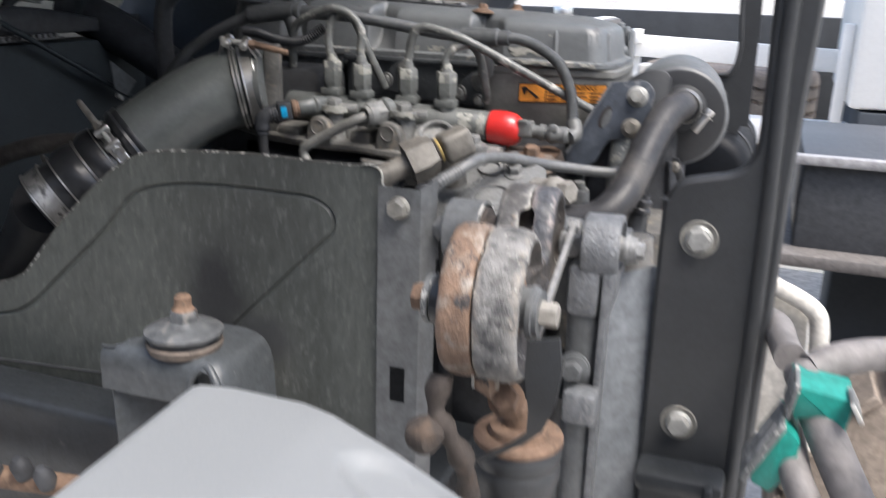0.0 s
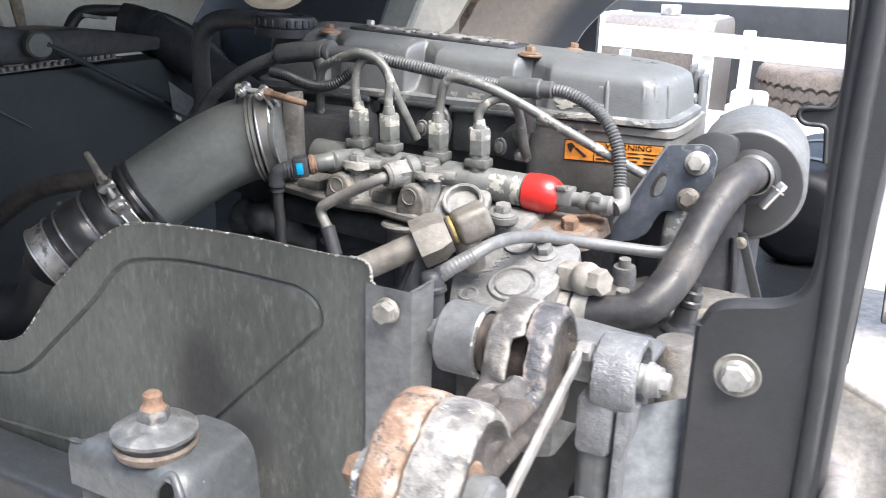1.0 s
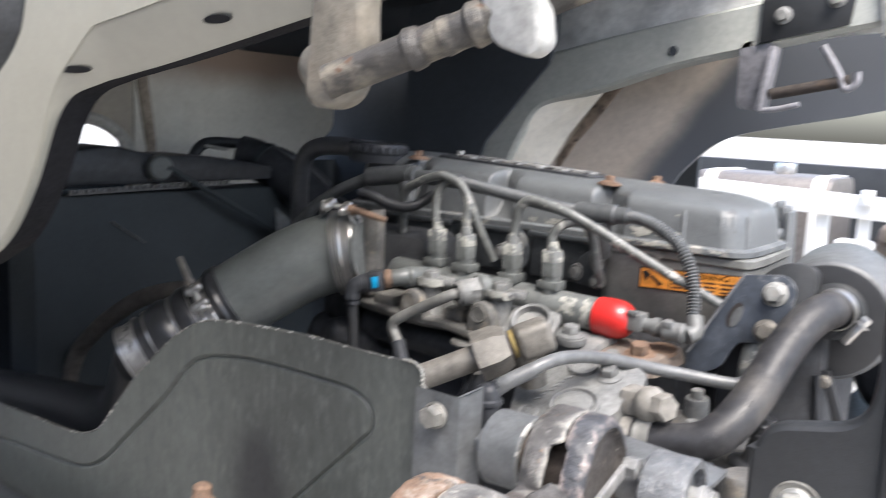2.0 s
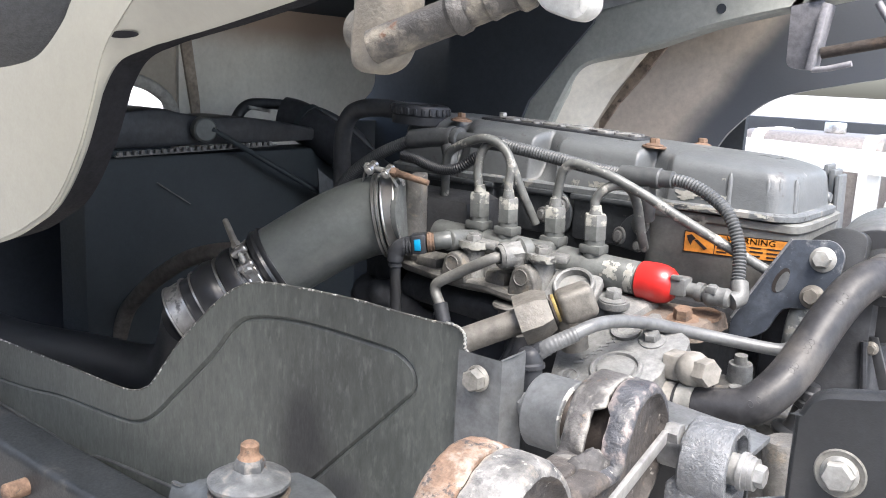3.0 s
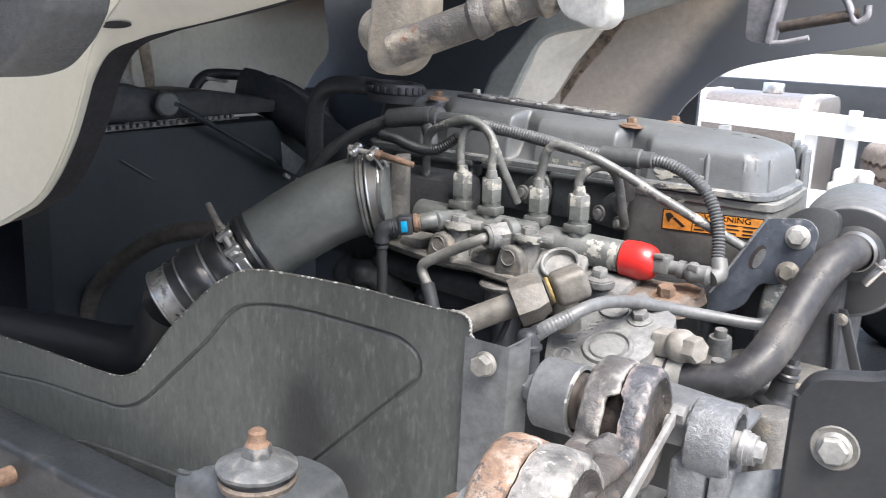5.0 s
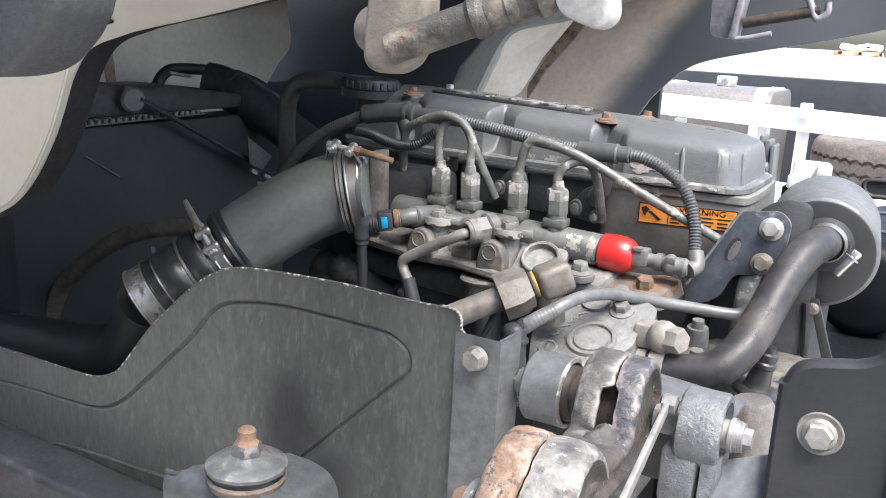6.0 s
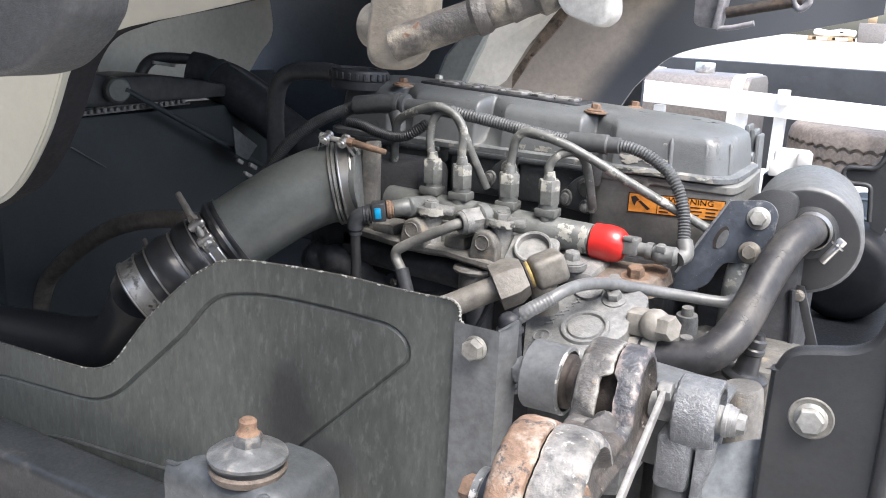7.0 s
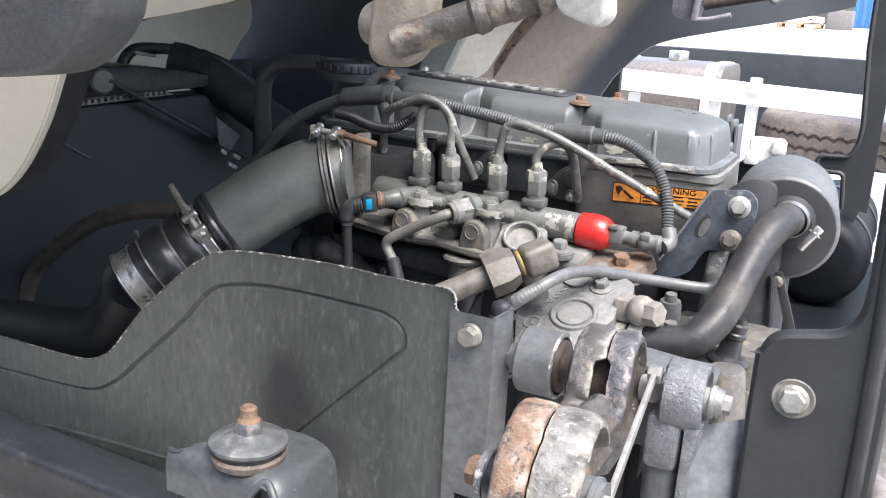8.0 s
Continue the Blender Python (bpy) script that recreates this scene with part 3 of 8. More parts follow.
def build_engine():
    eng = thing("engine", (-0.42, 1.25, 0.62), "grey painted diesel engine with peeling paint, under the cab", "engine")
    # block
    bm = BM()
    box(bm, (-0.44, 1.27, 0.98), (0.60, 0.30, 0.72), 0.012)
    part("engine_block", tilt(bm), M_DARKCAST, eng)
    for x in (-0.66, -0.54, -0.42, -0.30):
        bm = BM()
        box(bm, (x, 1.115, 0.98), (0.02, 0.03, 0.6), 0.006)
        part("block_rib", tilt(bm), M_DARKCAST, eng)
    # cylinder head with rocker housing
    bm = BM()
    box(bm, (-0.44, 1.262, 1.372), (0.58, 0.170, 0.086), 0.006)
    part("cylinder_head", tilt(bm), M_HEADDARK, eng)
    bm = BM()
    outline = rounded([(-0.272, 1.150), (-0.078, 1.150), (-0.074, 1.20), (-0.080, 1.345), (-0.272, 1.345)], [0.02, 0.010, 0.02, 0.01, 0.01])
    loft(bm, [[(p.x, p.y, z) for p in inset2(outline, d)] for z, d in ((1.352, 0.004), (1.358, 0), (1.426, 0), (1.429, -0.003), (1.4375, -0.003), (1.439, 0.002), (1.4395, 0.002))])
    part("rocker_housing", tilt(bm), M_HOUSING, eng, "dusty rear housing, paint lightened where little light falls")
    for x0, x1 in ((-0.70, -0.52), (-0.50, -0.40), (-0.385, -0.268)):
        bm = BM()
        box(bm, ((x0 + x1) / 2, 1.176, 1.412), (x1 - x0, 0.034, 0.058), 0.006)
        box(bm, ((x0 + x1) / 2, 1.172, 1.436), (x1 - x0 + 0.004, 0.040, 0.009), 0.003)
        part("rocker_housing", tilt(bm), M_HEADDARK, eng)
    # round covers and clips between the pipes on the head
    for x, z in ((-0.284, 1.405), (-0.405, 1.415)):
        bm = BM()
        o = rounded([(x - 0.034, z - 0.018), (x + 0.018, z - 0.026), (x + 0.024, z + 0.002), (x + 0.008, z + 0.026), (x - 0.014, z + 0.014)], [0.012, 0.010, 0.010, 0.010, 0.02])
        prism(bm, [(p.x, 1.160, p.y) for p in o], (0, -0.009, 0), 0.002)
        flange = part("inlet_flange", tilt(bm), M_HEADDARK, eng)
        for dx, dz, r in ((-0.021, -0.008, 0.0095), (0.008, 0.008, 0.0125), (0.008, -0.015, 0.008)):
            bm = BM()
            lathe(bm, (x + dx, 1.152, z + dz), (0, -1, 0), [(0, r), (0.003, r), (0.0045, r * 0.88), (0.0045, r * 0.62), (0.010, r * 0.60), (0.011, r * 0.48)], 20)
            part("inlet_bolt", tilt(bm), M_CAST, flange)
    return eng


ENGINE = build_engine()


def build_valve_cover():
    vc = thing("valve_cover", (-0.42, 1.25, 1.445), "grey painted valve cover with scalloped front and chipped paint", "valve cover")
    x0, x1, y0, y1 = -0.735, -0.087, 1.150, 1.350
    # front wall runs in and out in bays, parted by two deep recesses
    def ease(a, b, x):
        u = min(1.0, max(0.0, (x - a) / (b - a)))
        return u * u * (3 - 2 * u)

    def outline(dy, notch, side):
        pts = []
        for k in range(361):
            x = x0 + 0.03 + side + (x1 - x0 - 0.055 - 2 * side) * k / 360
            y = y0 + dy + (0.0 if x > -0.243 else 0.014 * min(1.0, (-0.243 - x) / 0.012))
            for c in (-0.420, -0.253, -0.575):
                # drops in behind each bay, then comes out again slowly to a crest
                y += notch * ease(c - 0.048, c - 0.034, x) * (1 - min(1.0, max(0.0, (x - c + 0.034) / 0.034)))
            pts.append((x, y))
        a, b, c, e = x0 + side, x1 - side, y0 + dy, y1 - max(dy, 0) * 0.6
        pts += [(b - 0.016, c + 0.003), (b - 0.006, c + 0.012), (b, c + 0.028), (b + 0.002, c + 0.055), (b + 0.002, e - 0.05), (b, e - 0.03), (b - 0.01, e - 0.01), (b - 0.03, e)]
        pts += [(a + 0.03, e), (a + 0.01, e - 0.01), (a, e - 0.03), (a, c + 0.05), (a + 0.01, c + 0.032)]
        return pts

    bm = BM()
    levels = ((1.449, 0.000, 0.006, 0.002), (1.456, 0.001, 0.020, 0.003), (1.475, 0.003, 0.030, 0.004), (1.500, 0.007, 0.034, 0.007), (1.510, 0.010, 0.033, 0.010), (1.516, 0.016, 0.030, 0.016),
              (1.520, 0.026, 0.023, 0.026), (1.5235, 0.038, 0.013, 0.036), (1.526, 0.052, 0.005, 0.046), (1.527, 0.066, 0.0, 0.056))
    rows = [[(x, y, z) for x, y in outline(dy, n, sd)] for z, dy, n, sd in levels]
    rows.append([(x, 1.255 + (y - 1.255) * 0.08, 1.5272) for x, y, z in rows[-1]])
    loft(bm, rows)
    part("cover_body", tilt(bm), M_ENGINE, vc, angle=70)
    # paint flaked off to the pale primer
    for k, (xa, xb, za, zb, y) in enumerate(((-0.246, -0.150, 1.4425, 1.4505, 1.1410), (-0.238, -0.165, 1.453, 1.470, 1.1496), (-0.232, -0.180, 1.424, 1.436, 1.1462), (-0.128, -0.108, 1.443, 1.4500, 1.1410),
                                             (-0.365, -0.338, 1.452, 1.462, 1.1632), (-0.335, -0.318, 1.450, 1.456, 1.1632), (-0.392, -0.378, 1.451, 1.461, 1.1632), (-0.176, -0.170, 1.492, 1.499, 1.1555))):
        bm = flakes(lambda u, v: V(xa + (xb - xa) * u, y + (0.0 if zb < 1.45 or y > 1.16 else 0.0015 * v), za + (zb - za) * v), 44, 16, k)
        if bm:
            part("bare_patch", tilt(bm), M_BARE, vc, "pale primer where the paint has flaked", smooth=False)
    for k, (ya, yb, za, zb, x) in enumerate(((1.176, 1.215, 1.452, 1.505, -0.0895), (1.168, 1.235, 1.442, 1.450, -0.0795))):
        bm = flakes(lambda u, v: V(x + (-0.006 * v if k == 0 else 0.0), ya + (yb - ya) * u, za + (zb - za) * v), 34, 34, 20 + k)
        if bm:
            part("bare_patch", tilt(bm), M_BARE, vc, "pale primer where the paint has flaked", smooth=False)
    # gasket flange below it
    bm = BM()
    loft(bm, [[(x, y, z) for x, y in outline(dy, 0.0, sd)] for z, dy, sd in ((1.4395, -0.004, -0.004), (1.441, -0.008, -0.008), (1.448, -0.008, -0.008), (1.451, -0.003, -0.003))])
    part("gasket_flange", tilt(bm), M_PEEL, vc, "flange with paint peeling in pale patches")
    # faint upright flutes at the rear corner
    for x, y in ((-0.163, 1.1525), (-0.117, 1.1545), (-0.105, 1.160), (-0.0915, 1.178)):
        bm = BM()
        lathe(bm, (x, y, 1.452), (-0.05, 0.10, 1), [(0, 0.0042), (0.045, 0.0034), (0.054, 0.0010)], 14)
        part("flute", tilt(bm), M_ENGINE, vc)
    # raised plate with maker's lettering shown as bars
    bm = BM()
    o = rounded([(-0.60, 1.222), (-0.325, 1.222), (-0.325, 1.290), (-0.60, 1.290)], 0.012)
    loft(bm, [[(p.x, p.y, z) for p in inset2(o, d)] for z, d in ((1.522, 0), (1.5285, 0.0), (1.530, 0.0015))])
    plate = part("badge_plate", tilt(bm), M_PLASTIC, vc, "black raised badge plate")
    for k in range(6):
        bm = BM()
        x = -0.572 + k * 0.040
        o = rounded([(x, 1.236), (x + 0.032, 1.236), (x + 0.032, 1.277), (x, 1.277)], 0.006)
        loft(bm, [[(p.x, p.y, z) for p in inset2(o, d)] for z, d in ((1.5295, 0), (1.5325, 0.0), (1.5332, 0.0006))])
        part("badge_bar", tilt(bm), M_BADGE, plate, "worn pale bar")
    # studs and bolts on top
    for x, y, rust in ((-0.604, 1.182, 1), (-0.606, 1.298, 0), (-0.292, 1.205, 1), (-0.27, 1.318, 1)):
        bm = BM()
        lathe(bm, (x, y, 1.5225), (0, 0, 1), [(0, 0.0165), (0.002, 0.0165), (0.003, 0.0155), (0.003, 0.0)], 24)
        part("bolt_seat", tilt(bm), M_RUST if rust else M_ENGINE, vc, "rust-stained seat" if rust else "")
        bm = BM()
        bolt(bm, (x, y, 1.5250), (0, 0, 1), 0.012, 0.0085, 0.0125, 0.4)
        part("cover_bolt", tilt(bm), M_RUST if rust else M_ZINC, vc, "rusted hexagon bolt" if rust else "zinc plated hexagon bolt")
    # oil filler cap
    bm = BM()
    n = 48
    prof = [(0, 0.045), (0.012, 0.045), (0.014, 0.047), (0.026, 0.047), (0.029, 0.045), (0.030, 0.030), (0.0275, 0.028), (0.0275, 0)]
    lathe(bm, (-0.690, 1.185, 1.510), (0, 0, 1), prof, n)
    for k in range(24):
        a = 2 * math.pi * k / 24
        box(bm, (-0.690 + 0.047 * math.cos(a), 1.185 + 0.047 * math.sin(a), 1.530), (0.005, 0.006, 0.011), 0.0012, turn(0, 0, math.degrees(a)), 1)
    part("oil_cap", tilt(bm), M_PLASTIC, vc, "ribbed black plastic oil filler cap")
    # end bolt
    bm = BM()
    lathe(bm, (-0.118, 1.325, 1.462), (1, 0, 0), [(0, 0.012), (0.012, 0.012), (0.012, 0.010), (0.028, 0.010), (0.03, 0.008)], 20)
    part("end_boss", tilt(bm), M_ENGINE, vc)
    return vc


build_valve_cover()


def build_label():
    # the sticker on the rear bay of the head
    lab = thing("warning_label", (-0.157, 1.148, 1.388), "orange and black warning sticker on the grey rocker housing", "label")
    x0, x1, z0, z1, y = -0.214, -0.084, 1.3935, 1.4210, 1.1488

    def P(x, z, yy):
        return (x, yy, z + 0.045 * (x + 0.212))

    def flat(name, pts, yy, m, text=""):
        bm = BM()
        prism(bm, [P(x, z, yy) for x, z in pts], (0, 0.0006, 0))
        part(name, bm, m, lab, text, smooth=False)

    flat("sheet", [(x0, z0), (x1, z0), (x1, z1), (x0, z1)], y, M_INK)
    xm = x0 + 0.040
    flat("picture_field", [(x0 + 0.0015, z0 + 0.0015), (xm, z0 + 0.0015), (xm, z1 - 0.0015), (x0 + 0.0015, z1 - 0.0015)], y - 0.0005, M_ORANGE)
    flat("text_field", [(xm + 0.0015, z0 + 0.0015), (x1 - 0.0015, z0 + 0.0015), (x1 - 0.0015, z1 - 0.013), (xm + 0.0015, z1 - 0.013)], y - 0.0005, M_ORANGE)
    flat("title_field", [(xm + 0.0015, z1 - 0.012), (x1 - 0.0015, z1 - 0.012), (x1 - 0.0015, z1 - 0.0015), (xm + 0.0015, z1 - 0.0015)], y - 0.0005, M_ORANGE)
    flat("pictogram", [(x0 + 0.004, z1 - 0.006), (x0 + 0.010, z1 - 0.004), (x0 + 0.016, z1 - 0.009), (x0 + 0.012, z1 - 0.012), (x0 + 0.010, z1 - 0.018), (x0 + 0.006, z1 - 0.012)], y - 0.001, M_INK)
    flat("pictogram", [(x0 + 0.014, z1 - 0.011), (x0 + 0.018, z1 - 0.010), (x0 + 0.032, z0 + 0.007), (x0 + 0.028, z0 + 0.005)], y - 0.001, M_INK)
    flat("pictogram", [(xm + 0.004, z1 - 0.010), (xm + 0.011, z1 - 0.010), (xm + 0.0075, z1 - 0.0035)], y - 0.001, M_INK)
    for r in range(3):
        for k in range(4):
            xa = xm + 0.004 + k * 0.0205
            flat("text_bar", [(xa, z0 + 0.004 + r * 0.005), (xa + 0.013 + 0.003 * ((k + r) % 2), z0 + 0.004 + r * 0.005), (xa + 0.013 + 0.003 * ((k + r) % 2), z0 + 0.0058 + r * 0.005), (xa, z0 + 0.0058 + r * 0.005)], y - 0.001, M_INK)
    cu = bpy.data.curves.new("title", "FONT")
    cu.body, cu.size, cu.align_x, cu.align_y = "WARNING", 0.0102, "LEFT", "BOTTOM"
    ob = new("title", cu)
    me = bpy.data.meshes.new_from_object(ob)
    bpy.data.objects.remove(ob)
    bm = BM()
    bm.from_mesh(me)
    for v in bm.verts:
        v.co = Vector(P(xm + 0.0150 + v.co.x * 1.22, z1 - 0.0106 + v.co.y, y - 0.0010))
    bmesh.ops.solidify(bm, geom=list(bm.faces), thickness=0.0003)
    part("title", bm, M_INK, lab, "black capital lettering", smooth=False)


build_label()


def build_rail():
    rl = thing("fuel_rail", (-0.39, 1.068, 1.35), "grey painted fuel rail on the engine, with red sensor cap", "fuel rail")
    ry, rz = 1.068, 1.371

    def c(x):
        return V(x, ry, rz - 0.03 * (x + 0.39))

    bm = BM()
    a = (c(-0.232) - c(-0.552))
    lathe(bm, c(-0.552), a, [(0, 0.015), (0.003, 0.020), (0.006, 0.021), (0.318, 0.021), (0.320, 0.020)], 36)
    part("rail_tube", bm, M_RAIL, rl)
    flake = flakes(lambda u, v: c(-0.378 + 0.012 * u) + V(0, -0.0214 * math.cos(0.35 + 0.75 * v), 0.0214 * math.sin(0.35 + 0.75 * v)), 20, 20, 61)
    if flake:
        part("bare_patch", flake, M_BARE, rl, "pale patch of lost paint", smooth=False)
    # outlets with union nuts
    for x in (-0.476, -0.4285, -0.3555, -0.2965):
        b = c(x)
        bm = BM()
        lathe(bm, b + V(0, -0.001, 0.010), (0, -0.06, 1), [(0, 0.0145), (0.018, 0.0135), (0.032, 0.0125)], 20)
        box(bm, b + V(0, -0.003, 0.026), (0.030, 0.026, 0.012), 0.0025)
        part("outlet", bm, M_RAIL, rl)
        bm = BM()
        hexagon(bm, b + V(0, -0.003, 0.0385), (0, -0.06, 1), 0.0255, 0.020, 0.02, 0.35)
        part("union_nut", bm, M_RAIL, rl)
        bm = BM()
        hexagon(bm, b + V(0, -0.0041, 0.0565), (0, -0.06, 1), 0.0257, 0.014, 0.10, 0.35)
        lathe(bm, b + V(0, -0.005, 0.0695), (0, -0.06, 1), [(0, 0.0090), (0.004, 0.0080), (0.012, 0.0066)], 18)
        part("nut_collar", bm, M_NUTCHIP, rl, "upper half of the nut with pale chipped paint")
    # paint lost in patches on top of the tube
    for k, (xa, xb, aa, ab) in enumerate(((-0.276, -0.252, -0.2, 1.0), (-0.246, -0.233, -0.9, 1.2), (-0.405, -0.396, -0.3, 0.4))):
        bm = flakes(lambda u, v: c(xa + (xb - xa) * u) + V(0, -0.0214 * math.cos(aa + (ab - aa) * v), 0.0214 * math.sin(aa + (ab - aa) * v)), 26, 30, 40 + k)
        if bm:
            part("bare_patch", bm, M_BARE, rl, "pale patch of lost paint", smooth=False)
    # red cap
    bm = BM()
    p = c(-0.231)
    lathe(bm, p, a, [(0, 0.0205), (0.002, 0.0232), (0.020, 0.0245), (0.030, 0.0238), (0.038, 0.0215), (0.044, 0.017), (0.047, 0.011), (0.047, 0)], 40)
    part("sensor_cap", bm, M_RED, rl, "glossy red plastic cap")
    # pressure sensor with plug
    bm = BM()
    p = c(-0.186)
    box(bm, p + V(0.008, -0.002, 0.003), (0.020, 0.024, 0.022), 0.003)
    box(bm, p + V(0.006, -0.012, 0.014), (0.013, 0.008, 0.006), 0.0015)
    lathe(bm, p + V(0.016, 0, 0), a, [(0, 0.009), (0.012, 0.009), (0.012, 0.0115), (0.02, 0.0115), (0.02, 0.008), (0.03, 0.008)], 20)
    part("sensor_plug", bm, M_PLUG, rl, "pale grey connector plug")
    bm = BM()
    p = c(-0.148)
    lathe(bm, p, a, [(0, 0.010), (0.004, 0.013), (0.010, 0.0135), (0.014, 0.011), (0.026, 0.012), (0.030, 0.009)], 18)
    box(bm, p + V(0.010, -0.010, 0.008), (0.012, 0.006, 0.008), 0.001)
    part("plug_boot", bm, M_PLUG, rl)
    # saddles: a round post with a broken-edged cap, and a small arched lug beside it
    for k, x in enumerate((-0.449, -0.341)):
        bm = BM()
        lathe(bm, V(x, 1.020, 1.330), (0, 0, 1), [(0, 0.0185), (0.006, 0.0160), (0.028, 0.0145), (0.048, 0.0150), (0.049, 0.0135)], 24)
        box(bm, V(x + 0.004, 1.040, 1.350), (0.030, 0.036, 0.026), 0.005)
        saddle = part("saddle", bm, M_CAST, rl)
        bm = BM()
        lathe(bm, V(x, 1.018, 1.3765), (0.04, -0.06, 1), [(0, 0.0165), (0.003, 0.0195), (0.0085, 0.0205), (0.0105, 0.0190), (0.0105, 0.012)], 26)
        box(bm, V(x + 0.018, 1.026, 1.383), (0.026, 0.024, 0.010), 0.003, turn(0, 4, 20))
        for v in bm.verts:
            v.co += noise.noise_vector(v.co * 70 + V(k, 0, 0)) * 0.0012
        part("saddle_cap", bm, M_CAST, saddle)
        rim = flakes(lambda u, v: V(x + 0.0212 * math.cos(3.4 + 3.2 * u), 1.018 + 0.0212 * math.sin(3.4 + 3.2 * u), 1.3770 + 0.011 * v), 60, 16, 70 + k, -0.12)
        if rim:
            part("bare_rim", rim, M_BARE, saddle, "rim bare of paint", smooth=False)
        bm = BM()
        hexagon(bm, V(x, 1.018, 1.3865), (0.04, -0.06, 1), 0.0185, 0.0085, 0.06, 0.25 + 0.5 * k)
        lathe(bm, V(x, 1.018, 1.395), (0.04, -0.06, 1), [(0, 0.0070), (0.0015, 0.0066), (0.0015, 0.0)], 16)
        part("saddle_bolt", bm, M_CAST, saddle)
        bm = BM()
        xl = x - 0.0125
        arch = [(xl - 0.021, 1.330), (xl + 0.021, 1.332), (xl + 0.020, 1.353)] + [(xl + 0.0165 * math.cos(a), 1.356 + 0.0165 * math.sin(a)) for a in [math.pi * j / 12 for j in range(1, 12)]] + [(xl - 0.018, 1.352)]
        prism(bm, [(px, 0.990, pz) for px, pz in arch], (0, 0.034, 0), 0.0035, 3)
        lathe(bm, V(xl - 0.001, 0.9895, 1.357), (0, -1, 0), [(0, 0.0110), (0.0010, 0.0098), (-0.0028, 0.0058), (-0.0036, 0.0)], 22)
        part("lug", bm, M_LEDGE, saddle, "arched lug with a round dimple")
    # return union in front of the rail: collar, rounded hexagon nut with an open mouth
    bm = BM()
    d = V(-0.50, -0.84, -0.10).normalized()
    p = V(-0.381, 1.000, 1.3795)
    hexagon(bm, p - d * 0.016, d, 0.0325, 0.026, 0.30, 0.3)
    lathe(bm, p - d * 0.016, d, [(0, 0.0165), (0.020, 0.0172), (0.026, 0.0165)], 30)
    lathe(bm, p - d * 0.002, d, [(0, 0.0155), (0.0105, 0.0158), (0.0150, 0.0148), (0.0168, 0.0128), (0.0160, 0.0098), (0.010, 0.0086), (0.006, 0.0075)], 30)
    part("return_union", bm, M_CAST, rl, "rounded union nut with an open mouth")
    bm = BM()
    lathe(bm, p - d * 0.030, d, [(0, 0.0185), (0.004, 0.0205), (0.013, 0.0205), (0.0155, 0.018), (0.0155, 0.012)], 30)
    box(bm, p - d * 0.034 + V(0.004, 0.012, -0.004), (0.030, 0.036, 0.034), 0.006)
    part("union_seat", bm, M_RAIL, rl)
    return rl


build_rail()


def build_pipe(name, pts, r, m, label, category="pipe", ends=(), group=""):
    th = thing(name, pts[0], label, category, group)
    bm = BM()
    tube(bm, pts, r, 14, 9)
    part("pipe", bm, m, th)
    for d0, d1, rr, mm in ends:
        bm = BM()
        lathe(bm, d0, Vector(d1) - Vector(d0), [(0, rr * 0.85), (0.001, rr), ((Vector(d1) - Vector(d0)).length - 0.001, rr), ((Vector(d1) - Vector(d0)).length, rr * 0.85)], 18)
        part("end_nut", bm, mm, th)
    return th


G_INJ = "injection pipes"
M_PIPEGREY = material("pipe_grey_paint", (0.105, 0.11, 0.107), 0.42, vary=0.2, scale=30, bump=0.15, second=(0.36, 0.355, 0.33), amount=0.34, second_scale=48, sharp=0.06, third=(0.2, 0.195, 0.175), third_amount=0.34, third_scale=60)
for pts in (
    [(-0.476, 1.062, 1.445), (-0.483, 1.065, 1.472), (-0.481, 1.07, 1.499), (-0.469, 1.075, 1.513), (-0.451, 1.08, 1.505), (-0.44, 1.085, 1.483), (-0.427, 1.09, 1.452), (-0.409, 1.105, 1.405)],
    [(-0.4285, 1.062, 1.444), (-0.431, 1.065, 1.462), (-0.432, 1.068, 1.489), (-0.45, 1.070, 1.510), (-0.477, 1.066, 1.518), (-0.519, 1.07, 1.505), (-0.543, 1.075, 1.490), (-0.55, 1.08, 1.469), (-0.554, 1.085, 1.437), (-0.564, 1.1, 1.406)],
    [(-0.3555, 1.063, 1.441), (-0.354, 1.065, 1.464), (-0.348, 1.065, 1.488), (-0.331, 1.065, 1.498), (-0.284, 1.07, 1.487), (-0.263, 1.075, 1.478), (-0.233, 1.08, 1.464), (-0.182, 1.09, 1.438), (-0.095, 1.125, 1.391), (-0.070, 1.136, 1.378)],
    [(-0.2965, 1.062, 1.438), (-0.299, 1.065, 1.456), (-0.287, 1.07, 1.472), (-0.268, 1.08, 1.476), (-0.257, 1.09, 1.459), (-0.25, 1.1, 1.415), (-0.254, 1.12, 1.395)],
):
    build_pipe("injection_pipe", pts, 0.0062, M_PIPEGREY, "bent steel injection pipe with chipped grey paint", "pipe", (), G_INJ)
M_PIPEDULL = material("dull_grey_pipe", (0.135, 0.135, 0.128), 0.5, vary=0.2, scale=30, bump=0.25, second=(0.22, 0.21, 0.19), amount=0.34, second_scale=48, sharp=0.2, third=(0.36, 0.35, 0.32), third_amount=0.12, third_scale=80)
build_pipe("fuel_return_pipe", [(-0.385, 0.994, 1.3785), (-0.392, 0.984, 1.3765), (-0.402, 0.979, 1.371), (-0.420, 0.979, 1.3615), (-0.448, 0.979, 1.346), (-0.466, 0.976, 1.3355), (-0.4755, 0.975, 1.328), (-0.4765, 0.975, 1.319), (-0.471, 0.974, 1.310), (-0.462, 0.972, 1.299)], 0.0072, M_PIPEDULL, "short bent grey fuel return pipe under the rail", ends=(((-0.466, 0.973, 1.305), (-0.450, 0.968, 1.268), 0.0098, M_PLASTIC),))


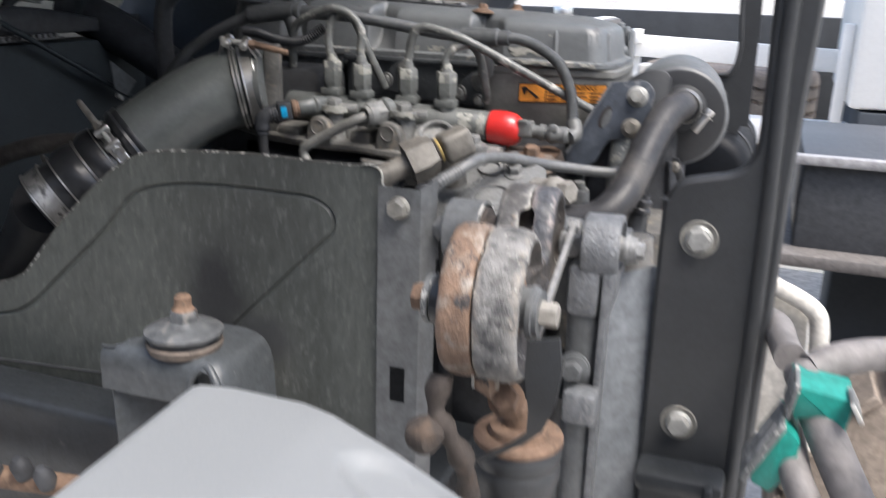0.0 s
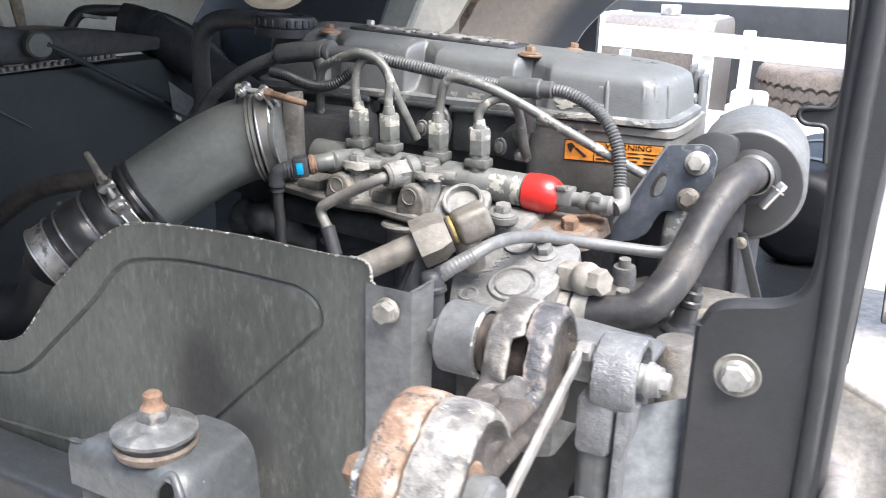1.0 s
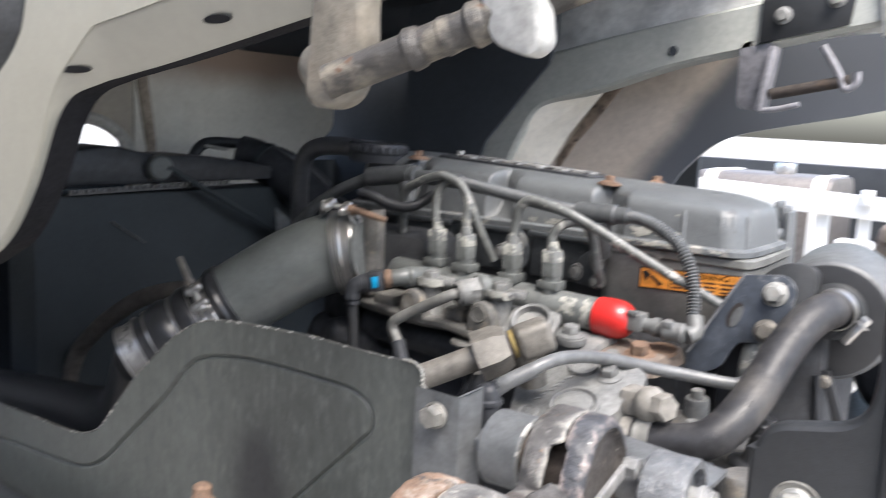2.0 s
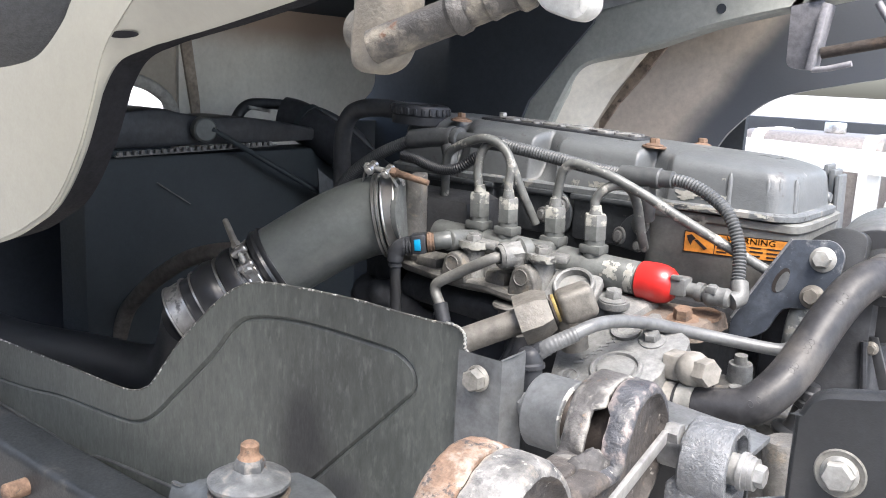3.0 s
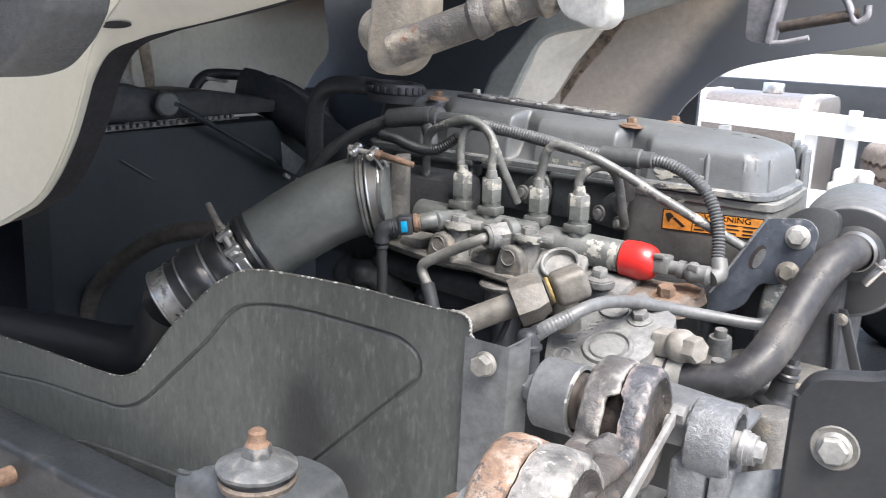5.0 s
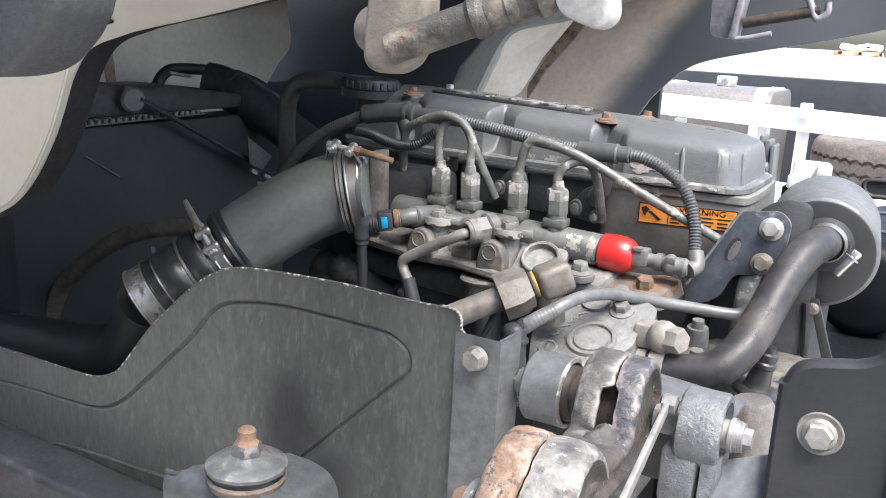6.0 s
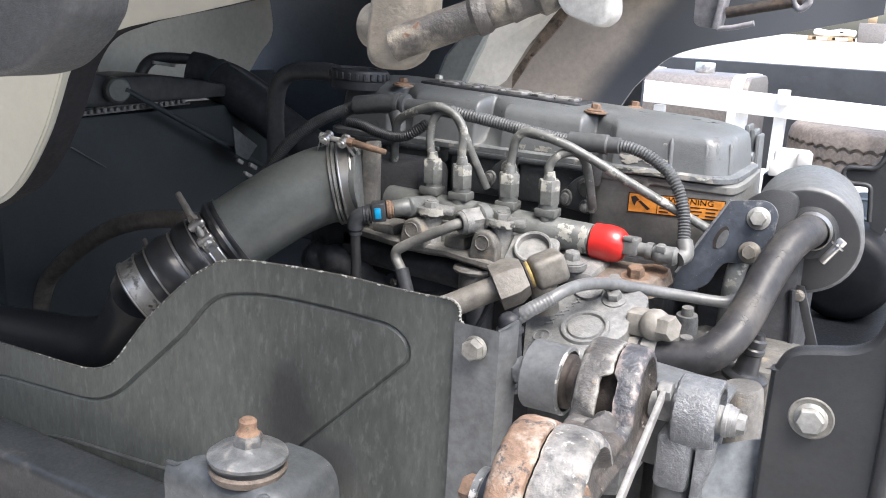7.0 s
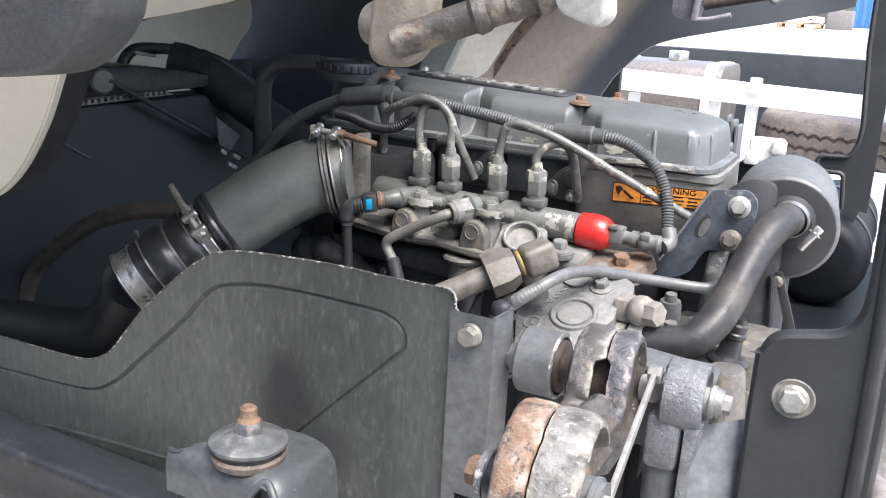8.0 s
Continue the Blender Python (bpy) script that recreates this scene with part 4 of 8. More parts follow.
def build_conduit():
    th = thing("wiring_conduit", (-0.40, 1.115, 1.48), "dusty black corrugated wiring conduit along the valve cover", "conduit")
    runs = (
        [(-0.90, 1.13, 1.30), (-0.831, 1.12, 1.371), (-0.772, 1.11, 1.430), (-0.715, 1.11, 1.469), (-0.65, 1.11, 1.497), (-0.625, 1.11, 1.503)],
        [(-0.482, 1.113, 1.508), (-0.455, 1.113, 1.505), (-0.41, 1.118, 1.499), (-0.369, 1.12, 1.493), (-0.33, 1.12, 1.488), (-0.288, 1.12, 1.484)],
        [(-0.225, 1.12, 1.486), (-0.205, 1.12, 1.484), (-0.177, 1.118, 1.474), (-0.148, 1.112, 1.455), (-0.129, 1.105, 1.423), (-0.121, 1.095, 1.395), (-0.117, 1.085, 1.375)],
    )
    for k, pts in enumerate(runs):
        bm = BM()
        corrugated(bm, pts, (0.0096, 0.0092, 0.0084)[k], 0.0042, 0.0015)
        part("corrugated_tube", bm, M_DUSTPLAST, th)
    bm = BM()
    corrugated(bm, [(-0.640, 1.09, 1.478), (-0.612, 1.085, 1.476), (-0.585, 1.08, 1.470), (-0.551, 1.075, 1.467), (-0.525, 1.075, 1.472), (-0.500, 1.085, 1.490)], 0.0078, 0.0036, 0.0013)
    part("branch_tube", bm, M_PLASTIC, th)
    # sleeve and T-pieces
    bm = BM()
    tube(bm, [(-0.640, 1.108, 1.502), (-0.60, 1.11, 1.508), (-0.567, 1.112, 1.510)], 0.0145, 18)
    lathe(bm, (-0.570, 1.112, 1.510), (1, 0, -0.02), [(0, 0.0165), (0.004, 0.0175), (0.008, 0.0165), (0.008, 0.0145), (0.014, 0.0145), (0.014, 0.0172), (0.019, 0.0165)], 24)
    part("sleeve", bm, M_DUSTPLAST, th)
    bm = BM()
    tube(bm, [(-0.560, 1.112, 1.510), (-0.51, 1.114, 1.509), (-0.476, 1.114, 1.508)], 0.0105, 18)
    part("smooth_tube", bm, M_DUSTPLAST, th)
    bm = BM()
    tube(bm, [(-0.565, 1.105, 1.498), (-0.558, 1.10, 1.480), (-0.552, 1.095, 1.462)], lambda i, n: 0.013 - 0.005 * i / n, 16)
    part("drop_sleeve", bm, M_DUSTPLAST, th)
    bm = BM()
    lathe(bm, (-0.296, 1.12, 1.4845), (1, 0, 0.02), [(0, 0.0105), (0.002, 0.0132), (0.055, 0.0132), (0.057, 0.0115), (0.057, 0.0108), (0.072, 0.0108), (0.073, 0.009)], 24)
    tube(bm, [(-0.262, 1.12, 1.476), (-0.260, 1.125, 1.455), (-0.262, 1.135, 1.43)], lambda i, n: 0.014 - 0.003 * i / n, 16)
    part("tee_piece", bm, M_DUSTPLAST, th)
    bm = BM()
    tube(bm, [(-0.117, 1.088, 1.380), (-0.112, 1.08, 1.365), (-0.118, 1.07, 1.360)], 0.0105, 16)
    part("end_boot", bm, M_PLUG, th)
    return th


build_conduit()


def build_intake():
    th = thing("intake_elbow", (-0.52, 1.04, 1.40), "cast grey intake connection with a flat flange on the engine", "intake")
    bm = BM()
    d = V(0.93, 0.33, 0.10).normalized()
    p = V(-0.578, 1.000, 1.408)
    lathe(bm, p, d, [(0, 0.045), (0.010, 0.047), (0.020, 0.050), (0.024, 0.050), (0.026, 0.04)], 40)
    part("neck", bm, M_RAIL, th)
    bm = BM()
    o = rounded([(-0.020, -0.052), (0.012, -0.052), (0.014, 0.05), (-0.012, 0.056)], 0.006)
    u = V(-d.y, d.x, 0).normalized() * -1
    w = V(0, 0, 1)
    prism(bm, [p + d * 0.024 + u * q.x + w * q.y for q in o], d * 0.022, 0.003)
    part("flange", bm, M_LEDGE, th)
    bm = BM()
    box(bm, (-0.60, 1.12, 1.35), (0.20, 0.10, 0.16), 0.02)
    box(bm, (-0.58, 1.075, 1.31), (0.16, 0.05, 0.05), 0.015)
    part("manifold", bm, M_DARKCAST, th)


build_intake()


def build_rail_base():
    # ledge of the intake manifold under the fuel rail, with a flanged port
    th = thing("manifold_ledge", (-0.40, 1.06, 1.31), "rough cast manifold ledge below the fuel rail, greasy and dusty", "manifold")
    bm = BM()
    front = [(-0.640, 1.052), (-0.560, 1.006), (-0.500, 0.992), (-0.470, 0.988), (-0.440, 0.992), (-0.415, 0.999), (-0.385, 0.990), (-0.345, 0.986), (-0.318, 0.992), (-0.306, 1.010)]
    o = front + [(-0.30, 1.11), (-0.64, 1.11)]
    loft(bm, [[(p.x, p.y, z - 0.030 * (p.x + 0.40)) for p in inset2(o, d)] for z, d in ((1.322, 0.010), (1.3245, 0.003), (1.328, 0.0), (1.3335, 0.0), (1.3365, 0.003), (1.3375, 0.007))])
    for v in bm.verts:
        v.co += noise.noise_vector(v.co * 55) * 0.0016
    box(bm, (-0.47, 1.085, 1.300), (0.32, 0.07, 0.06), 0.012)
    for x, w in ((-0.520, 0.040), (-0.405, 0.034)):
        box(bm, (x, 1.028, 1.343), (w, 0.046, 0.024), 0.008)
    part("ledge", bm, M_LEDGE, th)
    # dark tube and round cover that hang in the shade below the ledge
    bm = BM()
    rod(bm, (-0.585, 1.055, 1.297), (-0.385, 1.045, 1.290), 0.022, seg=24, bevel=0.003)
    part("lower_rib", bm, M_DARKCAST, th)
    bm = BM()
    lathe(bm, (-0.372, 1.008, 1.318), (0, 0, -1), [(0, 0.010), (0, 0.027), (0.003, 0.029), (0.007, 0.027), (0.009, 0.021), (0.040, 0.020)], 30)
    part("round_cover", bm, M_LEDGE, th)
    bm = BM()
    n = V(0.12, -0.62, 0.78).normalized()
    c = V(-0.289, 1.008, 1.357)
    lathe(bm, c - n * 0.012, n, [(0, 0.0265), (0.013, 0.0262), (0.0165, 0.0250), (0.0175, 0.0232), (0.0165, 0.0208), (0.006, 0.0195), (0.002, 0.0185), (0.002, 0)], 36)
    u, w = basis(n)[1:]
    o = rounded([(-0.032, -0.024), (0.030, -0.026), (0.036, 0.024), (0.0, 0.028), (-0.03, 0.022)], [0.012, 0.007, 0.004, 0.01, 0.012])
    prism(bm, [c - n * 0.016 + u * q.x + w * q.y for q in o], n * 0.012, 0.002)
    part("port", bm, M_CAST, th, "round open port with a square flange")
    bm = BM()
    box(bm, (-0.248, 1.042, 1.333), (0.085, 0.075, 0.020), 0.008, turn(6, 0, 0))
    lathe(bm, (-0.236, 1.012, 1.341), (0.05, -0.12, 0.98), [(0, 0.0185), (0.003, 0.0190), (0.008, 0.0185), (0.009, 0.014)], 26)
    part("lug", bm, M_CAST, th)
    bm = BM()
    bolt(bm, (-0.236, 1.010, 1.349), (0.05, -0.12, 0.98), 0.0185, 0.011, 0.0165, 0.2)
    part("lug_bolt", bm, M_CAST, th)
    bm = BM()
    o = [(-0.222, 1.012), (-0.180, 1.012), (-0.148, 1.020), (-0.136, 1.036), (-0.132, 1.110), (-0.240, 1.100), (-0.242, 1.040)]
    loft(bm, [[(p.x, p.y, z + 0.05 * (p.y - 1.05)) for p in inset2(rounded(o, 0.010), d)] for z, d in ((1.316, -0.003), (1.326, 0.0), (1.3325, 0.002), (1.3345, 0.006))])
    for v in bm.verts:
        v.co += noise.noise_vector(v.co * 40) * 0.0022 + noise.noise_vector(v.co * 120) * 0.0008
    part("rusty_ledge", bm, M_LEDGERUST, th, "rust-stained cast ledge")
    bm = BM()
    lathe(bm, (-0.150, 1.078, 1.334), (0, -0.2, 1), [(0, 0.020), (0.004, 0.019), (0.005, 0.010)], 22)
    part("rusty_washer", bm, M_RUST, th, "round rusted washer")
    bm = BM()
    bolt(bm, (-0.162, 1.043, 1.333), (0.05, -0.25, 0.97), 0.019, 0.014, 0.0185, 0.5)
    part("rusty_bolt", bm, M_RUST, th, "orange rusted flange bolt")


build_rail_base()


def t_bolt_clamp(th, c, axis, r, width, n, tail, screw, label, at=None):
    """A band with two loops, trunnions and a tightening bolt at the side n."""
    c, d, n = V(*c), V(*axis).normalized(), V(*n)
    n = (n - d * n.dot(d)).normalized()
    t = d.cross(n)
    if t.dot(V(*tail)) < 0:
        t = -t
    bm = BM()
    lathe(bm, c - d * width / 2, d, [(0, r), (0, r + 0.0022), (0.0014, r + 0.0028), (0.003, r + 0.0014), (width - 0.003, r + 0.0014), (width - 0.0014, r + 0.0028), (width, r + 0.0022), (width, r), (0, r)], 56, cap=False)
    part("clamp_band", bm, M_STEEL, th, label)
    q = c + n * (r + 0.0085)
    m_screw = M_TAN
    if at:
        # bolt lying along the pipe, beside the band
        q, t, m_screw = V(*at), V(*tail).normalized(), M_RUST
        d = n.cross(t).normalized()
    for s in (-1, 1):
        bm = BM()
        rod(bm, q + t * 0.013 * s - d * 0.011, q + t * 0.013 * s + d * 0.011, 0.0052, seg=16, bevel=0.001)
        part("trunnion", bm, M_STEEL, th)
        for e in (-1, 1):
            bm = BM()
            ring_band(bm, q + t * 0.013 * s + d * 0.0062 * e, d, 0.0054, 0.005, 0.0013, 20)
            a = q + t * (0.013 + 0.0062) * s + d * 0.0062 * e
            b = (c + (n * math.cos(0.52) + t * s * math.sin(0.52)) * (r + 0.0016) if not at else a - n * 0.022 + t * 0.010 * s) + d * 0.0062 * e * (0 if at else 1)
            prism(bm, [a - d * 0.0026, a + d * 0.0026, b + d * 0.0026, b - d * 0.0026], n * 0.0013)
            part("strap_loop", bm, M_STEEL, th)
    bm = BM()
    rod(bm, q - t * 0.021, q + t * 0.024, 0.0036, seg=12)
    hexagon(bm, q - t * 0.018, -t, 0.011, 0.005)
    part("clamp_bolt", bm, M_ZINC, th)
    bm = BM()
    hexagon(bm, q + t * 0.019, t, 0.0125, 0.008)
    rod(bm, q + t * 0.026, q + t * 0.026 + (t * 1.0 - n * 0.10) * screw, 0.0052, 0.0040, 14, 0.0006)
    part("clamp_screw", bm, m_screw, th, "tightening screw with its nut")


def build_boost_hose():
    th = thing("boost_hose", (-0.75, 0.87, 1.2), "dusty dark rubber boost hose with steel clamps at both ends", "hose")
    path = [(-0.588, 1.000, 1.404), (-0.612, 0.985, 1.398), (-0.642, 0.958, 1.380), (-0.668, 0.932, 1.358), (-0.692, 0.908, 1.336), (-0.708, 0.892, 1.321)]
    bm = BM()
    tube(bm, path, lambda i, n: 0.056 - 0.002 * i / n, 44, 10)
    part("hose_body", bm, M_HOSE, th)
    d = (V(*path[-1]) - V(*path[-2])).normalized()
    p = V(*path[-1])
    bm = BM()
    lathe(bm, p - d * 0.016, d, [(0, 0.0545), (0, 0.057), (0.004, 0.058), (0.008, 0.0565), (0.012, 0.0585), (0.016, 0.057), (0.02, 0.0545)], 44, cap=False)
    part("hose_lip", bm, M_RUBBER, th)
    # bellows sleeve below it
    bm = BM()
    lathe(bm, p - d * 0.002, d, [(0, 0.045), (0.006, 0.050), (0.026, 0.050), (0.034, 0.054), (0.046, 0.0565), (0.056, 0.053), (0.061, 0.0485), (0.066, 0.053), (0.078, 0.0565), (0.092, 0.054), (0.100, 0.050), (0.146, 0.050), (0.147, 0.046)], 48)
    sleeve = part("bellows_sleeve", bm, M_RUBBER, th, "ribbed black rubber sleeve")
    bm = BM()
    ring_band(bm, p + d * 0.128, d, 0.0505, 0.022, 0.0012)
    part("clamp_band", bm, M_BANDWORN, th, "worn slotted steel band clamp")
    for f, r in ((0.031, 0.0520), (0.0985, 0.0515), (0.1155, 0.0515), (0.1405, 0.0515)):
        bm = BM()
        ring_band(bm, p + d * f, d, r, 0.0022, 0.0022)
        part("wire_ring", bm, M_STEEL, sleeve, "thin bright wire ring")
    bm = BM()
    ring_band(bm, p + d * 0.060, d, 0.0490, 0.003, 0.0040)
    part("wire_ring", bm, M_STEEL, sleeve, "thin bright wire ring")
    t_bolt_clamp(th, p + d * 0.016, d, 0.0502, 0.016, (0.10, -0.86, 0.32), (-0.4, 0.1, 1.0), 0.046, "shiny steel band clamp")
    # second bolt, showing past the bellows
    q, tip = V(-0.838, 0.872, 1.266), V(-0.872, 0.893, 1.293)
    bm = BM()
    rod(bm, q, tip, 0.0035, seg=12)
    rod(bm, q.lerp(tip, -0.25), q.lerp(tip, 0.18), 0.0058, seg=12)
    part("clamp_bolt", bm, M_TAN, th, "dull threaded clamp bolt")
    # slotted tongue of the lowest band
    u, w = basis(d)[1:]
    for k in range(6):
        g = 2.2 + 0.16 * k
        bm = BM()
        box(bm, p + d * 0.128 + (u * math.cos(g) + w * math.sin(g)) * 0.0518, (0.010, 0.0022, 0.003), 0.0005, None, 1)
        part("band_slot", bm, M_INK, th)
    # upper clamp
    d2 = (V(*path[0]) - V(*path[1])).normalized()
    p2 = V(*path[0])
    bm = BM()
    ring_band(bm, p2 - d2 * 0.008, d2, 0.0562, 0.0028, 0.0034, 48)
    part("wire_ring", bm, M_STEEL, th, "thin bright wire ring")
    bm = BM()
    ring_band(bm, p2 - d2 * 0.003, d2, 0.0560, 0.0024, 0.0030, 48)
    part("wire_ring", bm, M_STEEL, th, "thin bright wire ring")
    t_bolt_clamp(th, p2 + d2 * 0.012, d2, 0.0550, 0.020, (0.02, -0.42, 0.90), (1.0, 0.2, -0.1), 0.048, "shiny steel band clamp", (-0.578, 0.970, 1.470))


build_boost_hose()


def build_sensor_line():
    th = thing("sensor_line", (-0.531, 0.955, 1.1), "black plastic fuel line with a blue-tagged quick connector", "fuel line")
    bm = BM()
    tube(bm, [(-0.531, 0.955, 1.360), (-0.531, 0.956, 1.33), (-0.530, 0.958, 1.29), (-0.528, 0.96, 1.10)], 0.0072, 14)
    part("line", bm, M_SATIN, th)
    bm = BM()
    lathe(bm, (-0.531, 0.9555, 1.345), (0, 0, 1), [(0, 0.0078), (0.001, 0.0092), (0.005, 0.0092), (0.006, 0.0080), (0.008, 0.0096), (0.012, 0.0096)], 20)
    tube(bm, [(-0.531, 0.955, 1.354), (-0.5305, 0.955, 1.3645), (-0.526, 0.957, 1.3715), (-0.518, 0.9635, 1.376), (-0.512, 0.968, 1.3785)], 0.0112, 18)
    part("connector", bm, M_PLASTIC, th)
    e = V(0.80, 0.58, 0.13).normalized()
    for k in range(3):
        bm = BM()
        lathe(bm, V(-0.5225, 0.9595, 1.3735) + e * 0.0045 * k, e, [(0, 0.0108), (0.0006, 0.0128), (0.0024, 0.0128), (0.003, 0.0108)], 22)
        part("connector_rib", bm, M_PLASTIC, th)
    bm = BM()
    box(bm, (-0.5045, 0.971, 1.3795), (0.020, 0.024, 0.026), 0.003, turn(0, -7, 36))
    part("latch_body", bm, M_PLASTIC, th)
    bm = BM()
    box(bm, (-0.4985, 0.9602, 1.3790), (0.0085, 0.0030, 0.0150), 0.0008, turn(0, -7, 36))
    part("tag", bm, M_BLUE, th, "bright blue release tag")
    bm = BM()
    lathe(bm, (-0.4965, 0.9775, 1.3815), e, [(0, 0.0105), (0.001, 0.0128), (0.005, 0.0132), (0.007, 0.0118), (0.009, 0.0122), (0.011, 0.010)], 24)
    part("rusty_ring", bm, M_RUST, th, "rusted ring at the pipe end")
    bm = BM()
    rod(bm, V(-0.489, 0.983, 1.3830), V(-0.472, 0.998, 1.3865), 0.0118, seg=20, bevel=0.001)
    rod(bm, V(-0.475, 0.994, 1.3855), V(-0.470, 1.060, 1.379), 0.0142, seg=20, bevel=0.002)
    part("stub", bm, M_RAIL, th)


build_sensor_line()


def build_fuel_fitting():
    th = thing("fuel_elbow_fitting", (-0.26, 0.87, 1.33), "tarnished elbow fitting with a large union nut and thick pipe", "pipe fitting")
    a, b = V(-0.312, 0.826, 1.322), V(-0.256, 0.866, 1.352)
    d = (b - a).normalized()
    bm = BM()
    rod(bm, a - d * 0.12, b, 0.0142, seg=22)
    part("pipe", bm, M_TAN, th)
    bm = BM()
    hexagon(bm, b - d * 0.016, d, 0.0475, 0.036, 0.22, 0.2)
    lathe(bm, b - d * 0.017, d, [(0, 0.0135), (0.0005, 0.0190), (0.004, 0.0205), (0.006, 0.0205)], 30)
    part("union_nut", bm, M_TAN, th)
    bm = BM()
    lathe(bm, b + d * 0.0215, d, [(0, 0.0164), (0.0022, 0.0164), (0.0024, 0.012)], 26)
    part("seal", bm, M_RUSTDARK, th, "dark sealing ring")
    bm = BM()
    lathe(bm, b + d * 0.0235, d, [(0, 0.0150), (0.001, 0.0158), (0.0035, 0.0158)], 26)
    part("brass_ring", bm, M_BRASS, th, "brass yellow smear at the joint")
    bm = BM()
    box(bm, b + d * 0.046 + V(0.001, 0.002, -0.001), (0.040, 0.036, 0.036), 0.008, turn(0, -22, 40), 4)
    part("elbow_block", bm, M_TAN, th)
    bm = BM()
    rod(bm, b + d * 0.040, b + d * 0.040 + V(0.006, 0.01, -0.05), 0.015, seg=18)
    part("stem", bm, M_TAN, th)
    bm = BM()
    tube(bm, [(-0.262, 0.868, 1.358), (-0.272, 0.862, 1.345), (-0.277, 0.860, 1.322), (-0.285, 0.858, 1.300), (-0.300, 0.855, 1.270)], 0.0034, 10)
    part("drain_wire", bm, M_PLASTIC, th, "thin dark wire hanging below the nut")


build_fuel_fitting()


def build_fuel_pump():
    th = thing("fuel_pump", (-0.17, 0.92, 1.15), "grey cast fuel pump housing with a round boss and casting marks", "fuel pump")
    # sloping front plate
    o, ex, ey = V(-0.178, 0.905, 1.300), V(0.985, 0.12, 0.06).normalized(), V(-0.02, 0.90, 0.40)
    n = ex.cross(ey).normalized()
    ey = n.cross(ex)

    def S(x, y, h=0.0):
        return o + ex * x + ey * y + n * h

    bm = BM()
    out = rounded([(-0.050, -0.075), (0.036, -0.075), (0.040, -0.010), (0.050, 0.006), (0.050, 0.034), (0.064, 0.044), (0.064, 0.072), (0.030, 0.098), (-0.030, 0.092), (-0.074, 0.030)], [0.01, 0.01, 0.006, 0.006, 0.006, 0.006, 0.008, 0.01, 0.012, 0.012])
    loft(bm, [[S(p.x, p.y, h) for p in inset2(out, d)] for h, d in ((-0.05, -0.004), (-0.012, 0), (-0.001, 0), (0.0, 0.0015))])
    plate = part("front_plate", bm, M_CAST, th)
    bm = BM()
    lathe(bm, S(0.0025, 0.005), n, [(0, 0.0290), (0.0036, 0.0276), (0.0042, 0.0255), (0.0036, 0.0236), (0.0004, 0.0224), (0.0004, 0.0208), (0.0032, 0.0196), (0.0036, 0.0180), (0.0036, 0)], 44)
    part("round_boss", bm, M_CAST, plate)
    bm = BM()
    lathe(bm, S(-0.043, -0.016), n, [(0, 0.0115), (0.0014, 0.011), (0.0014, 0.0085), (0, 0.008)], 26, cap=False)
    box(bm, S(-0.043, -0.016, 0.0006), (0.003, 0.010, 0.0014), 0.0004, Matrix((ex, ey, n)).transposed(), 1)
    part("casting_ring", bm, M_CAST, plate)
    for k in range(7):
        bm = BM()
        q = S(-0.041 + k * 0.0044, 0.006 + k * 0.0082, 0.0005)
        box(bm, q, (0.0026, 0.0096, 0.0020), 0.0006, Matrix((ex, ey, n)).transposed() @ turn(0, 0, -62 + 14 * (k % 2)), 1)
        if k % 3 != 1:
            box(bm, S(-0.041 + k * 0.0044 + 0.0036, 0.006 + k * 0.0082 + 0.003, 0.0005), (0.0022, 0.0060, 0.0020), 0.0006, Matrix((ex, ey, n)).transposed() @ turn(0, 0, 28), 1)
        part("casting_mark", bm, M_CAST, plate)
    for x, y in ((0.025, 0.060), (0.020, 0.086)):
        bm = BM()
        bolt(bm, S(x, y), n, 0.017, 0.010, 0.0145, 0.2)
        part("pump_bolt", bm, M_CAST, plate)
    bm = BM()
    lathe(bm, S(-0.008, 0.070), n, [(-0.004, 0.017), (0.004, 0.017), (0.004, 0.011), (0.001, 0.011), (0.001, 0)], 26)
    part("plug_seat", bm, M_CAST, plate)
    bm = BM()
    box(bm, (-0.17, 0.94, 1.19), (0.13, 0.12, 0.16), 0.02)
    part("pump_body", bm, M_CAST, th)
    # banjo union at the side
    bm = BM()
    d = V(0.90, -0.40, 0.12).normalized()
    p = V(-0.116, 0.945, 1.3115)
    box(bm, p - d * 0.010, (0.024, 0.03, 0.028), 0.004)
    lathe(bm, p, d, [(0, 0.010), (0.003, 0.0150), (0.009, 0.0185), (0.016, 0.0190), (0.023, 0.0165), (0.027, 0.012)], 30)
    part("banjo_union", bm, M_COLLAR, th, "pale worn banjo union")
    bm = BM()
    hexagon(bm, p + d * 0.025, d, 0.026, 0.015, 0.1, 0.2)
    part("banjo_bolt", bm, M_COLLAR, th)
    # black sensor at the left side
    bm = BM()
    tube(bm, [(-0.237, 0.835, 1.314), (-0.230, 0.838, 1.325), (-0.222, 0.845, 1.330)], 0.0088, 16)
    lathe(bm, (-0.237, 0.832, 1.3300), (0.1, 0, -1), [(0, 0.0), (0.0005, 0.006), (0.003, 0.0105), (0.008, 0.0128), (0.016, 0.0132), (0.018, 0.0155), (0.022, 0.0155), (0.023, 0.0125), (0.062, 0.012)], 26)
    for k in range(5):
        lathe(bm, (-0.232, 0.834, 1.272 - k * 0.007), (0, 0, -1), [(0, 0.012), (0.001, 0.0145), (0.005, 0.0145), (0.006, 0.012)], 20)
    part("sensor", bm, M_PLASTIC, th, "dark ribbed plastic sensor")


build_fuel_pump()

